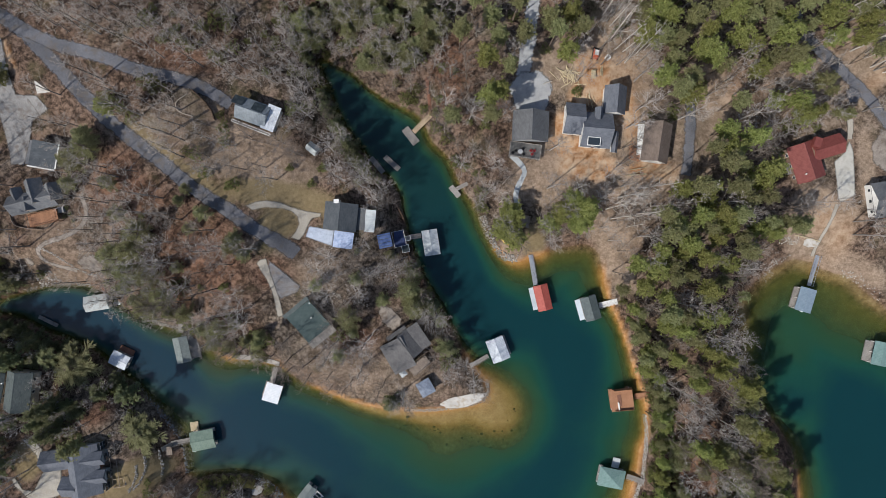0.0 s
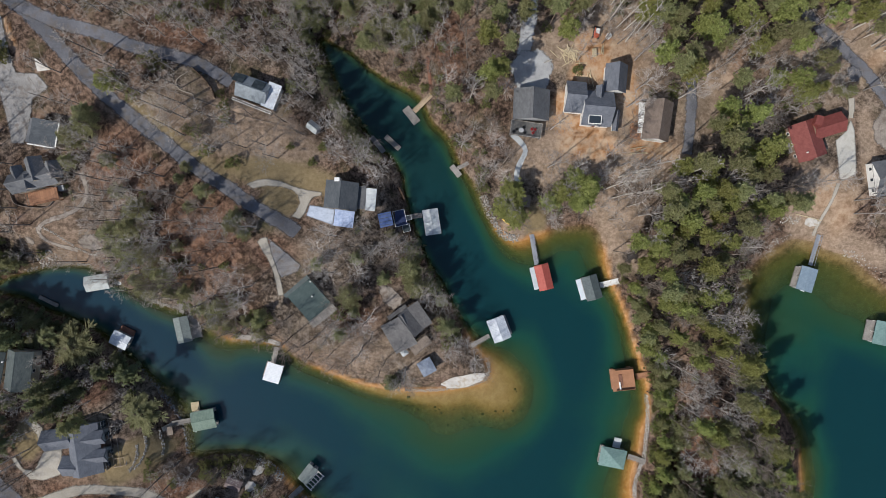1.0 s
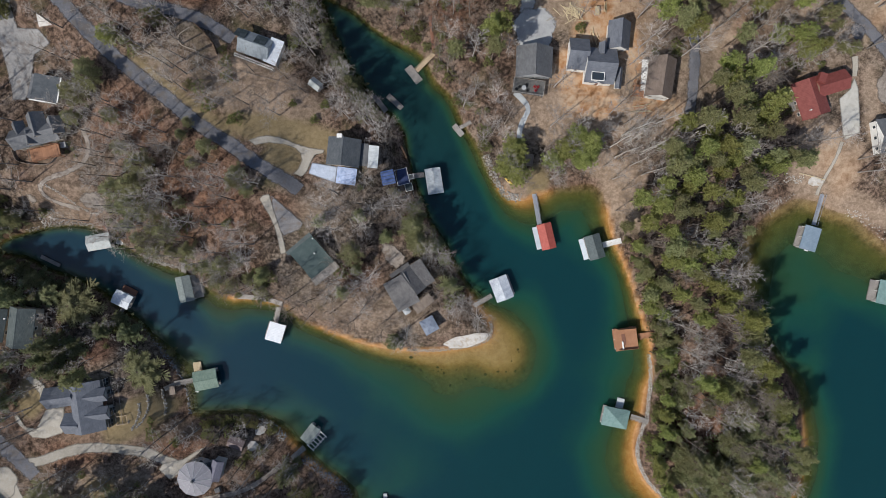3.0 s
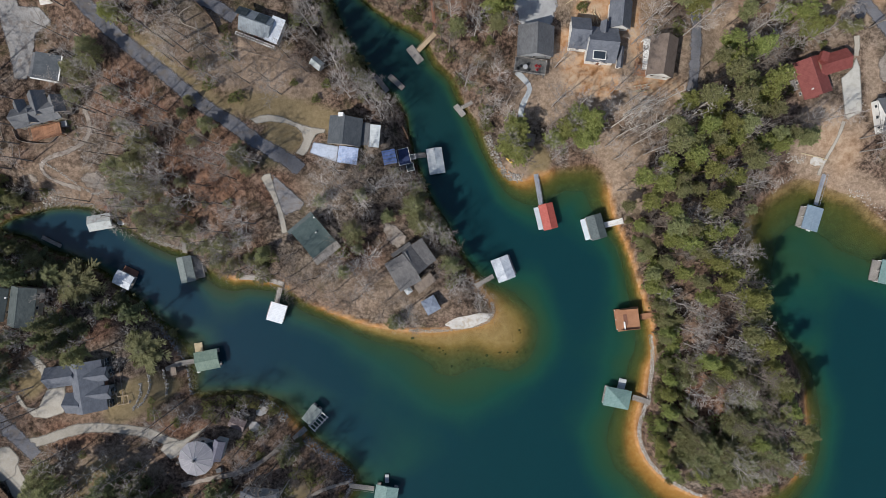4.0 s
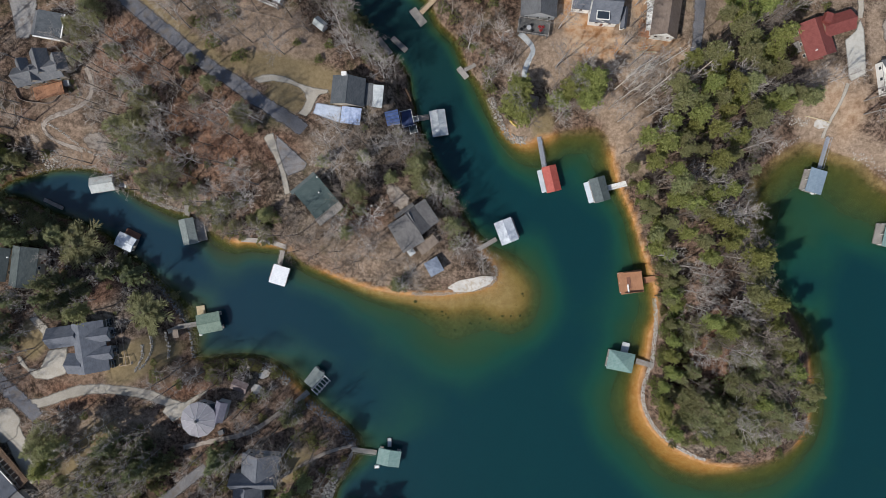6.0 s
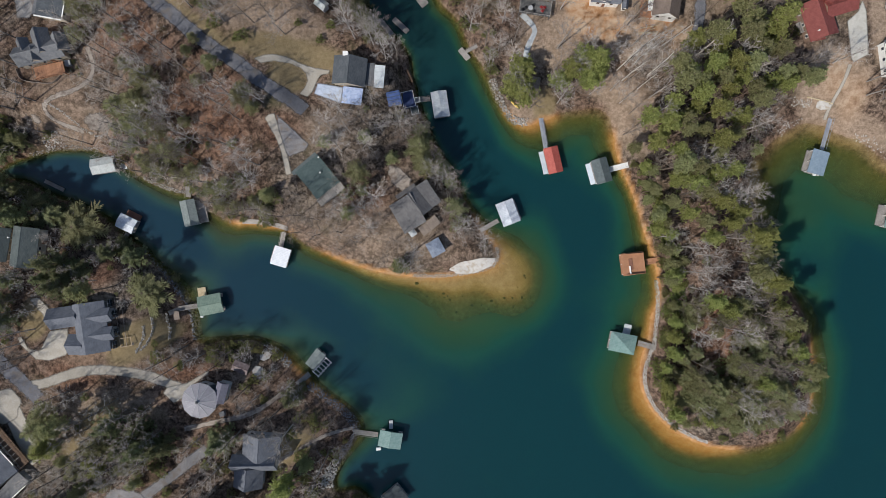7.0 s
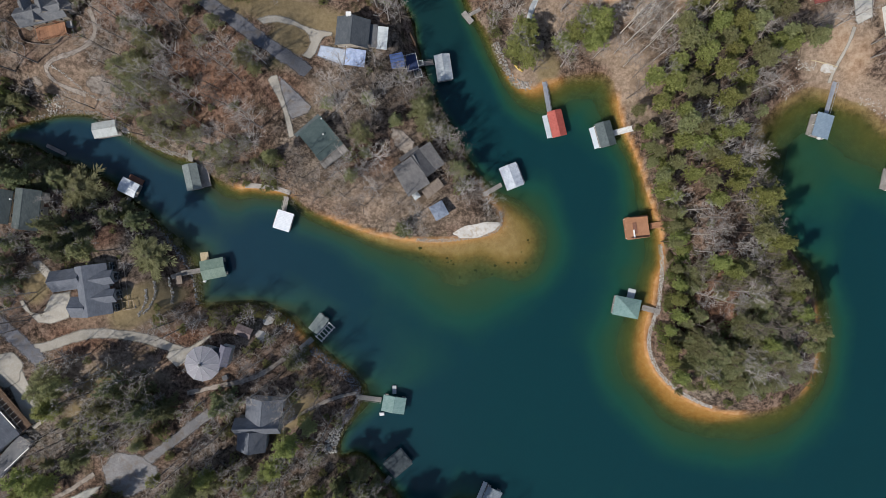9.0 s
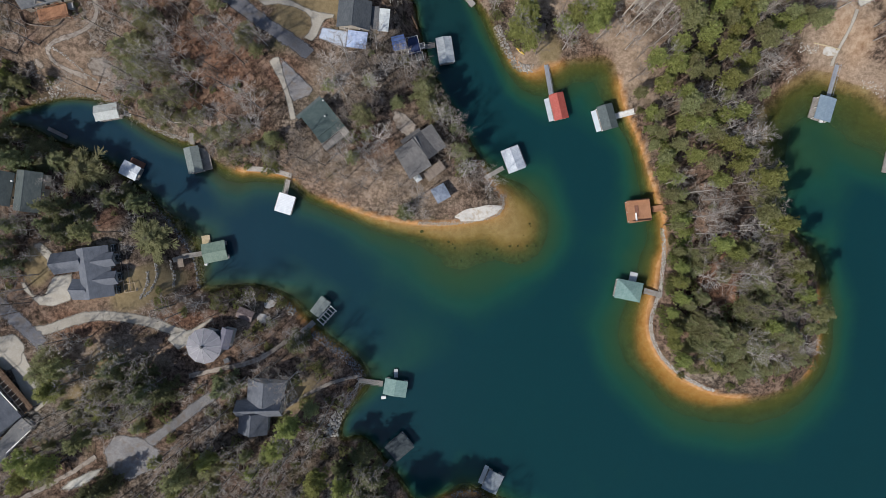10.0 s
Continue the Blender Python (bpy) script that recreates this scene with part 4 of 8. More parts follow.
# ---- roads, drives and paths: line, width, material ----
lane("road", [(-126.7, 66.6), (-117.8, 59.8), (-108.8, 54.3), (-101.3, 47.0), (-93.9, 38.7), (-84.9, 29.6), (-72.8, 19.7), (-63.7, 12.1), (-56.1, 7.2), (-49.3, 2.2), (-42.4, -2.0), (-38.6, -4.7)], 4.6, "asphalt", "grey asphalt lane winding through bare woods", 0.07)
lane("side_road", [(-108.8, 54.3), (-99.8, 50.1), (-87.7, 46.8), (-78.6, 43.3), (-68.0, 41.3), (-61.2, 38.8), (-55.6, 35.3)], 4.2, "asphalt", "shaded asphalt drive to a hillside house", 0.06)
lane("driveway", [(27.2, 70.3), (26.0, 62.5), (25.3, 56.3), (24.2, 48.5), (23.4, 42.2), (25.5, 37.6)], 4.6, "gravel", "grey gravel drive in tree shade", 0.07)
lane("driveway", [(71.1, 45.5), (70.5, 34.5), (69.7, 21.9), (69.2, 17.2)], 3.9, "asphalt", "narrow asphalt drive beside a brown-roofed house", 0.07)
lane("garden_path", [(20.4, 22.8), (22.8, 20.4), (24.1, 18.1), (22.4, 14.1), (21.9, 11.0), (23.2, 7.0)], 1.5, "float_pale", "winding pale stone path down to the shore", 0.08)
lane("driveway", [(115.9, 33.0), (116.2, 30.5), (116.0, 27.5)], 1.8, "concrete", "pale concrete drive beside a red-roofed house", 0.07)
lane("garden_path", [(112.5, 9.1), (111.1, 4.6), (109.6, 0.7), (108.0, -3.5), (107.6, -5.7)], 1.1, "concrete", "straight pale path down to a dock", 0.08)
lane("road", [(98.9, 62.7), (101.0, 57.3), (105.8, 52.4), (110.6, 48.4), (115.4, 44.0), (120.6, 39.0), (127.0, 30.7), (136.8, 18.8)], 4.0, "asphalt", "asphalt lane between pines", 0.07)
lane("driveway", [(-114.4, -79.4), (-109.1, -78.3), (-103.7, -76.4), (-98.4, -75.1), (-92.6, -75.0), (-86.2, -76.2), (-80.9, -78.1), (-75.6, -80.0), (-71.3, -81.7)], 3.3, "concrete", "long pale concrete drive to a round house", 0.08)
lane("road", [(-128.4, -65.7), (-122.4, -71.8), (-116.5, -77.2), (-111.3, -82.6)], 4.6, "asphalt", "asphalt lane end by a concrete drive", 0.07)
lane("driveway", [(-83.8, -110.0), (-79.2, -106.7), (-73.8, -102.7), (-70.0, -99.7), (-66.7, -97.3)], 3.6, "asphalt_worn", "worn grey gravel drive through woods", 0.07)
lane("garden_path", [(-47.7, -101.3), (-43.0, -98.6), (-38.3, -96.2), (-32.0, -94.1), (-27.0, -93.5)], 1.4, "path", "trodden earth path to a jetty", 0.07)
lane("garden_path", [(-95.9, 11.5), (-94.7, 8.2), (-94.6, 5.2), (-96.5, 2.3), (-100.5, 0.0), (-105.0, -1.5), (-107.8, -3.5), (-107.8, -5.9), (-105.4, -7.9), (-101.1, -9.5)], 1.5, "path", "curving tan garden path", 0.07)
lane("driveway", [(-119.3, -84.4), (-116.4, -90.2), (-114.1, -95.2), (-111.1, -99.2)], 6.0, "concrete", "pale forecourt of a grey-roofed house", 0.07)
lane("driveway", [(-73.0, -91.9), (-63.8, -89.9), (-54.5, -87.6), (-46.8, -83.0)], 1.8, "path", "bare earth track behind a round house", 0.06)
lane("garden_path", [(-97.0, -112.8), (-103.4, -117.1), (-114.2, -122.9), (-120.4, -125.7)], 1.7, "path", "pale sandy track among trees", 0.06)
patch("yard", (-87.6, -113.0), 7.6, 6.2, "asphalt_worn", "worn grey turning circle in the woods")
patch("yard", (25.8, 39.9), 6.0, 7.0, "gravel", "pale gravel parking pad before a house")
patch("yard", (-120.9, -84.4), 5.5, 5.0, "concrete", "pale concrete apron at a lane end")
patch("beach", (7.2, -47.2), 6.6, 1.9, "sand_pale", "bleached pale sand terrace at the point", 0.14, 12)
patch("yard", (-96.3, -7.5), 3.6, 2.6, "path", "round tan gravel patio in a garden")
patch("yard", (-111.7, -6.8), 1.5, 1.4, "path", "small round fire pit circle")
patch("yard", (-52.0, -72.6), 1.5, 1.2, "sand_pale", "pale stone patio by the shore")
patch("yard", (-53.6, -76.5), 1.4, 1.3, "sand_pale", "pale paved corner by a shed")
patch("yard", (-13.6, -22.6), 4.6, 2.6, "path", "pale gravel clearing in the woods", 0.1, -50)
# pale sheet with a sunlit look put into its colour
patch("yard", (-101.0, -119.4), 6.8, 1.5, "concrete_pale", "pale strip of drive, sunlight put into its colour", 0.1, 27)
patch("yard", (116.1, 39.6), 2.2, 2.8, "asphalt", "pale gravel spur beside a lane", 0.1, 30)
patch("yard", (125.7, 24.3), 4.0, 6.5, "path", "broad pale concrete court by a house")
patch("yard", (106.4, -1.8), 2.0, 1.3, "sand_pale", "small pale stone terrace above the shore", 0.1, -10)

slab("driveway", [(-51.5, 8.2), (-48.9, 9.5), (-46.3, 9.9), (-43.1, 9.5), (-40.0, 8.2), (-36.3, 7.1), (-32.1, 6.5), (-32.1, 5.3), (-34.7, 4.8), (-35.5, 3.2), (-36.8, 0.3), (-38.2, -1.2), (-40.5, -0.3), (-39.2, 1.4), (-38.3, 3.5), (-38.7, 5.3), (-40.0, 6.7), (-42.6, 7.5), (-46.3, 7.7), (-49.7, 6.9)], "concrete", "curved pale concrete drive looping round a lawn")
slab("parking_apron", [(-35.5, 3.0), (-28.4, 1.8), (-29.1, -2.8), (-36.6, -0.1)], "concrete_glare", "concrete apron by a house, blue-white glare put into its colour")
slab("driveway", [(-48.2, -6.1), (-46.3, -5.7), (-45.2, -10.0), (-43.8, -16.0), (-43.0, -19.5), (-42.5, -21.9), (-44.4, -22.3), (-45.6, -15.9), (-46.8, -12.0), (-49.3, -7.1)], "concrete", "narrow pale concrete drive among trees")
slab("parking_apron", [(-46.1, -5.7), (-41.7, -9.7), (-37.8, -13.6), (-38.9, -15.6), (-43.4, -17.2), (-44.4, -16.0), (-45.9, -10.0)], "asphalt_worn", "worn grey parking apron under bare branches")
slab("courtyard", [(-107.9, -64.1), (-102.8, -63.3), (-103.2, -70.8), (-108.3, -72.4), (-111.9, -72.0), (-116.1, -67.8), (-116.8, -65.7), (-115.5, -65.7), (-113.5, -68.9), (-110.6, -69.4), (-108.9, -65.7)], "concrete", "pale concrete court curving between house wings")
slab("driveway", [(-113.6, -55.5), (-111.1, -54.8), (-108.0, -57.8), (-107.8, -61.7), (-109.1, -63.0), (-109.8, -59.8)], "concrete", "pale concrete drive beside a slate-roofed house")
slab("driveway", [(111.4, 21.1), (114.5, 23.9), (115.8, 27.5), (116.9, 24.3), (117.3, 11.6), (113.1, 9.4), (112.4, 10.8)], "concrete_pale", "broad pale concrete drive beside a red-roofed house")
slab("driveway", [(-115.7, 53.5), (-112.7, 51.3), (-110.0, 37.2), (-104.8, 36.9), (-102.3, 33.5), (-107.4, 30.5), (-109.0, 23.8), (-110.5, 19.0), (-114.4, 19.0), (-115.7, 32.7)], "worn", "broad worn grey drive and parking court under bare trees")
slab("paved_corner", [(-104.4, 40.4), (-100.6, 37.5), (-104.4, 37.2)], "sand_pale", "pale paved corner beside a parking court")
slab("driveway", [(-77.6, -80.1), (-72.2, -79.0), (-66.6, -75.7), (-65.7, -76.3), (-71.4, -80.4), (-73.1, -83.3), (-75.8, -84.9), (-79.0, -81.9)], "concrete", "pale concrete apron before a round house")

# ---- houses and docks ----
footprints = []   # centre, half length, half width, turn: where no tree stands


def rect(a, b, c):
    """Centre, length (a to b), width (b to c) and turn of the rectangle on three corners."""
    a, b, c = Vector(a), Vector(b), Vector(c)
    d = b - a
    u = d.normalized()
    n = Vector((-u.y, u.x))
    w = (c - b).dot(n)
    m = a + d / 2 + n * w / 2
    return m, d.length, abs(w), math.degrees(math.atan2(u.y, u.x))


def block_rect(a, b, c, over):
    m, l, w, t = rect(a, b, c)
    footprints.append((m, l / 2, w / 2, t))
    return m, l - 2 * over, w - 2 * over, t


def roof_geo(l, w, z, rise, kind="gable", over=0.4, thick=0.18, hip=None):
    """A roof on a body l by w, ridge along x. kind: gable, hip, shed (high side at +y) or flat."""
    g = Geo()
    x, y = l / 2 + over, w / 2 + over
    if kind == "flat":
        return g.box(-x, -y, z, x, y, z + thick)
    if kind == "shed":
        g.add([(-x, -y, z), (x, -y, z), (x, y, z + rise), (-x, y, z + rise), (-x, -y, z + thick), (x, -y, z + thick), (x, y, z + rise + thick), (-x, y, z + rise + thick)],
              [(3, 2, 1, 0), (4, 5, 6, 7), (0, 1, 5, 4), (1, 2, 6, 5), (2, 3, 7, 6), (3, 0, 4, 7)])
        return g
    r = max(0.05, x - (hip if hip is not None else y)) if kind == "hip" else x
    base = [(-x, -y, z), (x, -y, z), (x, y, z), (-x, y, z)]
    eave = [(px, py, z + thick) for px, py, _ in base]
    top = [(-r, 0, z + rise + thick), (r, 0, z + rise + thick)]
    g.add(base + eave + top, [(3, 2, 1, 0), (0, 1, 5, 4), (1, 2, 6, 5), (2, 3, 7, 6), (3, 0, 4, 7), (4, 5, 9, 8), (6, 7, 8, 9), (5, 6, 9), (7, 4, 8)])
    return g


def window(parent, x, y, z, face, w=1.0, h=1.2):
    """A framed window on a wall; face: degrees of the wall's outward side."""
    c, s = math.cos(radians(face)), math.sin(radians(face))
    fr, pa = Geo(), Geo()
    fr.box(-w / 2, -0.04, -h / 2, w / 2, 0.0, -h / 2 + 0.1).box(-w / 2, -0.04, h / 2 - 0.1, w / 2, 0.0, h / 2)
    fr.box(-w / 2, -0.04, -h / 2 + 0.1, -w / 2 + 0.1, 0.0, h / 2 - 0.1).box(w / 2 - 0.1, -0.04, -h / 2 + 0.1, w / 2, 0.0, h / 2 - 0.1)
    pa.box(-w / 2 + 0.1, -0.02, -h / 2 + 0.1, w / 2 - 0.1, -0.004, h / 2 - 0.1)
    ob = part("window", fr, M["white"], parent)
    ob.matrix_basis = pose(x, y, z, 0, 0, face + 90)
    part("pane", pa, M["glass"], ob)


def house(label, blocks, wall, roof, ground, category="house", name="house", group="houses by the lake", wins=True):
    """blocks: three roof corners (ridge along the first two), eave height, rise, kind and, if need be, a roof material of its own."""
    built = []
    for a, b, c, eave, rise, kind, *own in blocks:
        rise = rise * (1.35 if kind in ("gable", "hip") else 1.0)
        over = min(0.4, 0.12 * (Vector(b) - Vector(a)).length)
        built.append((*block_rect(a, b, c, over), eave, rise, kind, own, over))
    home = thing(name, built[0][0].x, built[0][0].y, ground, 0, label, category, group)

    def inside_other(q, me):
        for k, (m, l, w, t, *_r) in enumerate(built):
            if k == me:
                continue
            d = Matrix.Rotation(radians(-t), 2) @ (q - m)
            if abs(d.x) < l / 2 + 0.05 and abs(d.y) < w / 2 + 0.05:
                return True
        return False

    for k, (m, l, w, t, eave, rise, kind, own, over) in enumerate(built):
        at = Matrix.Translation((m.x - built[0][0].x, m.y - built[0][0].y, 0)) @ pose(0, 0, 0, 0, 0, t)
        h = eave - ground
        shrink = 0.01 * k
        body = Geo().box(-l / 2 + shrink, -w / 2 + shrink, -1.2, l / 2 - shrink, w / 2 - shrink, h)
        wl = part("wall", body, M[wall], home)
        wl.matrix_basis = at
        if kind == "gable":
            y, up = w / 2 - 0.05, (rise) * (w / 2 - 0.05) / (w / 2 + over)
            for sx in (-1, 1):
                x0, x1 = sx * (l / 2 + over + 0.015), sx * (l / 2 + over - 0.1)
                gb = Geo().add([(x0, -y, h + 0.2), (x0, y, h + 0.2), (x0, 0, h + 0.1 + up), (x1, -y, h + 0.2), (x1, y, h + 0.2), (x1, 0, h + 0.1 + up)],
                               [(0, 1, 2), (5, 4, 3), (0, 3, 4, 1), (1, 4, 5, 2), (2, 5, 3, 0)])
                part("gable", gb, M[wall], home).matrix_basis = at
        rf = part("roof", roof_geo(l, w, h + 0.012 * k, rise, kind, over), M[own[0] if own else roof], home)
        rf.matrix_basis = at
        if kind in ("gable", "hip"):
            x = l / 2 + over if kind == "gable" else max(0.1, l / 2 - w / 2)
            zt = h + 0.012 * k + rise + 0.16
            cap = Geo().add([(-x, -0.16, zt - 0.06), (x, -0.16, zt - 0.06), (x, 0, zt + 0.07), (-x, 0, zt + 0.07), (x, 0.16, zt - 0.06), (-x, 0.16, zt - 0.06)],
                            [(0, 1, 2, 3), (3, 2, 4, 5), (0, 3, 5), (1, 4, 2), (0, 5, 4, 1)])
            part("ridge_cap", cap, M[own[0] if own else roof], rf)
        if k == 0:
            dr = part("door", Geo().box(-0.5, -w / 2 - 0.05 + shrink, 0.0, 0.5, -w / 2 + shrink - 0.004, 2.05), M["wood_red"], home, "dark red-brown panel door")
            dr.matrix_basis = at @ pose(l * 0.5 / max(1, int(l / 3.0)) if int(l / 3.0) % 2 else 0, 0, 0)
            part("door_knob", Geo().tube((0.38, -w / 2 - 0.12 + shrink, 1.0), (0.38, -w / 2 - 0.055 + shrink, 1.0), 0.04, 0.04, 6, True), M["rubber"], dr)
        if wins and h > 2.2:
            for face, half, run in ((0, l / 2, w), (90, w / 2, l), (180, l / 2, w), (270, w / 2, l)):
                n = max(1, int(run / 3.0))
                for q in range(n):
                    o = (q + 0.5) / n * run - run / 2
                    c, s = math.cos(radians(face)), math.sin(radians(face))
                    loc = Vector((c * (half - shrink) - s * o, s * (half - shrink) + c * o))
                    wpt = Matrix.Rotation(radians(t), 2) @ loc + m
                    if not inside_other(wpt, k):
                        window(wl, loc.x, loc.y, h - 1.3, face)
    return home


def bit(home, name, at, z, sx, sy, sz, material, turn=0.0, label=""):
    """A box-shaped piece of a house, standing at a plan place with its foot at height z."""
    g = Geo().box(-sx / 2, -sy / 2, 0, sx / 2, sy / 2, sz)
    ob = part(name, g, M[material], home, label)
    ob.matrix_basis = Matrix.Translation((at[0] - home.location.x, at[1] - home.location.y, z - home.location.z)) @ pose(0, 0, 0, 0, 0, turn - 0)
    return ob


def vent(home, at, z, h=0.6, r=0.14, material="white"):
    ob = part("vent_pipe", Geo().tube((0, 0, 0), (0, 0, h), r, r, 8, True).tube((0, 0, h), (0, 0, h + 0.1), r * 1.5, r * 1.5, 8, True), M[material], home)
    ob.location = (at[0] - home.location.x, at[1] - home.location.y, z - home.location.z)


def chimney(home, at, z, top, sx=1.0, sy=0.8, turn=0.0, material="brick"):
    ob = bit(home, "chimney", at, z, sx, sy, top - z, material, turn)
    part("chimney_cap", Geo().box(-sx / 2 - 0.08, -sy / 2 - 0.08, top - z, sx / 2 + 0.08, sy / 2 + 0.08, top - z + 0.12), M["white"], ob)


def deck(home, a, b, c, z, material, rail="white", name="deck"):
    """A raised board deck with posts, and a rail along its four sides."""
    m, l, w, t = rect(a, b, c)
    footprints.append((m, l / 2, w / 2, t))
    at = Matrix.Translation((m.x - home.location.x, m.y - home.location.y, z - home.location.z)) @ pose(0, 0, 0, 0, 0, t)
    n = max(3, int(l / 0.28))
    d = part(name, Geo().box(-l / 2 + 0.05, -w / 2 + 0.05, -0.25, l / 2 - 0.05, w / 2 - 0.05, -0.052), M[material], home)
    d.matrix_basis = at
    board = Geo().box(-l / n / 2 + 0.01, -w / 2, -0.05, l / n / 2 - 0.01, w / 2, 0.0).mesh("plank")
    for i in range(n):
        part("plank", board, M[material], d).location = (-l / 2 + l * (i + 0.5) / n, 0, 0)
    for sx in (-1, 1):
        for sy in (-1, 1):
            p = part("post", Geo().box(-0.08, -0.08, -3.2, 0.08, 0.08, -0.06), M[material], d)
            p.location = (sx * (l / 2 - 0.15), sy * (w / 2 - 0.15), 0)
    if rail:
        r = Geo()
        for sy in (-1, 1):
            r.box(-l / 2, sy * (w / 2 - 0.06) - 0.05, 0.9, l / 2, sy * (w / 2 - 0.06) + 0.05, 0.98)
            for i in range(int(l / 0.7) + 1):
                x = -l / 2 + 0.05 + i * (l - 0.1) / max(1, int(l / 0.7))
                r.box(x - 0.05, sy * (w / 2 - 0.06) - 0.04, 0, x + 0.05, sy * (w / 2 - 0.06) + 0.04, 0.9)
        for sx in (-1, 1):
            r.box(sx * (l / 2 - 0.06) - 0.05, -w / 2 + 0.12, 0.9, sx * (l / 2 - 0.06) + 0.05, w / 2 - 0.12, 0.98)
        part("railing", r, M[rail], d)
    return d


FLOAT = Geo().box(-0.5, -0.4, -0.3, 0.5, 0.4, 0.146).mesh("float_drum")


def dock(label, a, b, c, roof, rise=0.9, top=2.45, kind="gable", side=None, open_deck=None, base="wood_grey", name="boat_dock", side_mat=None):
    """A covered slip: float with a U of walkways, posts, roof. side: width of a walkway beyond the roof, at -y (minus) or +y; open_deck: one beyond the end (-x minus, +x plus)."""
    m, l, w, t = rect(a, b, c)
    ob = thing(name, m.x, m.y, 0, t, label, "dock", "docks along the shore")
    L, W = l - 0.5, w - 0.5
    f = Geo().box(-L / 2, -W / 2, 0.15, -L / 2 + 1.5, W / 2, 0.5)
    f.box(-L / 2 + 1.5, -W / 2, 0.15, L / 2, -W / 2 + 1.1, 0.5).box(-L / 2 + 1.5, W / 2 - 1.1, 0.15, L / 2, W / 2, 0.5)
    part("walkway", f, M[base], ob)
    for sy in (-1, 1):
        for i in range(4):
            x = -L / 2 + 0.8 + i * (L - 1.6) / 3
            part("float_drum", FLOAT, M["rubber"], ob).location = (x, sy * (W / 2 - 0.55), 0)
    if kind != "none":
        for sx in (-1, 0, 1):
            for sy in (-1, 1):
                part("post", Geo().box(-0.08, -0.08, 0.5, 0.08, 0.08, top), M["white"], ob).location = (sx * (L / 2 - 0.15), sy * (W / 2 - 0.15), 0)
        rf = part("roof", roof_geo(L, W, top, rise, kind, 0.25, 0.1), M[roof], ob)
        if kind == "gable":
            zt = top + rise + 0.1
            part("ridge_cap", Geo().add([(-l / 2, -0.14, zt - 0.03), (l / 2, -0.14, zt - 0.03), (l / 2, 0, zt + 0.05), (-l / 2, 0, zt + 0.05), (l / 2, 0.14, zt - 0.03), (-l / 2, 0.14, zt - 0.03)],
                                        [(0, 1, 2, 3), (3, 2, 4, 5), (0, 3, 5), (1, 4, 2), (0, 5, 4, 1)]), M[roof], rf)
    if side:
        s = 1 if side > 0 else -1
        y0, y1 = sorted((s * (W / 2 + 0.02), s * (W / 2 + abs(side))))
        part("side_walkway", Geo().box(-L / 2 + 0.2, y0, 0.2, L / 2 - 0.2, y1, 0.55), M[side_mat or base], ob)
    if open_deck:
        s = 1 if open_deck > 0 else -1
        x0, x1 = sorted((s * (L / 2 + 0.02), s * (L / 2 + abs(open_deck))))
        part("open_deck", Geo().box(x0, -W / 2 + 0.1, 0.18, x1, W / 2 - 0.1, 0.52), M[base], ob)
    return ob


def gangway(a, b, width, material="wood_grey", label="narrow grey wooden gangway to a dock", z0=0.55, z1=None, rails=True):
    """A footbridge from a dock (a) to the bank (b)."""
    a, b = Vector((*a, 0)), Vector((*b, 0))
    d = b - a
    l = d.length
    z1 = z1 if z1 is not None else max(0.6, ground_z(b.x, b.y) + 0.1)
    slope = -math.degrees(math.atan2(z1 - z0, l))
    ob = thing("gangway", a.x, a.y, z0, math.degrees(math.atan2(d.y, d.x)), label, "gangway", "gangways to the docks")
    g = Geo()
    n = max(3, int(l / 0.3))
    for i in range(n):
        g.box(l * i / n, -width / 2, -0.06, l * (i + 0.9) / n, width / 2, 0.0)
    for s in (-1, 1):
        g.box(0, s * (width / 2 - 0.1) - 0.05, -0.22, l, s * (width / 2 - 0.1) + 0.05, -0.062)
    part("plank_deck", g, M[material], ob).matrix_basis = pose(0, 0, 0, 0, slope, 0)
    if rails:
        for s in (-1, 1):
            r = Geo().box(0, s * width / 2 - 0.03, 0.9, l, s * width / 2 + 0.03, 0.96)
            for i in range(int(l / 1.5) + 1):
                x = min(l - 0.06, i * 1.5)
                r.box(x, s * width / 2 - 0.03, 0.0, x + 0.06, s * width / 2 + 0.03, 0.9)
            part("handrail", r, M[material], ob).matrix_basis = pose(0, 0, 0, 0, slope, 0)
    return ob


# ---- docks: narrows and point ----
dock("boat dock with a faded red metal roof and white float", (28.5, -21.4), (26.8, -14.2), (30.8, -13.2), "tin_red", side=1.3, side_mat="float_white")
gangway((27.9, -13.9), (26.4, -5.2), 1.2, "alu", "pale aluminium gangway to the red-roofed dock")
dock("boat dock with a slate-grey metal roof and white float", (42.1, -24.3), (40.2, -17.6), (44.6, -16.5), "tin_slate", side=1.4, side_mat="float_white")
gangway((46.2, -19.8), (51.4, -18.5), 1.5, "white", "white footbridge from bank to dock")
dock("boat dock with a bright white metal roof", (15.7, -36.2), (13.3, -29.9), (18.1, -28.0), "tin_streak", rise=0.8, side=-0.9)
gangway((14.3, -34.3), (9.1, -37.2), 1.2)
dock("boat dock with a bright white metal roof", (-3.8, -5.6), (-4.9, 1.6), (-0.5, 2.4), "tin_white", rise=0.8)
gangway((-5.0, 0.3), (-8.1, -0.1), 1.3)
dock("boat dock with a white metal roof", (-50.2, -46.3), (-48.6, -41.2), (-44.1, -42.3), "tin_bright", rise=0.25, kind="shed", side=1.0)
gangway((-47.7, -42.0), (-46.7, -37.5), 1.3, "wood_pale", "bleached wooden footbridge from a seawall to a dock")
dock("boat dock with a terracotta-coloured plank sun deck", (49.6, -50.2), (48.7, -43.9), (55.2, -43.3), "wood_orange", kind="flat", base="wood_orange", top=2.4)
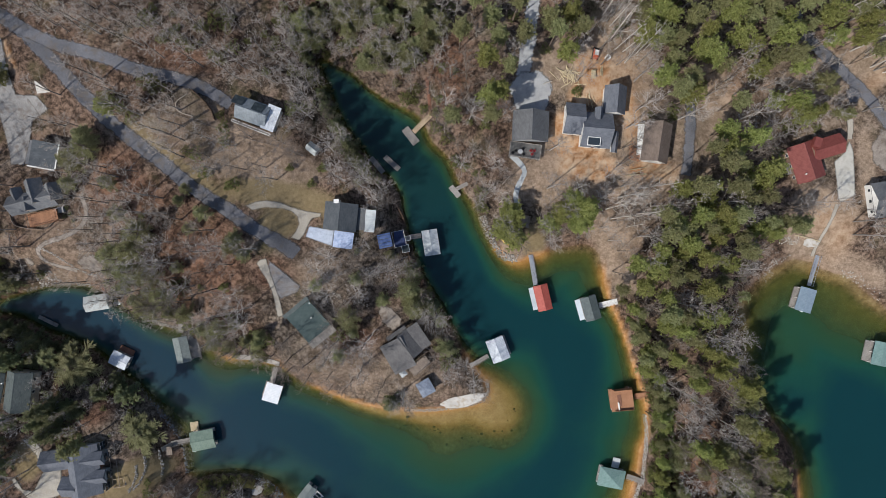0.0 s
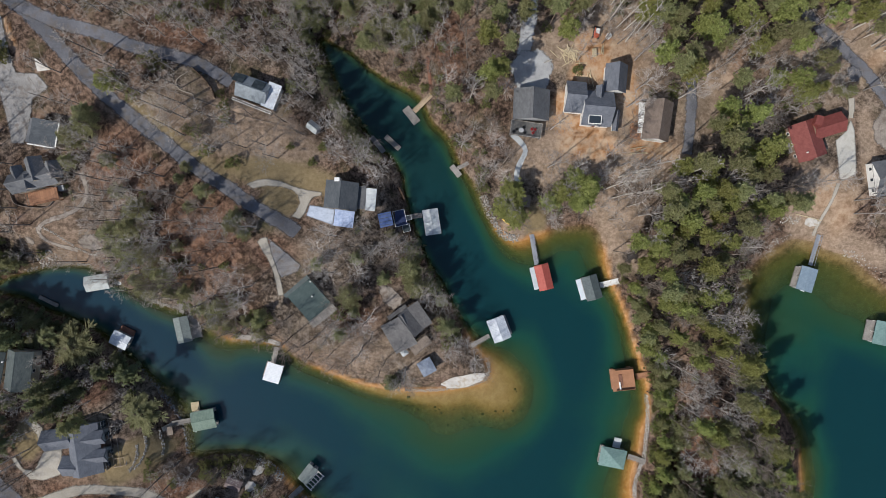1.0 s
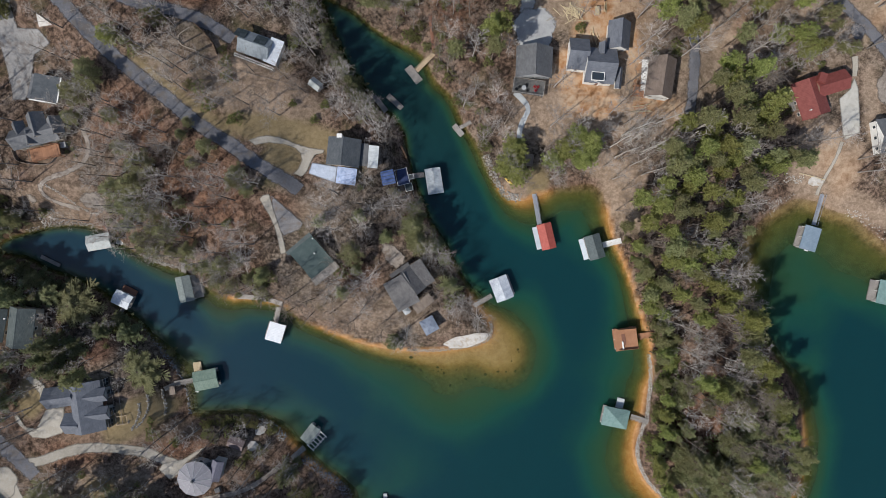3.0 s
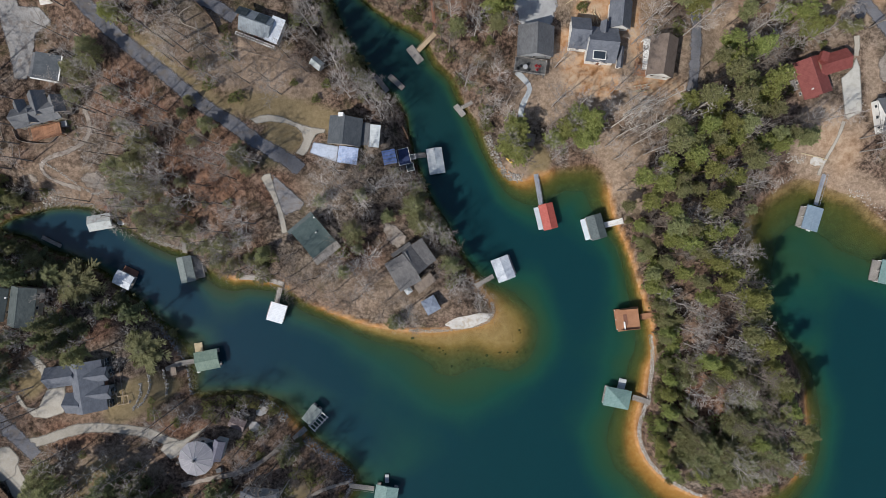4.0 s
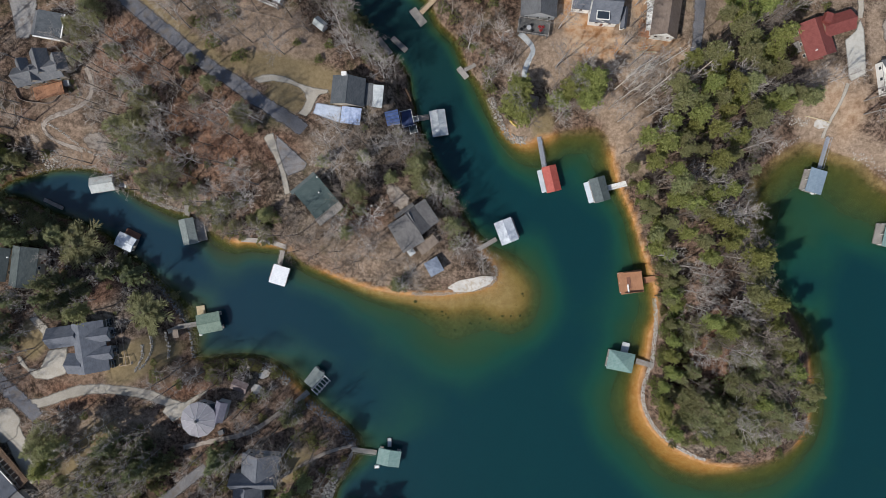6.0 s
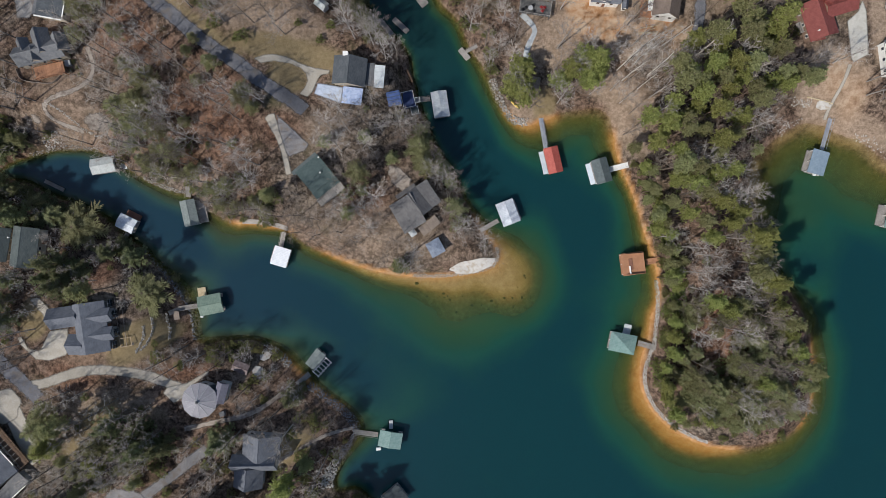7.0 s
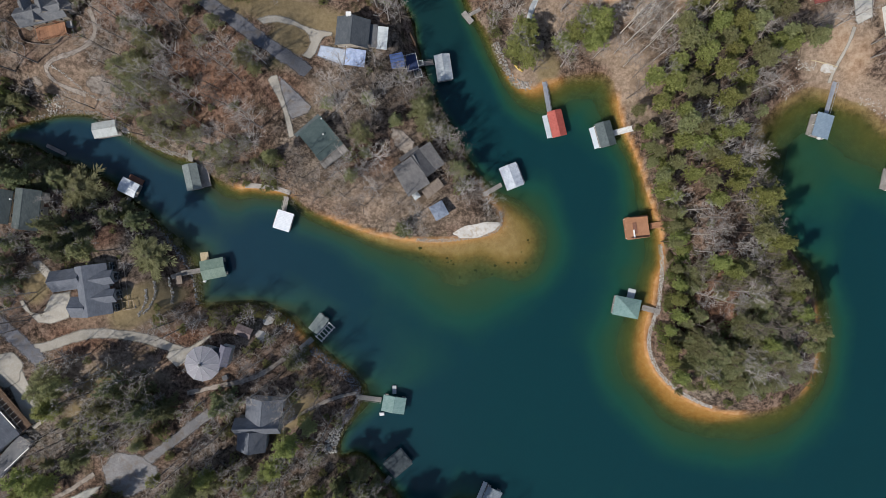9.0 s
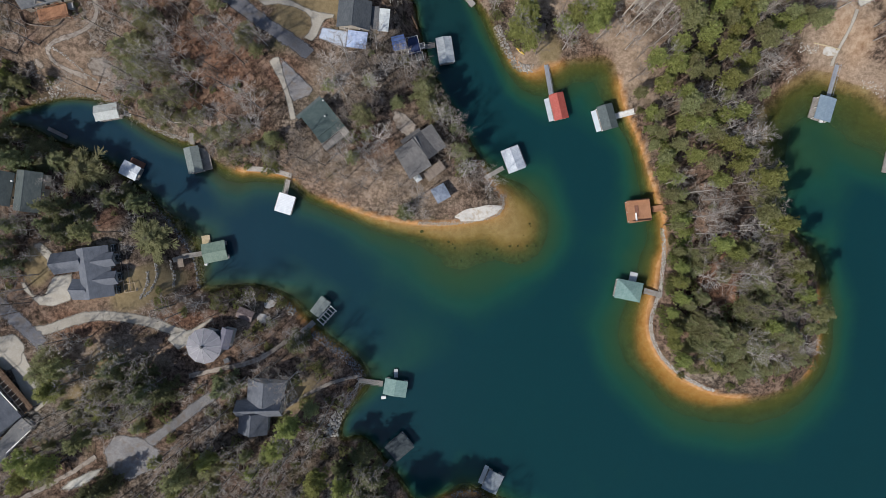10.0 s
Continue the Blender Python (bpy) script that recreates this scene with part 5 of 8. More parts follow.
gangway((56.6, -46.2), (60.7, -45.5), 1.6, "wood_orange", "cedar boardwalk from bank to dock")
dock("boat dock with a pale blue metal roof", (106.1, -22.0), (108.0, -15.4), (103.4, -14.1), "tin_blue", rise=0.15, side=0.8)
gangway((106.9, -14.2), (109.1, -5.4), 1.2, "alu", "long narrow gangway to a blue-roofed dock")
dock("boat dock with a pale blue-green metal roof", (123.6, -36.4), (125.0, -29.7), (130.2, -30.7), "tin_teal", rise=0.3, side=1.5)
dock("boat dock with a pale teal hipped metal roof", (45.3, -71.1), (46.4, -65.7), (53.7, -67.3), "tin_teal", rise=1.1, kind="hip")
gangway((54.5, -69.4), (59.4, -70.7), 1.5)
# creek
dock("boat dock with a white metal roof", (-100.4, -17.1), (-93.8, -16.0), (-92.9, -20.3), "tin_galv", rise=0.8)
gangway((-94.7, -16.6), (-95.4, -13.9), 1.3, "wood_red", "short red-brown plank gangway to a dock")
dock("boat dock with streaked white metal roof by a shaded bank", (-87.2, -34.3), (-91.8, -32.0), (-93.8, -35.6), "tin_streak", rise=0.5, side=-1.6, side_mat="wood_red")
gangway((-91.1, -37.7), (-92.1, -39.6), 1.2)
dock("boat dock with a grey-green metal roof", (-74.0, -36.1), (-75.5, -28.9), (-71.4, -27.9), "tin_greyg", rise=0.8, side=-2.2)
gangway((-73.8, -27.5), (-73.4, -24.3), 1.4)
dock("boat dock with a sage green metal roof", (-70.9, -55.8), (-64.3, -54.5), (-63.1, -59.9), "tin_green", rise=0.7)
gangway((-71.3, -58.4), (-76.6, -59.2), 1.3)
# south shore
dock("boat dock with a pale green metal roof and open slip", (-40.5, -74.6), (-37.2, -70.3), (-34.7, -72.5), "tin_greyg", rise=0.3)
gangway((-39.7, -78.0), (-43.1, -80.9), 1.5)
dock("boat dock with a pale mint metal roof", (-20.1, -98.2), (-19.3, -93.6), (-12.9, -94.9), "tin_teal", rise=0.6)
gangway((-20.2, -95.7), (-27.2, -94.7), 1.4)
dock("boat dock with a flat dark slate roof", (-14.7, -109.2), (-11.2, -113.4), (-16.1, -117.7), "tin_dark", rise=0.1, kind="flat", top=2.3)
gangway((-17.8, -117.8), (-19.3, -119.6), 1.2)
dock("boat dock with a grey translucent roof in a white frame", (11.8, -127.1), (14.3, -121.9), (10.2, -119.9), "tin_ash", rise=0.3)
gangway((9.2, -128.6), (8.6, -130.8), 1.3)


def flat_dock(label, a, b, c, material="wood_grey", z=0.55):
    m, l, w, t = rect(a, b, c)
    ob = thing("swim_dock", m.x, m.y, 0, t, label, "dock", "docks along the shore")
    g = Geo()
    n = max(4, int(l / 0.3))
    for i in range(n):
        g.box(-l / 2 + l * i / n, -w / 2, z - 0.05, -l / 2 + l * (i + 0.92) / n, w / 2, z)
    g.box(-l / 2, -w / 2 + 0.05, z - 0.3, l / 2, w / 2 - 0.05, z - 0.052)
    part("plank_deck", g, M[material], ob)
    for sx in (-1, 1):
        for sy in (-1, 1):
            part("float_drum", FLOAT, M["rubber"], ob).location = (sx * l * 0.3, sy * w * 0.25, 0.09)
    return ob


flat_dock("small weathered square swimming dock", (-10.5, 30.2), (-8.7, 31.6), (-5.0, 27.6), "wood_grey")
gangway((-7.1, 29.8), (-2.2, 34.5), 1.3, "wood_tan", "short tan plank gangway to a swimming dock")
flat_dock("small grey dock beside a shaded bank", (-15.8, 22.3), (-14.8, 23.4), (-10.8, 19.7), "wood_grey")
flat_dock("small T-shaped grey swimming dock", (2.9, 13.9), (4.1, 14.9), (6.2, 11.7), "wood_grey")
gangway((5.2, 13.6), (8.4, 15.2), 1.0, "wood_grey")
flat_dock("weathered low dock in the shaded creek", (-114.1, -22.4), (-108.8, -25.0), (-109.3, -25.9), "wood_grey")
flat_dock("weathered plank landing on the bank", (-19.8, 22.1), (-18.7, 23.0), (-15.8, 18.2), "wood_grey", 0.9)
flat_dock("pale float beside a grey-roofed dock", (6.9, -124.4), (9.0, -119.4), (10.2, -119.9), "float_pale")
flat_dock("small pale float beside a teal-roofed dock", (50.0, -66.7), (50.7, -63.9), (52.8, -64.4), "float_pale")
flat_dock("short pale finger float beside a mint-roofed dock", (-17.0, -94.0), (-17.0, -91.6), (-15.9, -91.6), "float_pale")
flat_dock("pale timber float at the end of a dock", (-71.5, -53.4), (-69.2, -53.1), (-68.9, -55.7), "lumber")

# ---- houses ----
h = house("grey-shingled house with a white metal lean-to", [
    ((-31.2, 2.1), (-30.4, 9.6), (-21.5, 9.0), 10.2, 1.9, "gable"),
    ((-28.8, -2.8), (-28.2, 1.7), (-22.9, 1.2), 9.0, 0.5, "flat", "tin_bluewhite"),
    ((-22.7, 1.8), (-22.4, 7.9), (-19.8, 7.5), 9.2, 0.3, "flat", "sh_grey"),
    ((-20.3, 1.4), (-19.7, 7.4), (-16.9, 7.0), 9.1, 0.3, "flat", "tin_white")], "siding_tan", "sh_slate_dark", 7.4)
chimney(h, (-27.1, 9.4), 9, 12.8, 1.2, 0.9, material="white")
h = house("dark grey-shingled house with a south deck", [
    ((20.1, 26.3), (20.4, 34.6), (30.3, 33.0), 7.6, 2.4, "gable")], "siding_grey", "sh_grey", 4.4)
deck(h, (19.3, 22.3), (27.8, 21.1), (28.3, 25.1), 6.6, "wood_shaded", "wood_pale")
h = house("new blue-grey shingled house on bare orange clay", [
    ((38.7, 24.7), (46.9, 24.0), (47.3, 33.5), 8.0, 2.4, "gable"),
    ((34.1, 28.3), (39.5, 27.8), (39.8, 36.3), 7.8, 2.2, "gable"),
    ((42.4, 31.9), (42.7, 35.2), (44.9, 34.9), 8.6, 1.4, "gable"),
    ((40.6, 25.0), (41.5, 28.0), (44.8, 27.4), 8.4, 0.5, "gable"),
    ((45.0, 33.9), (45.6, 41.5), (51.7, 40.9), 7.4, 2.2, "gable"),
    ((47.3, 23.2), (47.9, 28.9), (49.6, 28.6), 7.2, 0.7, "gable")], "white", "sh_slate", 4.4)
sky_pane = bit(h, "skylight", (42.1, 25.8), 9.75, 3.2, 2.0, 0.14, "glass", -4, "dark glass roof window in a white frame")
part("skylight_frame", Geo().box(-1.75, -1.15, -0.3, 1.75, -1.005, 0.2).box(-1.75, 1.005, -0.3, 1.75, 1.15, 0.2).box(-1.75, -1.0, -0.3, -1.605, 1.0, 0.2).box(1.605, -1.0, -0.3, 1.75, 1.0, 0.2), M["white"], sky_pane)
h = house("brown-shingled house with white walls and a timber deck", [
    ((54.9, 20.8), (56.4, 31.5), (63.9, 31.8), 9.0, 2.2, "gable")], "white", "sh_brown", 5.2)
# white boards added outside the roof edge to stand in for the west wall
deck(h, (56.0, 22.4), (56.4, 30.8), (54.7, 30.9), 7.8, "white", None, "side_porch")
deck(h, (52.9, 24.4), (52.3, 21.3), (55.5, 21.0), 7.0, "wood_orange", "wood_orange")
h = house("low house with maroon metal roofs and pale chimney", [
    ((99.8, 14.5), (96.4, 24.5), (104.3, 26.8), 6.2, 1.3, "gable"),
    ((100.0, 14.6), (104.1, 15.4), (103.1, 20.3), 5.9, 0.7, "hip"),
    ((104.2, 20.8), (112.7, 23.4), (111.3, 28.8), 6.5, 1.2, "gable")], "siding_brown", "tin_maroon", 3.4)
deck(h, (96.7, 20.1), (97.7, 17.3), (100.2, 18.1), 4.6, "wood_grey", "wood_grey")
vent(h, (101.1, 17.2), 7.4)
bit(h, "roof_lantern", (104.0, 25.9), 7.2, 2.0, 2.6, 1.3, "tin_maroon", -17)
h = house("house with pale grey roof among bare trees", [
    ((119.5, 14.7), (127.3, 15.8), (129.0, 6.1), 7.0, 1.8, "gable")], "white", "sh_pale", 4.0)
vent(h, (119.6, 5.9), 8.0, material="rubber")
vent(h, (121.7, 5.9), 8.0, material="rubber")
h = house("hillside house with dark and pale grey metal roof", [
    ((-53.8, 31.4), (-45.8, 28.6), (-43.8, 34.2), 13.4, 1.5, "gable"),
    ((-46.9, 28.7), (-43.6, 27.4), (-41.6, 33.8), 13.62, 0.5, "flat", "tin_streak")], "siding_grey", "tin_ash", 10.5)
for panel_at in ((-52.1, 35.6), (-47.0, 33.7)):
    dark_panel = bit(h, "dark_roof_panel", panel_at, 14.72, 3.0, 2.7, 0.10, "tin_dark", -20, "dark panel on a roof slope")
    dark_panel.matrix_basis = dark_panel.matrix_basis @ pose(0, 0, 0, -31, 0, 0)
deck(h, (-54.4, 31.1), (-44.4, 27.2), (-44.6, 26.5), 12.2, "wood_grey", "white")
h = house("low grey flat-roofed house under bare trees", [
    ((-106.9, 18.6), (-100.1, 17.4), (-98.9, 24.1), 14.6, 0.3, "flat"),
    ((-108.0, 19.0), (-106.3, 18.6), (-105.2, 24.9), 14.2, 0.3, "flat", "sh_pale")], "siding_tan", "sh_slate_dark", 12.0)
bit(h, "gutter", (-103.7, 17.9), 14.62, 7.2, 0.3, 0.2, "white", -10, "white eaves gutter")
bit(h, "gutter", (-99.4, 20.8), 14.62, 0.3, 6.6, 0.2, "white", -10, "white eaves gutter")
h = house("grey-shingled house with many gables and a cedar deck", [
    ((-112.0, 5.3), (-99.8, 8.3), (-101.8, 13.2), 13.6, 1.7, "gable"),
    ((-107.0, 8.2), (-108.7, 14.3), (-104.1, 15.5), 13.9, 1.7, "gable"),
    ((-102.2, 9.0), (-103.5, 13.4), (-99.8, 14.6), 13.7, 1.5, "gable"),
    ((-111.0, 7.9), (-112.6, 12.0), (-109.5, 13.0), 13.6, 1.3, "gable"),
    ((-108.3, 6.6), (-109.0, 10.1), (-106.2, 10.7), 14.0, 1.3, "gable")], "siding_tan", "sh_pale", 10.5)
deck(h, (-108.1, 2.4), (-100.5, 4.1), (-102.5, 7.1), 12.6, "wood_orange", "wood_orange")
h = house("house with a grey-green shingled roof", [
    ((-36.4, -27.3), (-30.4, -22.6), (-34.8, -17.1), 10.0, 1.8, "shed"),
    ((-35.4, -28.9), (-29.2, -24.1), (-30.7, -22.5), 9.2, 0.6, "shed"),
    ((-41.5, -22.4), (-35.1, -17.0), (-35.8, -16.1), 9.8, 0.3, "flat", "tin_slate")], "siding_tan", "sh_green", 7.2)
deck(h, (-34.3, -30.7), (-27.9, -25.7), (-29.3, -24.1), 8.7, "wood_grey", "wood_grey")
vent(h, (-34.5, -17.8), 11.6, 0.5)
vent(h, (-34.2, -21.8), 10.9)
h = house("grey-shingled house with crossing gables above the point", [
    ((-16.3, -30.5), (-11.9, -38.2), (-6.2, -34.3), 7.2, 3.0, "shed"),
    ((-4.2, -31.1), (-8.9, -25.2), (-11.3, -27.3), 8.6, 1.7, "shed"),
    ((-1.9, -29.4), (-6.0, -23.3), (-8.9, -25.2), 8.5, 0.15, "shed"),
    ((-13.8, -28.8), (-8.7, -25.3), (-9.5, -24.4), 8.0, 0.3, "flat")], "siding_brown", "sh_taupe", 5.0)
deck(h, (-6.7, -38.7), (-2.1, -35.1), (-3.7, -32.9), 6.4, "wood_taupe", "wood_taupe")
gz = ground_z(-2.5, -42.0)
h = house("small blue-grey gazebo roof near the point", [
    ((-4.3, -44.8), (-0.7, -42.8), (-3.3, -39.3), gz + 2.4, 0.3, "hip")], "siding_grey", "tin_mist", gz, "gazebo", "gazebo", "garden buildings", False)
h = house("tiny shed with a pale metal roof", [
    ((-36.3, 24.0), (-33.7, 21.9), (-32.3, 24.1), 8.4, 0.8, "gable")], "siding_grey", "tin_galv", 6.6, "shed", "shed", "sheds", False)
h = house("slate-shingled house with crossing gables", [
    ((-90.3, -69.2), (-92.1, -55.7), (-97.4, -56.4), 11.0, 2.4, "shed"),
    ((-100.1, -56.8), (-98.3, -70.3), (-95.6, -69.9), 11.8, 1.6, "shed"),
    ((-106.5, -63.6), (-98.4, -62.5), (-99.1, -56.9), 10.9, 1.65, "gable"),
    ((-101.7, -70.3), (-97.2, -70.4), (-97.5, -64.8), 10.9, 1.6, "gable"),
    ((-95.4, -62.0), (-89.7, -61.2), (-90.2, -57.5), 11.5, 1.2, "gable"),
    ((-95.0, -66.8), (-89.1, -66.1), (-89.6, -62.5), 11.5, 1.15, "gable")], "siding_grey", "sh_slate", 8.8)
for x, y in ((-89.86, -59.4), (-89.26, -64.35), (-91.2, -56.6), (-89.95, -67.8)):
    tall = bit(h, "window_wall", (x, y), 8.9, 0.12, 2.0, 2.2, "glass", 7.6, "tall dark window wall with pale bars")
    for k in range(3):
        part("glazing_bar", Geo().box(0.06, -1.0 + 0.97 * k, 0.0, 0.11, -0.94 + 0.97 * k, 2.2), M["siding_grey"], tall)
    part("glazing_bar", Geo().box(0.06, -1.0, 1.1, 0.105, 1.0, 1.16), M["siding_grey"], tall)
deck(h, (-88.8, -68.6), (-90.4, -55.2), (-88.6, -55.0), 8.4, "wood_shaded", "wood_taupe")
deck(h, (-88.7, -68.7), (-85.6, -68.2), (-86.0, -65.8), 8.5, "wood_shaded", "wood_tan")
h = house("house with grey shingled gables among bare trees", [
    ((-56.1, -98.8), (-55.5, -92.0), (-45.6, -93.5), 10.0, 2.2, "gable"),
    ((-58.6, -102.2), (-46.4, -102.0), (-46.1, -97.4), 10.2, 2.2, "gable"),
    ((-58.5, -106.5), (-58.0, -100.7), (-50.1, -101.3), 9.8, 2.2, "gable")], "siding_grey", "sh_slate", 6.3)
h = house("large grey-roofed house with a long dark gallery", [
    ((-125.1, -88.9), (-114.6, -101.0), (-122.5, -112.4), 12.5, 2.0, "gable"),
    ((-115.7, -101.5), (-112.7, -104.2), (-120.7, -115.7), 11.2, 0.4, "flat", "sh_pale")], "siding_grey", "sh_slate", 9.0)
bit(h, "gutter", (-119.6, -95.1), 12.55, 11.5, 0.22, 0.16, "white", -48, "bright white eaves gutter")
bit(h, "gutter", (-116.4, -108.1), 11.45, 9.0, 0.2, 0.14, "white", 43, "bright white eaves gutter")
gallery = deck(h, (-124.9, -88.2), (-114.6, -100.8), (-112.5, -99.0), 11.2, "timber_dark", "timber_dark", "gallery")
for i in range(9):
    part("beam", Geo().box(-6.5 + i * 1.5, -0.9, 1.05, -6.36 + i * 1.5, 0.9, 1.16), M["wood_grey"], gallery)
h = house("house with a grey-green roof beneath bare branches", [
    ((-116.8, -46.4), (-115.4, -35.7), (-108.5, -36.6), 11.4, 1.6, "gable"),
    ((-122.7, -44.6), (-121.0, -35.7), (-116.0, -36.3), 11.2, 1.6, "gable")], "siding_tan", "sh_shaded", 7.5)
vent(h, (-115.8, -38.9), 12.6)
h = house("shed with a brown ribbed roof and pale patio", [
    ((-60.4, -75.7), (-56.2, -77.4), (-54.9, -74.6), 5.2, 0.5, "gable")], "siding_brown", "tin_plum", 2.4, "shed", "shed", "sheds", False)


def round_house():
    cx, cy = (-67.1, -82.9)
    home = thing("round_house", cx, cy, 6.2, 0, "twelve-sided house with a pale conical metal roof", "house", "houses by the lake")
    n, r = 12, 4.85
    ring = [(r * math.cos(2 * math.pi * i / n), r * math.sin(2 * math.pi * i / n)) for i in range(n)]
    footprints.append((Vector((cx, cy)), 5, 5, 0))
    wl = part("wall", Geo().prism([(x * 0.9, y * 0.9) for x, y in ring], -1.0, 4.2), M["siding_grey"], home)
    for i in range(n):
        a = 360 / n * (i + 0.5)
        window(wl, r * 0.9 * math.cos(math.pi / n) * math.cos(radians(a)), r * 0.9 * math.cos(math.pi / n) * math.sin(radians(a)), 2.6, a, 1.2, 1.4)
    for i in range(n):
        (x0, y0), (x1, y1) = ring[i], ring[(i + 1) % n]
        g = Geo().add([(x0, y0, 4.2), (x1, y1, 4.2), (x1, y1, 4.32), (x0, y0, 4.32), (x1 * 0.08, y1 * 0.08, 6.1), (x0 * 0.08, y0 * 0.08, 6.1)],
                      [(0, 1, 2, 3), (3, 2, 4, 5), (1, 0, 5, 4)])
        part("roof_panel", g, M["sh_round"], home)
        part("roof_rib", Geo().tube((x0, y0, 4.36), (x0 * 0.08, y0 * 0.08, 6.14), 0.045, 0.03, 4), M["float_pale"], home)
    part("cupola", Geo().tube((0, 0, 6.0), (0, 0, 6.4), 0.34, 0.34, 12, True).tube((0, 0, 6.4), (0, 0, 6.7), 0.42, 0.05, 12, True), M["sh_grey"], home)
    for a, b, c, z, rise, kind, cover in (((-64.0, -83.3), (-62.5, -77.9), (-59.4, -78.8), 9.6, 1.1, "gable", "sh_lilac"), ((-69.4, -80.0), (-63.4, -78.9), (-62.9, -81.4), 9.0, 0.2, "flat", "sh_slate_dark")):
        m, l, w, t = block_rect(a, b, c, 0.3)
        at = Matrix.Translation((m.x - cx, m.y - cy, 0)) @ pose(0, 0, 0, 0, 0, t)
        part("wing_wall", Geo().box(-l / 2, -w / 2, -1, l / 2, w / 2, z - 6.2), M["siding_grey"], home).matrix_basis = at
        part("wing_roof", roof_geo(l, w, z - 6.2, rise, kind, 0.3), M[cover], home).matrix_basis = at


round_house()

# ---- shore works, garden walls and loose things ----


def stone_shape(r, size):
    """An uneven boulder of twenty faces."""
    p = (1 + 5 ** 0.5) / 2
    base = [(-1, p, 0), (1, p, 0), (-1, -p, 0), (1, -p, 0), (0, -1, p), (0, 1, p), (0, -1, -p), (0, 1, -p), (p, 0, -1), (p, 0, 1), (-p, 0, -1), (-p, 0, 1)]
    faces = [(0, 11, 5), (0, 5, 1), (0, 1, 7), (0, 7, 10), (0, 10, 11), (1, 5, 9), (5, 11, 4), (11, 10, 2), (10, 7, 6), (7, 1, 8), (3, 9, 4), (3, 4, 2), (3, 2, 6), (3, 6, 8), (3, 8, 9), (4, 9, 5), (2, 4, 11), (6, 2, 10), (8, 6, 7), (9, 8, 1)]
    sx, sy, sz = r.uniform(0.7, 1.3), r.uniform(0.7, 1.3), r.uniform(0.5, 0.9)
    return [(x * sx * size * r.uniform(0.45, 0.6), y * sy * size * r.uniform(0.45, 0.6), z * sz * size * r.uniform(0.45, 0.6)) for x, y, z in base], faces


def riprap(line, width, label, material="stone_mix", per=5.0, size=(0.22, 0.55), seed=1, sunk=0.0):
    """A band of loose stones along a line."""
    r = random.Random(seed)
    c = smooth_line(line, 0.5)
    t = np.gradient(c, axis=0)
    n = np.stack([-t[:, 1], t[:, 0]], 1) / np.linalg.norm(t, axis=1)[:, None]
    g = Geo()
    for i in range(len(c)):
        for _ in range(int(per * 0.5 + r.random())):
            x, y = c[i] + n[i] * r.uniform(-width / 2, width / 2) + t[i] * r.uniform(-0.5, 0.5)
            v, f = stone_shape(r, r.uniform(*size))
            z = ground_z(x, y) + 0.08 - sunk
            g.add([(a + x, b + y, q + z) for a, b, q in v], f)
    me = g.mesh("riprap")
    me.materials.append(M[material])
    tagged(new("riprap", me), label, "stones", kind="stuff")


riprap([(59.8, -51.7), (60.3, -57.3), (59.6, -63.8), (58.9, -69.5), (57.5, -73.5), (56.4, -78.7), (57.1, -83.2), (59.7, -88.4), (64.4, -93.0), (70.0, -96.3), (74.5, -98.3)], 0.95, "band of pale stones guarding the wooded spit", "stone_pale", 34, (0.08, 0.19), 2)
riprap([(12.5, 5.7), (13.9, 1.8), (15.9, -2.7), (18.2, -5.3), (21.4, -6.5)], 2.2, "band of grey stones along the narrows", "stone_mix", 17.6, (0.14, 0.37), 3)
riprap([(-9.7, -50.0), (-1.9, -50.1), (4.5, -49.4), (9.7, -48.5), (13.2, -46.9), (14.3, -44.3), (13.8, -42.1)], 0.9, "row of tan stones edging the point", "stone_warm", 20, (0.08, 0.20), 4)
riprap([(-78.6, -51.3), (-75.6, -55.2), (-73.6, -58.8), (-72.4, -63.4), (-72.0, -67.9)], 2.0, "grey stones along a bank below a garden", "stone_dim", 17.6, (0.14, 0.34), 5)
riprap([(-52.5, -69.9), (-48.7, -72.1), (-45.5, -75.4)], 2.2, "grey stones around a small landing", "stone_mix", 15.4, (0.14, 0.31), 6)
riprap([(-39.7, -81.2), (-35.1, -84.6), (-30.8, -88.0), (-27.6, -91.3), (-26.3, -94.9), (-28.6, -98.8), (-31.8, -103.3), (-34.1, -108.2)], 2.2, "grey stones along the south bank", "stone_dim", 26, (0.09, 0.22), 7)
riprap([(-117.9, -15.7), (-108.9, -13.6), (-99.4, -14.1)], 1.3, "low stone edge of the creek", "stone_mix", 13.2, (0.11, 0.26), 8)
riprap([(-86.2, -22.2), (-78.6, -25.3), (-72.9, -26.4)], 1.1, "low stone edge below leaf litter", "stone_mix", 13.2, (0.11, 0.26), 9)
riprap([(-86.4, -41.8), (-82.0, -47.0), (-78.3, -52.1), (-75.1, -56.9)], 2.0, "shaded stones under overhanging trees", "stone_dim", 13.2, (0.10, 0.24), 10)
riprap([(97.9, -0.7), (100.3, -1.0), (103.1, -1.2)], 2.6, "heap of bleached stones beside a terrace", "stone_white", 16, (0.08, 0.2), 22)
riprap([(94.9, -9.7), (95.9, -7.8), (97.5, -6.2)], 2.0, "pale stones at the head of a bay", "stone_white", 7, (0.08, 0.2), 23)
riprap([(116.6, -10.7), (119.1, -11.0), (121.3, -11.9)], 2.4, "bleached stones on a bay shore", "stone_white", 8, (0.08, 0.2), 24)
riprap([(95.2, -8.3), (98.1, -7.0), (101.3, -5.8)], 1.4, "pale stones at the head of a bay", "stone_pale", 4.4, (0.08, 0.22), 11)
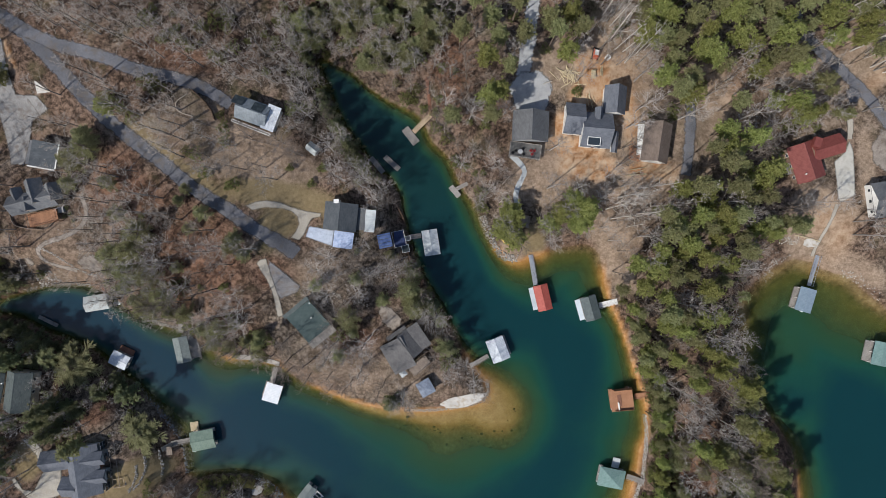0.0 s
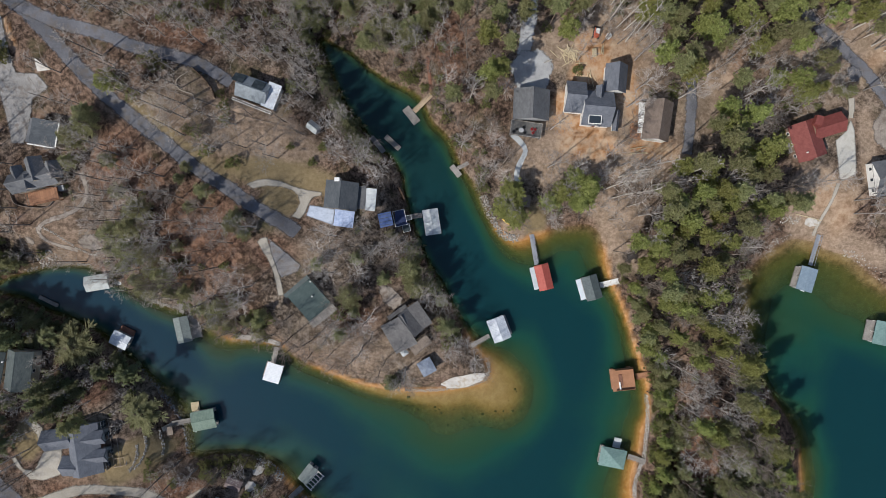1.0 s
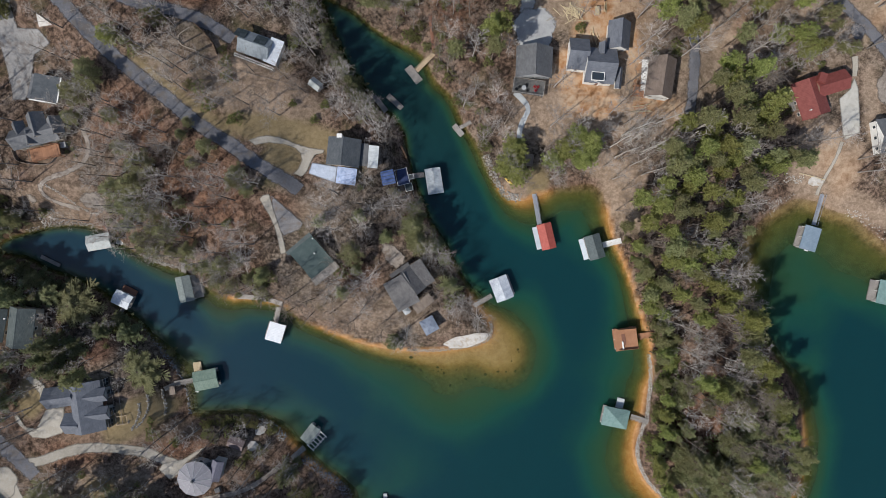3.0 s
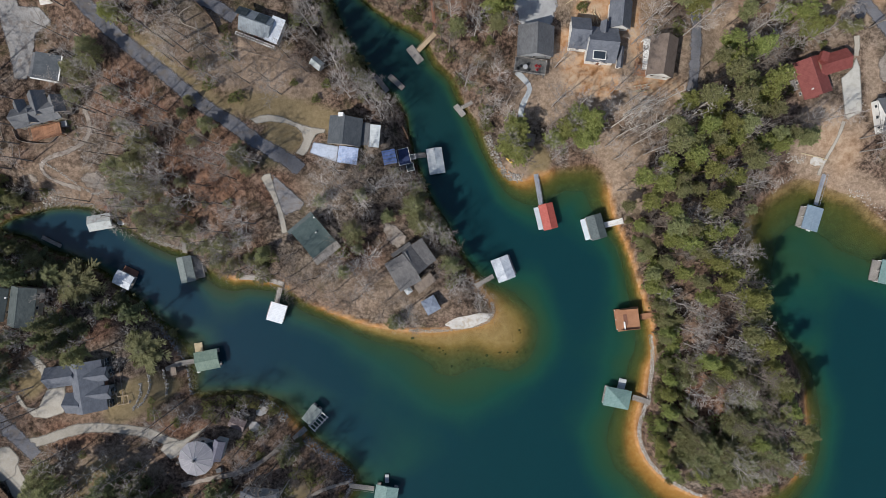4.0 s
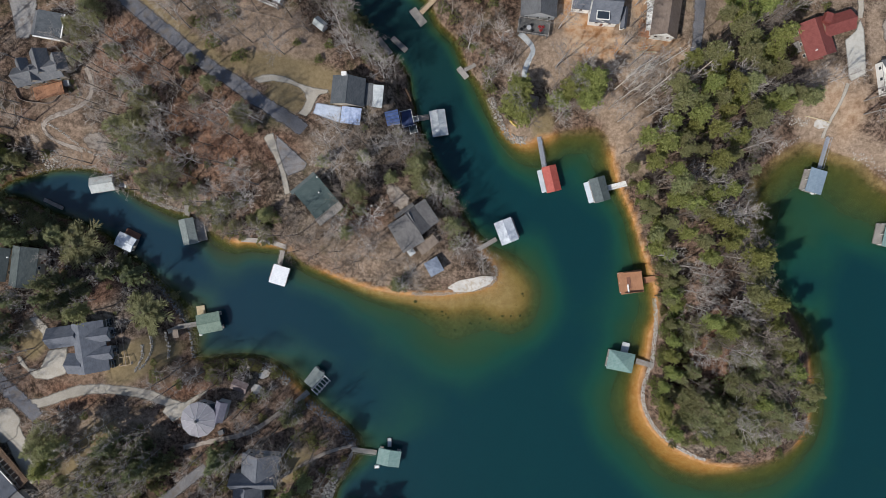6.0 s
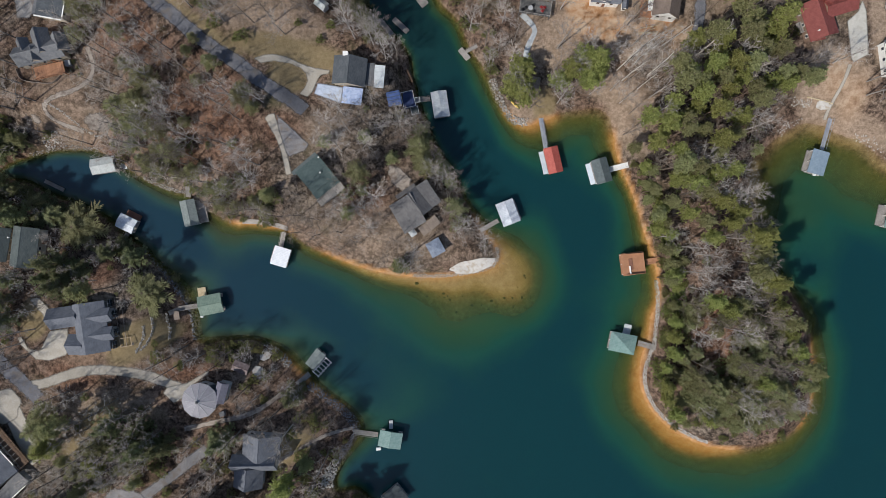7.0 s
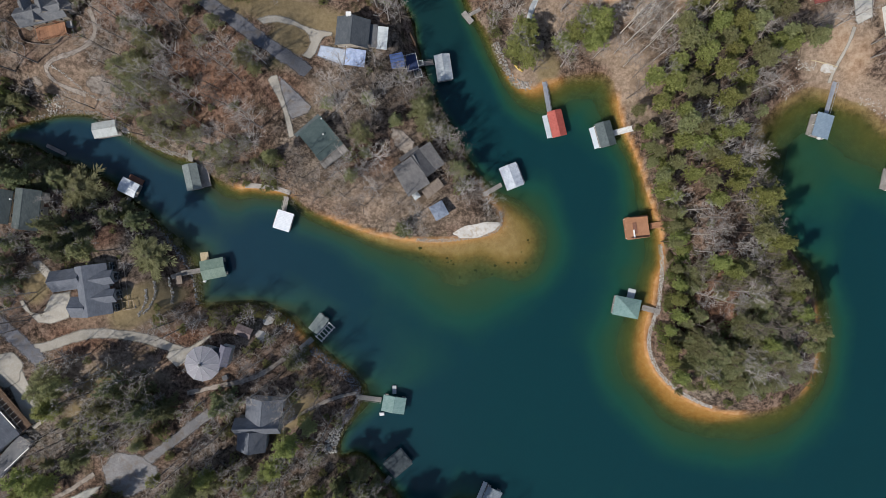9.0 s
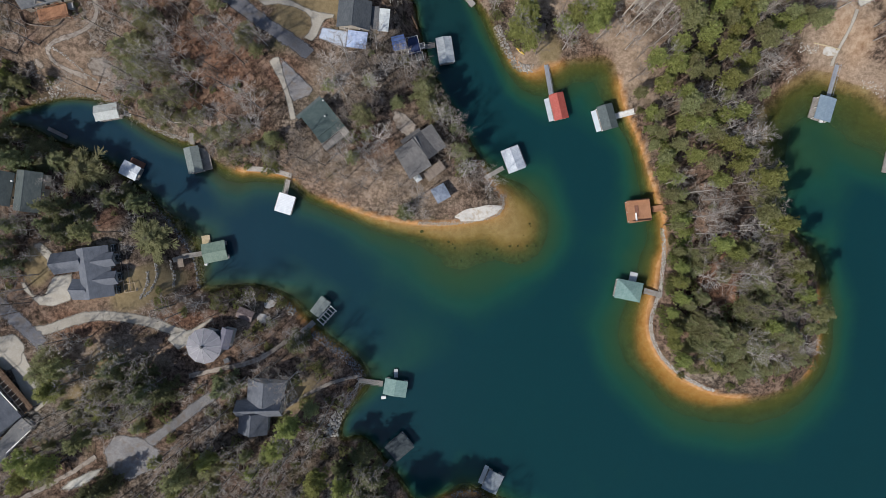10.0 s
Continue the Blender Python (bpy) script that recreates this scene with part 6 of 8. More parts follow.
riprap([(116.9, -10.2), (121.0, -12.3), (125.2, -15.6), (128.0, -18.1)], 2.2, "bleached driftwood-like stones above a bay", "stone_pale", 3.52, (0.08, 0.22), 12)
riprap([(18.9, -6.0), (22.5, -6.3)], 2.0, "few pale stones beside a gangway", "stone_pale", 11, (0.14, 0.31), 13)
riprap([(-113.2, -12.8), (-110.8, -11.5), (-108.1, -10.9)], 3.0, "heap of pale stones in a garden", "stone_pale", 11, (0.14, 0.37), 14)
riprap([(-101.2, -8.6), (-98.9, -10.2), (-96.6, -10.8), (-93.8, -9.1), (-93.2, -6.9), (-95.0, -5.1)], 0.7, "ring of stones round a patio", "stone_pale", 8.8, (0.10, 0.22), 15)
riprap([(-107.5, -2.9), (-104.2, -4.8), (-101.5, -7.9)], 0.6, "row of stones along a garden path", "stone_pale", 8.8, (0.10, 0.20), 16)
riprap([(-74.2, -85.8), (-71.8, -83.8), (-70.7, -81.3)], 0.8, "stones at the foot of a round house", "stone_mix", 8.8, (0.10, 0.21), 19)
riprap([(-31.6, -103.5), (-34.2, -107.1), (-34.7, -110.7)], 3.4, "bleached rocks spilling down to the water", "stone_white", 26, (0.12, 0.34), 25)
riprap([(-0.5, -128.5), (4.4, -126.6), (8.9, -127.6)], 1.6, "stones along a low southern shore", "stone_mix", 11, (0.11, 0.28), 20)
riprap([(-12.0, -58.5), (-0.3, -62.2), (9.4, -64.0), (20.8, -61.2), (27.0, -52.8)], 15.0, "scattered weedy stones on the sandy lake bed", "weed", 1.98, (0.15, 0.5), 21, 0.15)


def low_wall(line, height_m, thick, material, label):
    """A garden or sea wall that follows the ground."""
    c = smooth_line(line, 0.8)
    t = np.gradient(c, axis=0)
    n = np.stack([-t[:, 1], t[:, 0]], 1) / np.linalg.norm(t, axis=1)[:, None]
    v, f = [], []
    for i in range(len(c)):
        z = ground_z(*c[i])
        for s, h in ((-1, -0.6), (-1, height_m), (1, height_m), (1, -0.6)):
            x, y = c[i] + n[i] * s * thick / 2
            v.append((x, y, z + h))
    for i in range(len(c) - 1):
        for k in range(3):
            f.append((i * 4 + k, i * 4 + k + 1, i * 4 + k + 5, i * 4 + k + 4))
    f += [(0, 1, 2, 3), tuple(len(v) - 4 + k for k in (3, 2, 1, 0))]
    me = Geo().add(v, f).mesh("retaining_wall")
    me.materials.append(M[material])
    tagged(new("retaining_wall", me), label, "wall", kind="structure")


for terrace in ([(-83.3, -63.4), (-83.5, -66.6), (-85.2, -70.2)], [(-81.6, -61.2), (-81.3, -64.5), (-82.8, -68.0), (-84.3, -69.8)], [(-78.8, -60.3), (-78.0, -64.7), (-78.1, -67.4)]):
    riprap(terrace, 0.5, "row of tan stones edging a terrace", "stone_mix", 9.0, (0.12, 0.27), 70 + int(-terrace[0][0]))
low_wall([(-64.9, 38.6), (-62.4, 36.3), (-60.5, 33.8), (-59.6, 31.2)], 1.2, 0.22, "timber_dark", "dark timber retaining wall on a slope")
low_wall([(-66.0, 37.6), (-68.6, 35.2), (-68.0, 32.8), (-64.6, 31.6)], 0.15, 0.25, "stone_tan", "low tan stone rim of a levelled plot")
low_wall([(-58.3, -34.4), (-54.3, -34.6), (-49.9, -35.2), (-45.6, -36.5)], 0.7, 1.3, "wood_pale", "bleached timber seawall below trees")
low_wall([(-114.6, 5.9), (-113.4, 3.2), (-110.4, 2.3), (-105.2, 2.1), (-102.8, 4.1)], 0.7, 0.12, "wood_taupe", "low brown timber rail round a cedar deck")
low_wall([(101.8, 0.5), (105.5, -0.4), (109.0, -1.4)], 0.3, 0.22, "lumber", "pale timber edge of a stone terrace")
low_wall([(-77.5, 34.3), (-71.1, 32.5), (-65.1, 30.7), (-57.5, 28.3), (-49.9, 25.9), (-42.2, 24.0), (-36.4, 22.2)], 0.2, 0.12, "wood_taupe", "low brown timber edging across a slope")
low_wall([(-11.7, 8.4), (-10.4, 6.0), (-9.3, 2.7)], 0.6, 0.4, "timber_dark", "dark timber bank wall above the water")
low_wall([(-9.0, -3.4), (-8.2, -6.3), (-6.8, -9.5)], 0.6, 0.4, "timber_dark", "dark timber bank wall above the water")


def steps_down(a, b, width, material, label):
    gangway(a, b, width, material, label, ground_z(*a) + 0.2, ground_z(*b) + 0.25)


steps_down((-2.2, 34.6), (-3.3, 44.7), 0.8, "wood_red", "long red-brown wooden stair down a wooded bank")
steps_down((-76.2, -59.3), (-79.2, -60.6), 1.2, "wood_grey", "grey wooden stair up a garden bank")


def landing(at, sx, sy, z, turn, material, label):
    ob = thing("landing", at[0], at[1], z, turn, label, "deck", "landings")
    n = int(sx / 0.28)
    for i in range(n):
        part("plank", PLANK, M[material], ob).matrix_basis = pose(-sx / 2 + sx * (i + 0.5) / n, 0, 0) @ Matrix.Diagonal((1, sy, 1, 1))
    part("joist_frame", Geo().box(-sx / 2, -sy / 2 + 0.05, -0.3, sx / 2, sy / 2 - 0.05, -0.052), M[material], ob)
    for qx in (-1, 1):
        for qy in (-1, 1):
            part("post", Geo().box(-0.07, -0.07, -1.6, 0.07, 0.07, -0.302), M[material], ob).location = (qx * (sx / 2 - 0.1), qy * (sy / 2 - 0.1), 0)
    footprints.append((Vector(at), sx / 2, sy / 2, turn))
    return ob


PLANK = Geo().box(-0.125, -0.5, -0.05, 0.125, 0.5, 0.0).mesh("plank")
landing((-77.1, -61.0), 2.6, 2.4, 2.6, 8, "wood_taupe", "square brown plank landing on a bank")
landing((-95.0, -13.8), 2.4, 1.6, 1.0, 0, "wood_red", "small red-brown plank landing")
landing((24.6, 4.3), 2.6, 3.4, 2.4, -10, "timber_dark", "dark plank landing at a path end")


def blue_deck():
    """Deck house above the narrows, with a blue awning and a white-railed deck."""
    m, l, w, t = rect((-17.0, 0.4), (-16.2, -3.4), (-12.6, -2.6))
    home = thing("deck_house", m.x, m.y, ground_z(m.x, m.y) - 0.4, t, "low deck house with a blue awning and white railings", "deck house", "garden buildings")
    footprints.append((m, l / 2, w / 2, t))
    part("wall", Geo().box(-l / 2 + 0.3, -w / 2 + 0.2, -1.2, l / 2 - 0.3, w / 2 - 0.2, 2.2), M["siding_grey"], home)
    part("awning", Geo().box(-l / 2, -w / 2, 2.2, l / 2, w / 2, 2.32), M["blue_awning"], home)
    for i in range(4):
        x = -l / 2 + l * (i + 0.5) / 4
        part("awning_rib", Geo().box(x - 0.06, -w / 2, 2.324, x + 0.06, w / 2, 2.40), M["tin_slate"], home)
    home.rotation_euler.z = 0
    for c in home.children:
        c.matrix_basis = pose(0, 0, 0, 0, 0, t)
    deck(home, (-13.3, 1.2), (-9.9, 2.0), (-8.9, -2.4), 3.0, "blue_boards", "white")
    deck(home, (-10.6, -2.6), (-8.5, -2.1), (-8.0, -4.2), 1.8, "tin_slate", "white")
    deck(home, (-9.6, 0.1), (-8.0, 0.4), (-7.7, -1.0), 1.7, "wood_grey", "white")

blue_deck()


def kayak(at, turn):
    ob = thing("kayak", at[0], at[1], ground_z(*at) + 0.06, turn, "yellow plastic kayak lying on the bank", "kayak")
    g, n = Geo(), 10
    rings = []
    for i in range(n + 1):
        u = i / n * 2 - 1
        w = 0.36 * (1 - u * u) ** 0.6 + 0.01
        rings.append([(u * 1.6, w * math.cos(a), 0.17 + 0.15 * math.sin(a) * (w / 0.36) ** 0.4) for a in [2 * math.pi * k / 8 for k in range(8)]])
    v = [p for ring in rings for p in ring]
    g.add(v, [(i * 8 + k, (i + 1) * 8 + k, (i + 1) * 8 + (k + 1) % 8, i * 8 + (k + 1) % 8) for i in range(n) for k in range(8)])
    part("hull", g.mesh("hull", True), M["kayak_yellow"], ob)
    part("seat", Geo().box(-0.35, -0.17, 0.315, 0.25, 0.17, 0.335), M["rubber"], ob)


kayak((19.0, -1.5), -40)


def small_boat(at, turn, label, hull="boat_white", length=4.6):
    ob = thing("motorboat", at[0], at[1], 0.0, turn, label, "boat")
    h, w = length / 2, 0.95
    out = [(-h, -w), (h * 0.3, -w), (h * 0.75, -w * 0.65), (h, 0), (h * 0.75, w * 0.65), (h * 0.3, w), (-h, w)]
    part("hull", Geo().prism(out, -0.2, 0.55), M[hull], ob)
    part("cockpit", Geo().prism([(x * 0.8 - 0.2, y * 0.75) for x, y in out], 0.554, 0.60), M["siding_grey"], ob)
    part("windscreen", Geo().add([(0.5, -0.7, 0.6), (0.5, 0.7, 0.6), (0.2, 0.65, 1.0), (0.2, -0.65, 1.0), (0.44, -0.7, 0.6), (0.44, 0.7, 0.6)], [(0, 1, 2, 3), (4, 3, 2, 5), (0, 4, 5, 1)]), M["glass"], ob)
    part("outboard_motor", Geo().box(-h - 0.45, -0.2, 0.1, -h - 0.01, 0.2, 0.95), M["rubber"], ob)


small_boat((-91.8, -17.9), 80, "small white boat beside a creek dock", "boat_white", 3.0)


# building site
def loader():
    at = (43.8, 50.9)
    ob = thing("skid_steer_loader", at[0], at[1], ground_z(*at), 78, "small orange tracked loader parked on bare clay", "loader")
    part("body", Geo().prism([(-1.5, -0.55), (0.6, -0.55), (0.6, 0.55), (-1.5, 0.55)], 0.45, 1.25), M["orange_paint"], ob)
    cab = part("cab", Geo().box(-0.75, -0.5, 1.254, 0.55, 0.5, 2.05), M["orange_paint"], ob)
    part("cab_roof", Geo().box(-0.8, -0.55, 2.054, 0.6, 0.55, 2.12), M["white"], cab)
    part("window", Geo().box(0.551, -0.4, 1.35, 0.565, 0.4, 1.95), M["glass"], cab)
    for s in (-1, 1):
        part("track", Geo().prism([(-1.5, s * 0.58), (0.9, s * 0.58), (0.9, s * 0.92), (-1.5, s * 0.92)], 0.0, 0.62), M["rubber"], ob)
        part("lift_arm", Geo().box(-1.3, s * 0.68 - 0.08, 1.0, 1.15, s * 0.68 + 0.08, 1.22), M["orange_paint"], ob)
    part("bucket", Geo().add([(1.2, -0.95, 0.1), (1.2, 0.95, 0.1), (1.2, 0.95, 0.8), (1.2, -0.95, 0.8), (1.9, -0.95, 0.08), (1.9, 0.95, 0.08)], [(0, 1, 2, 3), (0, 4, 5, 1), (0, 3, 4), (1, 5, 2)]), M["rubber"], ob)


loader()


def pile(at, n, length, label, material, seed, spread=1.8, name="log_pile", piece="log", radius=0.13, aim=None):
    """A loose heap of logs or boards."""
    r = random.Random(seed)
    z0 = ground_z(*at)
    ob = thing(name, at[0], at[1], z0, 0, label, "pile", "building site")
    for i in range(n):
        a = aim + r.uniform(-12, 12) if aim is not None else r.uniform(0, 360)
        l = length * r.uniform(0.6, 1.1)
        x, y = r.gauss(0, spread * 0.5), r.gauss(0, spread * 0.5)
        z = radius + max(0, 0.55 - 0.25 * math.hypot(x, y)) * r.random() + 0.02 * i / n
        part(piece, Geo().tube((-l / 2, 0, 0), (l / 2, 0, 0), radius, radius * r.uniform(0.7, 1), 6, True), M[material], ob).matrix_basis = pose(x, y, z, r.uniform(0, 360), r.uniform(-6, 6), a)


pile((36.8, 45.1), 34, 3.0, "heap of pale cut branches and logs", "lumber", 3, 2.6)
pile((45.6, 46.2), 8, 2.6, "loose stack of pale boards", "lumber", 4, 0.8, "board_pile", "board", 0.1, 80)
pile((42.3, 38.4), 6, 3.0, "few long planks against new foundations", "lumber", 5, 1.0, "board_pile", "board", 0.09, 105)
pile((55.5, 17.8), 4, 5.0, "few felled pale logs on clay", "lumber", 6, 1.2, "log_pile", "log", 0.12, 12)
pile((30.5, 43.0), 3, 2.2, "few bleached logs by a drive", "stone_pale", 7, 0.8, "log_pile", "log", 0.14, 20)
pile((54.2, 24.8), 10, 2.6, "stack of orange-brown deck timbers", "wood_orange", 8, 1.0, "board_pile", "board", 0.1, 85)


def crate(at, sx, sy, sz, material, label, turn=0.0, name="crate", cat="crate"):
    z = ground_z(*at)
    ob = thing(name, at[0], at[1], z, turn, label, cat)
    part("body", Geo().box(-sx / 2, -sy / 2, 0, sx / 2, sy / 2, sz), M[material], ob)
    part("lid", Geo().box(-sx / 2 - 0.04, -sy / 2 - 0.04, sz + 0.002, sx / 2 + 0.04, sy / 2 + 0.04, sz + 0.08), M[material], ob)


crate((43.1, 45.2), 1.0, 2.2, 0.8, "lumber", "strapped pallet of new lumber", 0, "lumber_pallet", "pallet")
crate((-100.7, 7.2), 1.4, 1.4, 1.0, "siding_grey", "small grey garden box", 10)
crate((-104.8, -46.1), 1.6, 1.6, 1.4, "siding_grey", "small grey utility hut among shrubs", 5, "hut", "hut")
crate((-62.4, -87.6), 1.4, 1.2, 0.8, "sh_pale", "pale grey air-conditioning unit", 20, "utility_box", "utility box")


def ring_tank():
    at = (47.1, 49.8)
    ob = thing("water_tank", at[0], at[1], ground_z(*at), 0, "white plastic drum on a building site", "tank")
    part("shell", Geo().tube((0, 0, 0), (0, 0, 1.3), 0.75, 0.75, 16, True), M["boat_white"], ob)
    part("lid", Geo().tube((0, 0, 1.302), (0, 0, 1.4), 0.35, 0.3, 12, True), M["siding_grey"], ob)


ring_tank()


def canopy(at, size, z, label):
    ob = thing("canopy", at[0], at[1], z, 35, label, "canopy")
    s = size / 2
    part("cover", Geo().add([(-s, -s, 2.1), (s, -s, 2.1), (s, s, 2.1), (-s, s, 2.1), (0, 0, 2.7), (-s, -s, 2.04), (s, -s, 2.04), (s, s, 2.04), (-s, s, 2.04)],
                             [(0, 1, 4), (1, 2, 4), (2, 3, 4), (3, 0, 4), (8, 7, 6, 5), (0, 5, 6, 1), (1, 6, 7, 2), (2, 7, 8, 3), (3, 8, 5, 0)]), M["float_pale"], ob)
    for x in (-1, 1):
        for y in (-1, 1):
            part("pole", Geo().tube((0, 0, 0), (0, 0, 2.05), 0.04, 0.04, 6, True), M["white"], ob).location = (x * (s - 0.1), y * (s - 0.1), 0)


canopy((-9.8, -37.8), 1.9, ground_z(*(-9.8, -37.8)), "small white patio canopy beside a house")


def chair(at, z, turn, material, label, group=""):
    ob = thing("deck_chair", at[0], at[1], z, turn, label, "chair", group)
    part("seat", Geo().box(-0.35, -0.35, 0.36, 0.35, 0.35, 0.44), M[material], ob)
    part("backrest", Geo().box(-0.42, -0.35, 0.44, -0.33, 0.35, 0.95), M[material], ob)
    for x in (-1, 1):
        for y in (-1, 1):
            part("leg", Geo().box(-0.04, -0.04, 0, 0.04, 0.04, 0.358), M[material], ob).location = (x * 0.29, y * 0.29, 0)


for seat_at, seat_mat, seat_label in (((25.5, 23.7), "red_fabric", "red cushioned chair on a deck"), ((26.4, 23.6), "red_fabric", "red cushioned chair on a deck"), ((25.8, 22.7), "red_fabric", "red cushioned chair on a deck"),
                             ((21.4, 23.7), "rubber", "black metal chair on a deck"), ((20.5, 23.1), "rubber", "black metal chair on a deck"), ((23.3, 24.2), "rubber", "black metal chair on a deck"), ((23.5, 22.7), "rubber", "black metal chair on a deck")):
    chair(seat_at, 6.6, 40, seat_mat, seat_label, "chairs on the deck")


def round_table(at, z):
    ob = thing("round_table", at[0], at[1], z, 0, "round grey patio table on a deck", "table")
    part("tabletop", Geo().tube((0, 0, 0.70), (0, 0, 0.75), 0.65, 0.65, 16, True), M["siding_grey"], ob)
    part("pedestal", Geo().tube((0, 0, 0), (0, 0, 0.698), 0.08, 0.06, 8, True), M["rubber"], ob)


round_table((22.5, 23.4), 6.6)


# sun-deck fittings and open slip frames
def sun_deck_fittings():
    at = (51.7, -46.8)
    ob = thing("roof_stair", at[0], at[1], 2.52, -82, "white-railed stair hatch on a terracotta sun deck", "stair")
    part("hatch", Geo().box(-1.6, -0.5, 0.0, 1.6, 0.5, 0.16), M["wood_red"], ob)
    part("handrail", Geo().box(0.4, -0.62, 0.0, 2.7, -0.30, 0.5), M["white"], ob)
    at = (52.8, -46.6)
    rail = thing("sun_deck_rail", at[0], at[1], 2.52, 5, "thin pale railing round a sun deck", "railing")
    for s in (-1, 1):
        part("side_rail", Geo().box(-2.6, s * 2.9 - 0.05, 0.0, 2.6, s * 2.9 + 0.05, 0.9), M["wood_orange"], rail)


sun_deck_fittings()


def slip_frame(a, b, c, label):
    """An open pale beam frame over a slip."""
    m, l, w, t = rect(a, b, c)
    ob = thing("slip_frame", m.x, m.y, 0.3, t, label, "frame")
    for s in (-1, 1):
        part("long_beam", Geo().box(-l / 2, s * (w / 2 - 0.1) - 0.12, 0.3, l / 2, s * (w / 2 - 0.1) + 0.12, 0.5), M["white"], ob)
    for i in range(6):
        x = -l / 2 + 0.1 + i * (l - 0.2) / 5
        part("cross_beam", Geo().box(x - 0.1, -w / 2 - 0.3, 0.504, x + 0.1, w / 2 + 0.3, 0.64), M["white"], ob)
        part("pile_post", Geo().box(x - 0.07, -0.07, -1.5, x + 0.07, 0.07, 0.298), M["wood_grey"], ob)


slip_frame((-38.7, -77.4), (-34.9, -73.3), (-33.3, -74.7), "open white beam frame over a boat slip")


def dock_box(at, z, turn):
    """A white storage box on a dock."""
    ob = thing("dock_box", at[0], at[1], z, turn, "white plastic storage box on a dock", "box", "dock boxes")
    part("body", Geo().box(-0.65, -0.4, 0, 0.65, 0.4, 0.55), M["boat_white"], ob)
    part("lid", Geo().add([(-0.7, -0.45, 0.552), (0.7, -0.45, 0.552), (0.7, 0.45, 0.552), (-0.7, 0.45, 0.552), (-0.62, -0.36, 0.68), (0.62, -0.36, 0.68), (0.62, 0.36, 0.68), (-0.62, 0.36, 0.68)],
                           [(3, 2, 1, 0), (4, 5, 6, 7), (0, 1, 5, 4), (1, 2, 6, 5), (2, 3, 7, 6), (3, 0, 4, 7)]), M["boat_white"], ob)


dock_box((-70.0, -61.1), 0.5, 75)
dock_box((47.7, -67.8), 0.5, 80)
dock_box((-20.0, -99.6), 0.5, 5)
dock_box((104.7, -21.0), 0.55, 70)

# ---- trees ----
rng = random.Random(7)


def bare_tree_geo(seed, tall, spread, limbs=14, twigs=12):
    """A leafless broadleaf tree: trunk, limbs, boughs and twigs, each forking from the one before."""
    r = random.Random(seed)
    trunk, crown = Geo(), Geo()
    p, pts = Vector((0, 0, -0.4)), []
    lean = Vector((r.uniform(-0.06, 0.06), r.uniform(-0.06, 0.06), 1))
    n = 8
    for i in range(n + 1):
        pts.append(p.copy())
        p = p + (lean + Vector((r.uniform(-0.035, 0.035), r.uniform(-0.035, 0.035), 0))) * (tall / n)
    rad = [0.19 * (1 - 0.85 * i / n) * tall / 17 + 0.03 for i in range(n + 1)]
    for i in range(n):
        trunk.tube(pts[i], pts[i + 1], rad[i], rad[i + 1], 5)

    def along(f):
        i = min(n - 1, int(f * n))
        return pts[i].lerp(pts[i + 1], f * n - i)

    def spike(q, e, rad0):
        d = (e - q).normalized()
        u = d.orthogonal().normalized() * rad0
        w = d.cross(u)
        crown.add([q + u, q - u * 0.5 + w * 0.87, q - u * 0.5 - w * 0.87, e], [(0, 1, 3), (1, 2, 3), (2, 0, 3)])

    def limb(start, way, length, r0):
        q, d, m = start, way.normalized(), 3
        for i in range(m):
            d = (d + Vector((r.uniform(-0.17, 0.17), r.uniform(-0.17, 0.17), r.uniform(-0.05, 0.16)))).normalized()
            e = q + d * (length / m)
            crown.tube(q, e, r0 * (1 - 0.75 * i / m), r0 * (1 - 0.75 * (i + 1) / m), 3)
            for k in range(2 if i else 1):
                side = Vector((r.uniform(-1, 1), r.uniform(-1, 1), r.uniform(-0.2, 0.6))).normalized()
                s0, w2 = q.lerp(e, r.uniform(0.3, 1)), (d * 0.75 + side * 0.85).normalized()
                l2 = length * r.uniform(0.4, 0.65)
                e2 = s0 + w2 * l2
                spike(s0, e2, max(r0 * 0.42, 0.026))
                for j in range(twigs):
                    side = Vector((r.uniform(-1, 1), r.uniform(-1, 1), r.uniform(-0.3, 0.7))).normalized()
                    s1 = s0.lerp(e2, r.uniform(0.25, 0.95))
                    spike(s1, s1 + (w2 * 0.8 + side * 0.8).normalized() * l2 * r.uniform(0.35, 0.75), 0.0165)
            q = e

    ang = r.uniform(0, 6.28)
    for k in range(limbs):
        f = 0.34 + 0.64 * k / (limbs - 1)
        ang += 2.4 + r.uniform(-0.5, 0.5)
        up = r.uniform(0.35, 0.75) + 0.6 * (f - 0.36)
        limb(along(f), Vector((math.cos(ang), math.sin(ang), up)), spread * (1.2 - 0.75 * f) * r.uniform(0.75, 1.25), 0.062 * (1.3 - f) * tall / 17 + 0.017)
    return trunk.mesh("trunk"), crown.mesh("crown")


def tuft(g, c, r, size, blades=8):
    """A spray of needles: thin pointed blades round a point, lying mostly flat."""
    for _ in range(blades):
        d = Vector((r.gauss(0, 1), r.gauss(0, 1), r.gauss(0.15, 0.45))).normalized() * size * r.uniform(0.6, 1.2)
        s = (d.cross(Vector((0, 0, 1))) + Vector((0, 0, r.gauss(0, 0.35) * size))).normalized() * size * r.uniform(0.14, 0.25)
        o = c + Vector((r.uniform(-1, 1), r.uniform(-1, 1), r.uniform(-1, 1))) * size * 0.35
        g.add([o - s - d * 0.25, o + s - d * 0.25, o + d], [(0, 1, 2)])


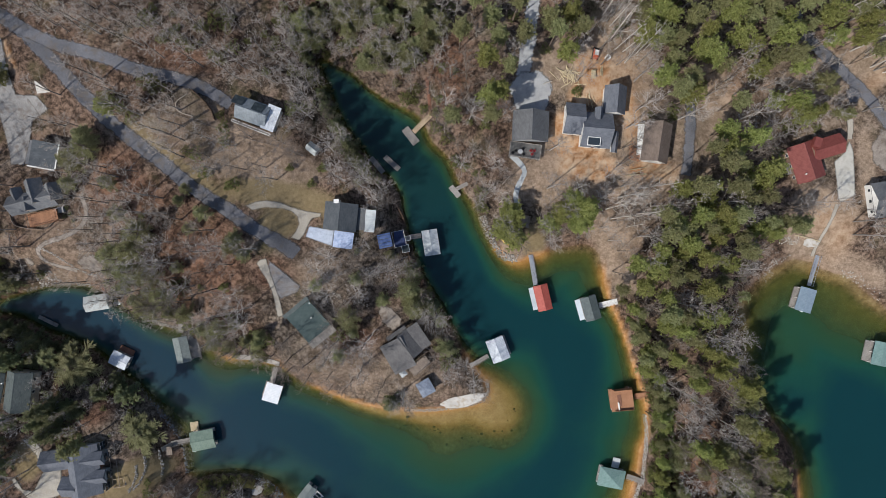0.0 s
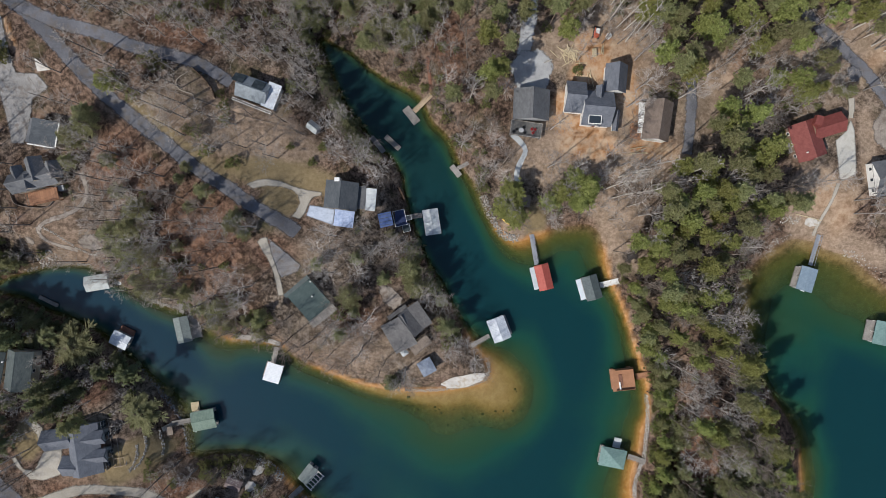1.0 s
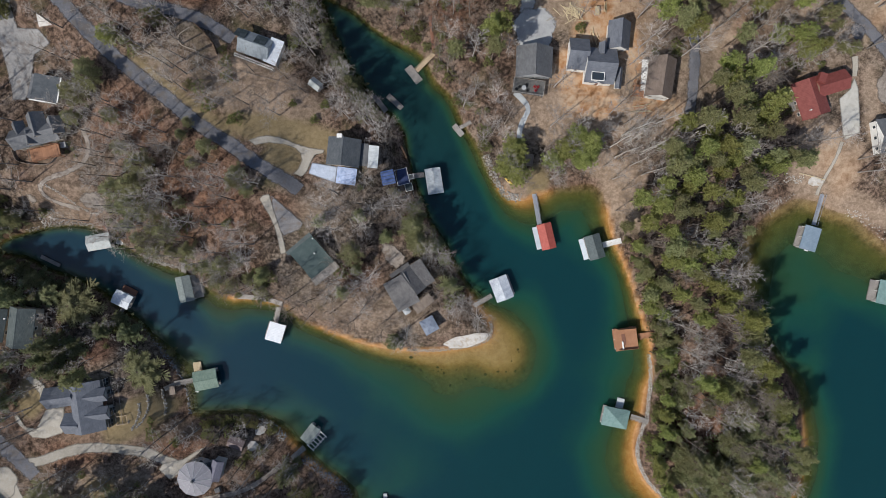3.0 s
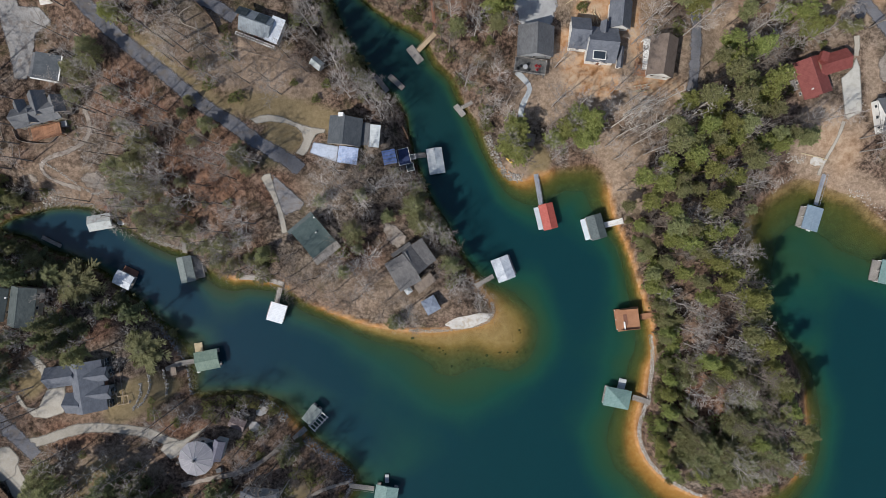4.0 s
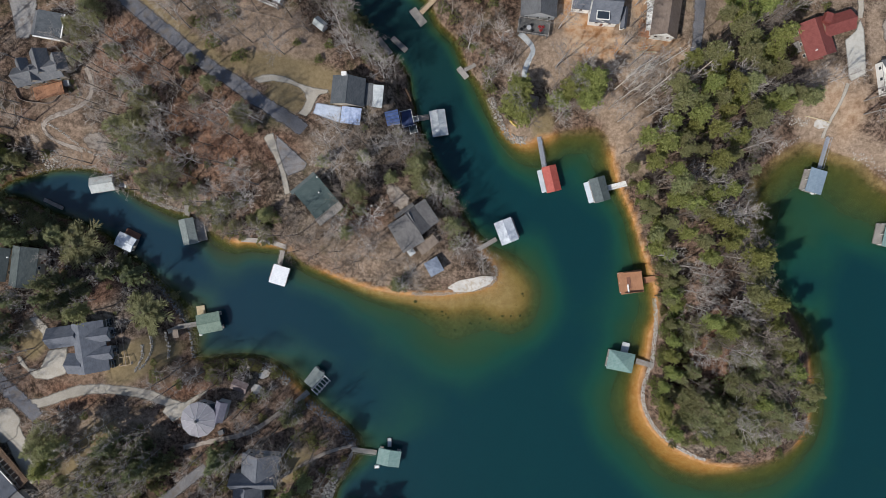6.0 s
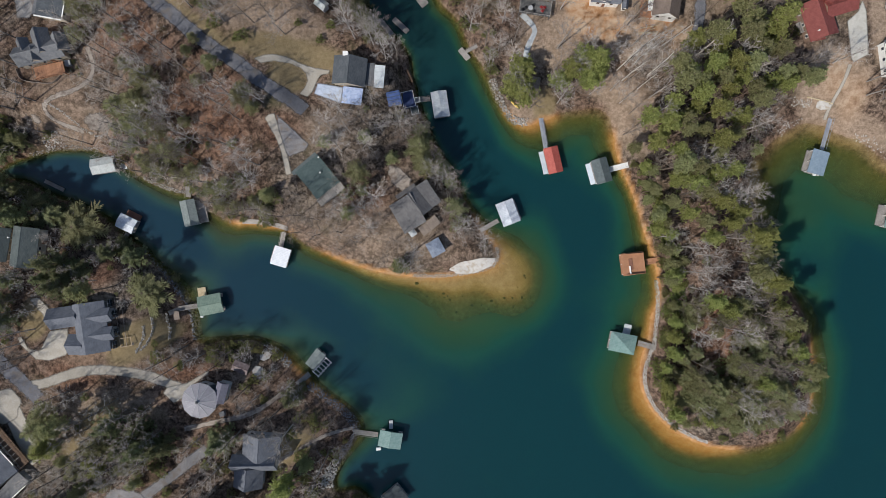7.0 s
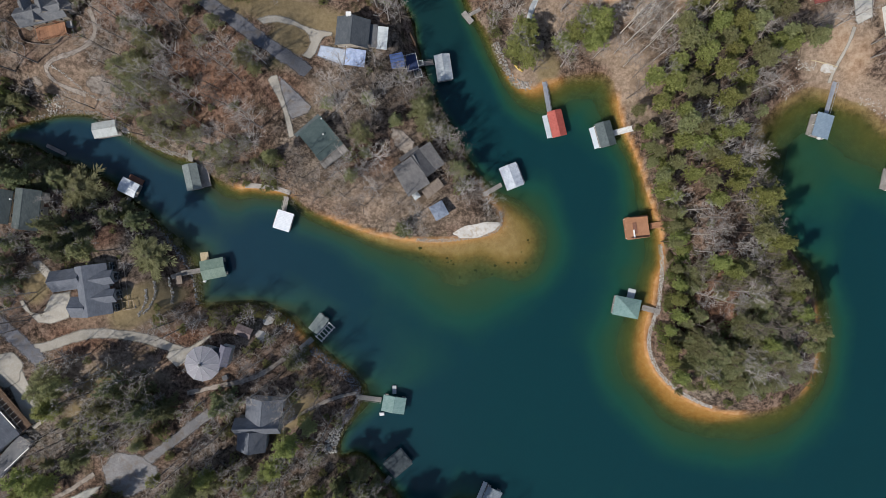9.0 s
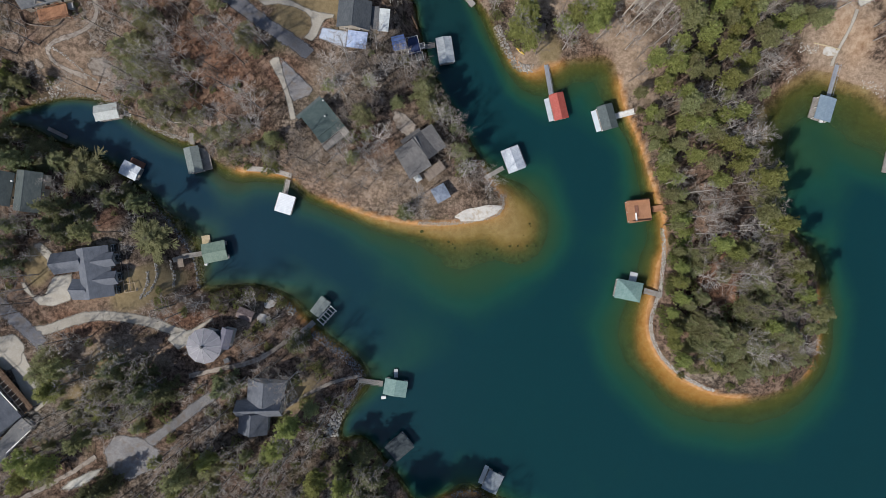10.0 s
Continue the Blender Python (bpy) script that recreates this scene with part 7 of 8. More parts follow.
def pine_geo(seed, tall, radius, start=0.52, layers=12, cone=0.0):
    """A pine: bare trunk below, whorled limbs above, each carrying sprays of needles along its outer part."""
    r = random.Random(seed)
    trunk, crown = Geo(), Geo()
    p, pts, n = Vector((0, 0, -0.4)), [], 7
    for i in range(n + 1):
        pts.append(p.copy())
        p = p + Vector((r.uniform(-0.15, 0.15), r.uniform(-0.15, 0.15), tall / n))
    for i in range(n):
        trunk.tube(pts[i], pts[i + 1], 0.20 * (1 - 0.85 * i / n) + 0.02, 0.20 * (1 - 0.85 * (i + 1) / n) + 0.02, 5)
    ang = r.uniform(0, 6.28)
    for k in range(layers):
        f = start + (0.99 - start) * k / (layers - 1)
        i = min(n - 1, int(f * n))
        c = pts[i].lerp(pts[i + 1], f * n - i)
        u = (f - start) / (1 - start)
        reach = radius * ((1 - u) * cone + (1 - cone) * (0.62 + 0.95 * u - 1.4 * u * u)) * r.uniform(0.85, 1.1)
        reach = max(reach, 0.5)
        for j in range(4 if u < 0.8 else 3):
            ang += 1.9 + r.uniform(-0.5, 0.5)
            out = reach * r.uniform(0.7, 1.2)
            d = Vector((math.cos(ang), math.sin(ang), r.uniform(0.0, 0.3)))
            e = c + d * out
            trunk.tube(c, e, 0.045, 0.015, 3)
            m = max(3, int(out * 4.8))
            for q in range(m):
                w = 0.25 + 0.75 * (q + 0.5) / m
                g = c.lerp(e, w) + Vector((r.gauss(0, 0.22 + 0.22 * w), r.gauss(0, 0.22 + 0.22 * w), r.gauss(0.08, 0.22)))
                tuft(crown, g, r, r.uniform(0.42, 0.74), 6)
    return trunk.mesh("trunk"), crown.mesh("crown")


def soft_pine_geo(seed, tall, radius, start=0.28, whorls=10):
    """A white pine seen from above as a star: even whorls of long limbs, each with feathered side twigs."""
    r = random.Random(seed)
    trunk, crown = Geo(), Geo()
    trunk.tube((0, 0, -0.4), (0, 0, tall * 0.5), 0.22, 0.13, 5).tube((0, 0, tall * 0.5), (0, 0, tall), 0.13, 0.02, 5)
    for k in range(whorls):
        u = k / (whorls - 1)
        z = tall * (start + (0.98 - start) * u)
        turn, n = r.uniform(0, 6.28), 7 if u < 0.7 else 5
        for j in range(n):
            a = turn + 6.2832 * (j + r.uniform(-0.25, 0.25)) / n
            out = max(0.5, radius * (1 - u) ** 0.75 * r.uniform(0.65, 1.12))
            d = Vector((math.cos(a), math.sin(a), r.uniform(0.02, 0.3)))
            side = Vector((-math.sin(a), math.cos(a), 0))
            c = Vector((0, 0, z))
            trunk.tube(c, c + d * out, 0.045, 0.012, 3)
            m = max(3, int(out * 2.2))
            for q in range(m):
                w = 0.22 + 0.78 * (q + r.random()) / m
                o = c + d * (out * w)
                for way in (d + side * 0.9, d - side * 0.9, d):
                    reach = out * 0.26 * (1.15 - 0.6 * w) + 0.3
                    v = (way + Vector((0, 0, r.uniform(-0.1, 0.35)))).normalized()
                    for b in range(3):
                        p = o + v * (reach * b / 3)
                        e = p + (v + Vector((r.gauss(0, 0.3), r.gauss(0, 0.3), r.gauss(0.1, 0.25)))) * reach * 0.6
                        wide = (e - p).cross(Vector((r.gauss(0, 0.4), r.gauss(0, 0.4), 1))).normalized() * r.uniform(0.07, 0.13)
                        crown.add([p - wide, p + wide, e], [(0, 1, 2)])
    return trunk.mesh("trunk"), crown.mesh("crown")


def shrub_geo(seed, radius):
    r = random.Random(seed)
    stem, crown = Geo(), Geo()
    for k in range(6):
        a = k * 1.05 + r.uniform(-0.3, 0.3)
        stem.tube((0, 0, -0.2), (radius * 0.6 * math.cos(a), radius * 0.6 * math.sin(a), radius * r.uniform(0.7, 1.1)), 0.05, 0.015, 3)
    for _ in range(int(50 * radius)):
        a, u = r.uniform(0, 6.28), r.random() ** 0.5
        lump = 1 + 0.25 * math.sin(3 * a + seed)
        c = Vector((u * radius * lump * math.cos(a), u * radius * lump * math.sin(a), radius * (0.35 + 1.0 * math.sqrt(max(0, 1 - u * u)) * r.uniform(0.5, 1))))
        tuft(crown, c, r, r.uniform(0.26, 0.46), 7)
    return stem.mesh("stem"), crown.mesh("crown")


def tree_kind(name, pair, bark, leaf, label, category, group):
    home = thing(name, 0, 0, 0, 0, label, category, group)
    part("trunk" if "shrub" not in name else "stem", pair[0], M[bark], home)
    part("crown", pair[1], M[leaf], home)
    return home


BARE = [tree_kind("bare_tree", bare_tree_geo(100 + i, t, s), bark, bark, lab, "tree", "bare woods") for i, (t, s, bark, lab) in enumerate([
    (16.0, 4.6, "bark_grey", "leafless broadleaf tree with pale grey branches"), (18.0, 5.0, "bark_grey", "tall leafless tree with pale grey limbs"),
    (14.0, 4.2, "bark_dark", "leafless brown-barked tree over leaf litter"), (17.0, 4.4, "bark_dark", "leafless dark-barked tree with fine twigs"),
    (12.0, 4.4, "bark_grey", "small leafless tree with a wide grey crown")])]
POLE = [tree_kind("bare_tree", bare_tree_geo(150 + i, t, s, 9, 7), "bark_pale", "bark_pale", "slender leafless tree with a straight pale trunk", "tree", "bare woods") for i, (t, s) in enumerate([(19.0, 2.8), (16.0, 2.4), (21.0, 3.2)])]
THIN = [tree_kind("bare_tree", bare_tree_geo(170 + i, t, s, 11, 10), b, b, "leafless tree on a far slope", "tree", "bare woods") for i, (t, s, b) in enumerate([(15.0, 4.3, "bark_ash"), (13.0, 4.0, "bark_ash"), (16.5, 4.6, "bark_ash")])]
PINE = [tree_kind("pine_tree", pine_geo(200 + i, t, r, s), "bark_pine", "pine_grey" if i % 2 else "pine", lab, "tree", "pine woods") for i, (t, r, s, lab) in enumerate([
    (19.0, 3.3, 0.56, "tall green pine with a rounded tufted crown"), (21.0, 3.0, 0.62, "tall slender pine with a bare lower trunk"),
    (17.0, 3.6, 0.50, "broad green pine with dense needle sprays"), (15.0, 3.2, 0.45, "middling green pine with an open crown")])]
HEMLOCK = [tree_kind("conifer", pine_geo(300 + i, t, r, 0.12, 16, 0.85), "bark_pine", "hemlock", "dark green conical conifer on the bank", "tree", "conifers") for i, (t, r) in enumerate([(13.0, 3.8), (10.0, 3.0)])]
SOFT = [tree_kind("white_pine", soft_pine_geo(350 + i, t, r), "bark_pine", "soft_pine", lab, "tree", "soft pines") for i, (t, r, lab) in enumerate([
    (12.0, 3.6, "soft grey-green pine with feathered star-shaped limbs"), (14.0, 4.3, "broad grey-green pine with long feathered limbs"), (9.0, 2.7, "young grey-green pine with loose feathered limbs")])]
LAUREL = [tree_kind("laurel_shrub", shrub_geo(430 + i, r), "bark_dark", "laurel", "bright green evergreen shrub above the stones", "shrub", "undergrowth") for i, r in enumerate([1.3, 1.7])]
SHRUB = [tree_kind("shrub", shrub_geo(400 + i, r), "bark_dark", "leaf", "low evergreen shrub on leaf litter", "shrub", "undergrowth") for i, r in enumerate([1.3, 1.8, 1.0])]


def free(x, y, gap):
    for m, a, b, t in footprints:
        d = Matrix.Rotation(radians(-t), 2) @ (Vector((x, y)) - m)
        if abs(d.x) < a + gap and abs(d.y) < b + gap:
            return False
    return True


def spots(q, list_):
    """How strongly the spots (x, y, radius, weight) act at q."""
    return max((w * math.exp(-((q[0] - a) ** 2 + (q[1] - b) ** 2) / (r * r)) for (a, b), r, w in list_), default=0.0)


# evergreens that stand out: plan places of their crowns
PINES_NORTH = [(59.5, 56.6), (63.2, 52.3), (62.5, 47.2), (64.1, 40.7), (67.6, 58.1), (71.2, 53.8), (72.0, 47.2), (74.9, 57.4), (77.8, 52.3), (76.4, 45.8), (80.7, 56.7), (83.0, 50.9), (86.6, 54.5), (85.1, 58.9), (89.6, 52.4), (91.8, 46.9), (88.1, 47.3), (69.1, 48.7), (60.7, 37.1), (65.5, 36.6), (56.6, 58.0), (58.9, 42.1), (101.2, 56.7), (104.2, 52.4), (102.6, 59.3), (112.9, 56.8), (114.8, 48.1), (111.3, 52.4), (102.6, 41.5), (112.2, 60.4), (79.2, 60.3), (71.9, 59.5), (91.0, 57.4)]
PINES_MIDDLE = [(13.8, 57.9), (16.1, 52.8), (20.5, 59.4), (12.4, 47.0), (18.3, 43.8), (5.8, 52.1), (15.3, 38.2), (12.4, 36.4), (29.3, 57.3), (34.5, 58.7), (37.4, 54.4), (30.8, 52.9), (33.5, 48.5), (54.4, 59.5), (56.6, 55.9), (54.0, 52.7), (3.6, 32.3), (16.1, 25.7), (13.9, 31.6), (27.3, 2.8), (9.4, 59.8), (22.7, 53.6)]
PINES_EAST = [(71.5, 23.3), (74.5, 19.6), (76.7, 23.0), (80.4, 18.9), (82.9, 15.7), (86.3, 14.2), (88.3, 10.7), (76.8, 13.1), (81.2, 9.8), (72.4, 13.0), (68.0, 13.0), (64.3, 12.3), (85.9, 17.7), (81.8, 25.5), (62.9, 3.5), (60.0, 1.0), (71.3, 2.5), (76.9, 2.8), (80.2, -0.1), (91.6, 4.3), (94.9, 2.5), (88.7, 0.6), (59.3, -3.8), (62.3, -7.8), (60.1, -16.3), (70.3, -5.3), (77.0, -7.5), (75.6, -11.9), (80.2, -3.8), (65.9, -1.6), (68.2, -10.4), (53.4, -7.5), (55.7, -13.4), (55.0, -26.6)]
PINES_SPIT = [(61.0, -24.0), (67.7, -27.0), (70.7, -22.5), (74.4, -21.0), (63.3, -33.0), (58.8, -30.0), (70.7, -30.3), (66.6, -34.8), (75.6, -33.0), (55.7, -21.0), (64.7, -21.0), (57.3, -34.5), (69.3, -39.0)]
PINES_POINT = [(57.3, -62.3), (56.6, -66.3), (59.1, -64.5), (60.2, -60.0), (67.7, -58.3), (75.2, -61.6), (77.7, -60.4), (80.7, -62.3), (87.1, -60.1), (89.7, -63.1), (91.9, -60.9), (94.6, -67.6), (93.2, -70.9), (81.2, -66.4), (83.0, -69.4), (86.0, -70.6), (78.2, -67.5), (54.4, -74.9), (56.8, -78.2), (59.1, -76.7), (60.7, -80.9), (64.8, -77.2), (67.4, -79.4), (71.1, -81.3), (74.1, -81.0), (77.1, -80.2), (79.2, -82.8), (70.8, -78.0), (64.3, -84.7), (61.1, -87.2), (70.9, -88.7), (74.1, -85.5), (88.8, -82.8), (85.8, -84.3), (91.8, -84.3), (82.8, -87.3), (78.4, -88.8), (94.7, -74.3), (90.5, -72.1), (66.4, -89.9), (73.9, -92.9)]
PINES_WEST = [(-47.3, -28.1), (-81.1, 31.2)]
PINES_SOUTH = [(-108.7, -37.5), (-102.3, -92.2), (-95.2, -105.2), (-84.6, -105.6), (-110.0, -115.5), (-68.8, -112.8), (-64.4, -111.3), (-46.6, -108.5), (-42.1, -101.4), (-114.4, -36.1), (-36.4, -117.5)]
young = set(PINES_WEST)
PINES_EDGE = [(61.1, -54.1), (62.1, -58.1), (61.8, -62.2), (61.0, -66.2), (60.5, -70.6), (59.4, -74.7), (58.8, -79.1), (59.6, -83.2), (62.1, -87.2), (65.3, -90.5), (69.4, -93.3), (73.5, -95.4), (78.3, -97.0), (84.0, -97.9), (60.9, -49.6), (59.6, -45.6), (58.3, -41.3), (57.0, -36.8), (55.8, -32.8), (55.2, -28.8), (54.5, -24.5), (53.9, -19.7), (90.2, -96.6), (96.7, -93.9)]
young |= set(PINES_EDGE)
fixed_pines = PINES_EDGE + PINES_NORTH + PINES_MIDDLE + PINES_EAST + PINES_SPIT + PINES_WEST + PINES_SOUTH
PINY = [((58.7, -54.1), 14, 0.55), ((60.1, -40.8), 16, 0.55), ((70.7, -57.1), 18, 0.36), ((85.7, -69.1), 16, 0.3), ((66.4, -86.9), 18, 0.35), ((76.3, 51.3), 24, 0.5), ((76.2, 17.3), 15, 0.3), ((64.8, -7.4), 17, 0.35), ((72.8, -77.7), 24, 0.12), ((-97.2, -101.1), 16, 0.2), ((-24.4, -112.7), 10, 0.3), ((70.0, 5.8), 20, 0.5), ((81.8, 2.8), 14, 0.5)]
OPEN = [((-64.0, -4.0), 15, 0.6), ((-73.0, -12.0), 8, 0.5), ((-42.6, 9.1), 16, 1.0), ((-53.3, 15.3), 10, 0.6), ((40.3, 22.0), 15, 1.0), ((43.3, 45.7), 11, 1.0), ((108.0, 4.7), 9, 1.0), ((115.9, 15.9), 8, 1.0), ((-85.0, -69.0), 10, 1.0),
        ((25.6, -0.1), 8, 1.0), ((27.6, 20.4), 8, 0.9), ((-105.0, 2.9), 10, 0.8), ((117.0, -9.8), 12, 0.8), ((-96.4, -81.5), 10, 0.7), ((3.9, -48.6), 9, 0.9), ((-113.7, -55.1), 8, 0.9), ((-95.5, -88.0), 8, 0.8), ((-74.0, -62.0), 6, 0.9), ((-51.5, -96.0), 6, 0.9), ((-57.0, -75.5), 4, 1.0), ((-18.0, 57.0), 17, 0.6)]


CLEAR = [((-54.7, 13.6), 5), ((-61.8, 17.0), 3), ((35.7, 40.2), 4), ((-56.4, 14.0), 4), ((-66.8, 16.2), 3), ((-34.1, 13.2), 3), ((-50.6, 6.7), 4), ((-84.8, -74.9), 5), ((-91.6, -74.3), 4), ((-77.3, -79.2), 4), ((-67.6, 16.7), 4), ((-11.5, 2.6), 7), ((-13.0, 5.1), 5), ((-9.4, 3.0), 5), ((100.8, -0.9), 5.5), ((101.6, 2.9), 4), ((-107.9, -87.8), 6), ((-99.9, -2.9), 5), ((99.2, 20.0), 8), ((94.0, 20.8), 6), ((104.4, 24.5), 6), ((106.0, 16.3), 6), ((91.8, 16.3), 5), ((57.6, 26.1), 6.5), ((57.3, 20.1), 6), ((65.9, 26.7), 4.5), ((65.5, 20.7), 4), ((22.2, 22.9), 7), ((24.4, 37.7), 7),]
# open ground round the lane, the turning circle and the western houses
CLEAR += [((-101.0, -119.5), 5), ((-106.0, -121.8), 4), ((-32.0, -112.0), 6), ((-24.1, -21.6), 3.2), ((-23.4, -26.2), 3), ((-7.7, -14.8), 3.5), ((-7.0, -19.0), 3.2), ((-22.6, -11.7), 3), ((-15.3, -17.4), 3), ((2.2, -30.8), 3), ((-35.0, -23.0), 7.0), ((-10.0, -31.0), 6.5), ((-4.0, -27.0), 5.0), ((-100.0, -64.0), 9), ((-52.0, -99.0), 7), ((112.5, 37.7), 4), ((115.7, 23.8), 9), ((-86.7, -111.0), 7), ((-110.3, -93.6), 7), ((-112.7, -100.7), 6), ((-50.2, -97.6), 6), ((-47.9, 35.2), 6), ((-60.8, 33.2), 5), ((-67.5, -82.3), 8), ((22.5, 18.0), 5), ((-78.7, -63.3), 5.5), ((-73.5, -89.0), 6), ((-97.5, -35.5), 5.5), ((-80.7, -53.0), 5), ((-22.5, 3.6), 5), ((-6.9, -29.0), 5)]


def cleared(x, y):
    return any(math.hypot(x - a, y - b) < r for (a, b), r in CLEAR)


def plant(kinds, x, y, scale, sink=0.0):
    if kinds is not SHRUB and kinds is not LAUREL and cleared(x, y):
        return None
    if kinds is BARE and x < -72 and -62 < y < -24:
        scale *= 0.55
    if x > 62 and y < 5 and kinds is PINE:
        scale *= 0.88
    if (x > 84 and -102 < y < -42) or (x > 66 and y < -84):
        # low growth along the eastern and southern edge of the spit
        d = shore_at(x, y)
        if d < (3.5 if kinds is SHRUB or kinds is LAUREL else 7.5):
            return None
        scale *= min(1.0, 0.42 + 0.032 * d)
    t = rng.choice(kinds)
    s = scale * rng.uniform(0.85, 1.15)
    ob = copy_thing(t, Matrix.Translation((x, y, ground_z(x, y) - sink)) @ pose(0, 0, 0, 0, 0, rng.uniform(0, 360)))
    ob.scale = (s, s, s * rng.uniform(0.9, 1.1))
    return ob


def scatter():
    cells, planted = {}, {"bare": [], "pine": [], "young": []}
    tries = 0
    box = (-139, 139, -136, 83)
    todo = []
    for x, y in fixed_pines:
        if shore_at(x, y) > (0.9 if (x, y) in young else 1.5) and free(x, y, 1.8) and not cleared(x, y):
            cells.setdefault((int(x // 4), int(y // 4)), []).append((x, y))
            planted["young" if (x, y) in young else "pine"].append((x, y, shore_at(x, y)))
    bank = smooth_line(NARROWS_WEST, 3.0)
    while tries < 15000:
        tries += 1
        x, y = rng.uniform(box[0], box[1]), rng.uniform(box[2], box[3])
        d = shore_at(x, y)
        if d < (2.2 if x > 60 else 1.5):
            continue
        if rng.random() < spots((x, y), OPEN):
            continue
        piny = spots((x, y), PINY)
        gap = 3.0 if x > 55 and y < 10 else (3.5 if x < -20 and (y < -55 or y > 25) else 3.8)
        if d < 8 and line_distance(np.array([(x, y)]), bank)[0] < 8:
            gap = 1.9
        key = (int(x // 4), int(y // 4))
        if any(math.hypot(x - a, y - b) < gap for i in (-1, 0, 1) for j in (-1, 0, 1) for a, b in cells.get((key[0] + i, key[1] + j), ())):
            continue
        if cleared(x, y) or (x > 60 and y < 12 and d < (11 if x > 84 else 4.5)) or not free(x, y, 1.6):
            continue
        cells.setdefault(key, []).append((x, y))
        if x > 62 and y < -66 and rng.random() < 0.55:
            continue
        todo.append((x, y, "pine" if rng.random() < piny + 0.02 else "bare", d))
    clear = lane_clear(np.array([(x, y) for x, y, *_ in todo]))
    for (x, y, kind, d), c in zip(todo, clear):
        if c > 1.6:
            planted[kind].append((x, y, d))
    return planted


planted = scatter()


def woods(name, kinds, places, label):
    """The rest of the woods, joined: trunks and crowns of many trees in one mesh each."""
    for which in ("trunk" if "shrub" not in kinds[0].name else "stem", "crown"):
        stock = []
        for k in kinds:
            ch = [c for c in k.children if c.name.startswith(which)][0]
            me = ch.data
            me.calc_loop_triangles()
            v = np.empty(len(me.vertices) * 3, np.float32)
            me.vertices.foreach_get("co", v)
            f = np.empty(len(me.loop_triangles) * 3, np.int32)
            me.loop_triangles.foreach_get("vertices", f)
            stock.append((v.reshape(-1, 3), f.reshape(-1, 3), ch.data.materials[0]))
        vs, fs, n = [], [], 0
        r = random.Random(31)
        for x, y, _ in places:
            v, f, m = stock[r.randrange(len(stock))]
            a, s = r.uniform(0, 6.28), r.uniform(0.8, 1.1) * (0.55 if x < -72 and -62 < y < -24 else 1.0)
            rot = np.array([[math.cos(a), -math.sin(a), 0], [math.sin(a), math.cos(a), 0], [0, 0, 1]]) * s
            vs.append(v @ rot.T + np.array([x, y, ground_z(x, y)]))
            fs.append(f + n)
            n += len(v)
        me = big_mesh(name, np.vstack(vs), np.vstack(fs))
        me.materials.append(stock[0][2])
        tagged(new(name, me), label, "woods", kind="stuff")


def nearest(places, count):
    """Splits the places: those round the middle of the plan, and the rest."""
    q = sorted(places, key=lambda p: math.hypot((p[0] - 20) / 1.3, p[1] + 30))
    return q[:count], q[count:]


near, rest = nearest(planted["bare"], 290)
for x, y, d in near:
    plant(BARE, x, y, 0.9 if d > 6 else 0.75)
if rest:
    woods("bare_woods", THIN, rest, "leafless grey woods on the far slopes")
for x, y, d in planted["young"]:
    plant(PINE, x, y, 0.68)
near, rest = nearest(planted["pine"], 290)
for x, y, d in near:
    plant(PINE, x, y, 0.95 if d > 6 else 0.7)
if rest:
    woods("pine_woods", PINE, rest, "green pine woods on the far slopes")


TIDY = [((-72.8, -64.0), 5, 1), ((-75.0, -57.5), 4, 1), ((-72.2, -68.0), 3.5, 1), ((50.5, -11.2), 6, 1), ((51.7, -2.0), 6, 1), ((32.4, 22.2), 5, 1), ((122.6, -10.9), 7, 1), ((97.9, -4.1), 6, 1), ((-32.2, -43.0), 9, 1), ((-19.5, -46.2), 9, 1), ((-8.3, -48.3), 9, 1), ((-41.6, -39.2), 8, 1), ((6.0, -46.0), 9, 1), ((108.8, -4.4), 7, 1), ((42.7, -1.8), 7, 1), ((-12.2, 3.1), 7, 1)]


def undergrowth(count):
    """Places of evergreen shrubs: along the banks, under trees, and thickest on the south-west slope, where their dark
    mass partly stands in for shade.
    """
    out = []
    while len(out) < count:
        x, y = rng.uniform(-145, 145), rng.uniform(-155, 88)
        d = shore_at(x, y)
        shady = spots((x, y), [((-73.0, -89.1), 40, 1.0), ((-65.3, -93.8), 18, 1.0), ((-44.0, -112.5), 40, 1.0), ((-111.8, -42.8), 35, 1.0), ((-33.1, 55.1), 30, 0.8), ((-18.2, 34.4), 14, 0.9), ((-59.1, -70.4), 14, 1.0), ((60.9, -63.5), 9, 0.9), ((59.2, -47.8), 9, 0.9), ((65.7, -88.8), 12, 0.9), ((67.2, -63.6), 16, 0.9), ((73.6, -80.9), 18, 0.9), ((72.9, -14.4), 16, 0.6)])
        if d < 0.8 or (d > 7 and rng.random() > 0.1 + 0.8 * shady) or rng.random() < spots((x, y), OPEN) or spots((x, y), TIDY) > 0.3 or not free(x, y, 0.8):
            continue
        if lane_clear(np.array([(x, y)]))[0] < 0.8:
            continue
        out.append((x, y, d))
    return out


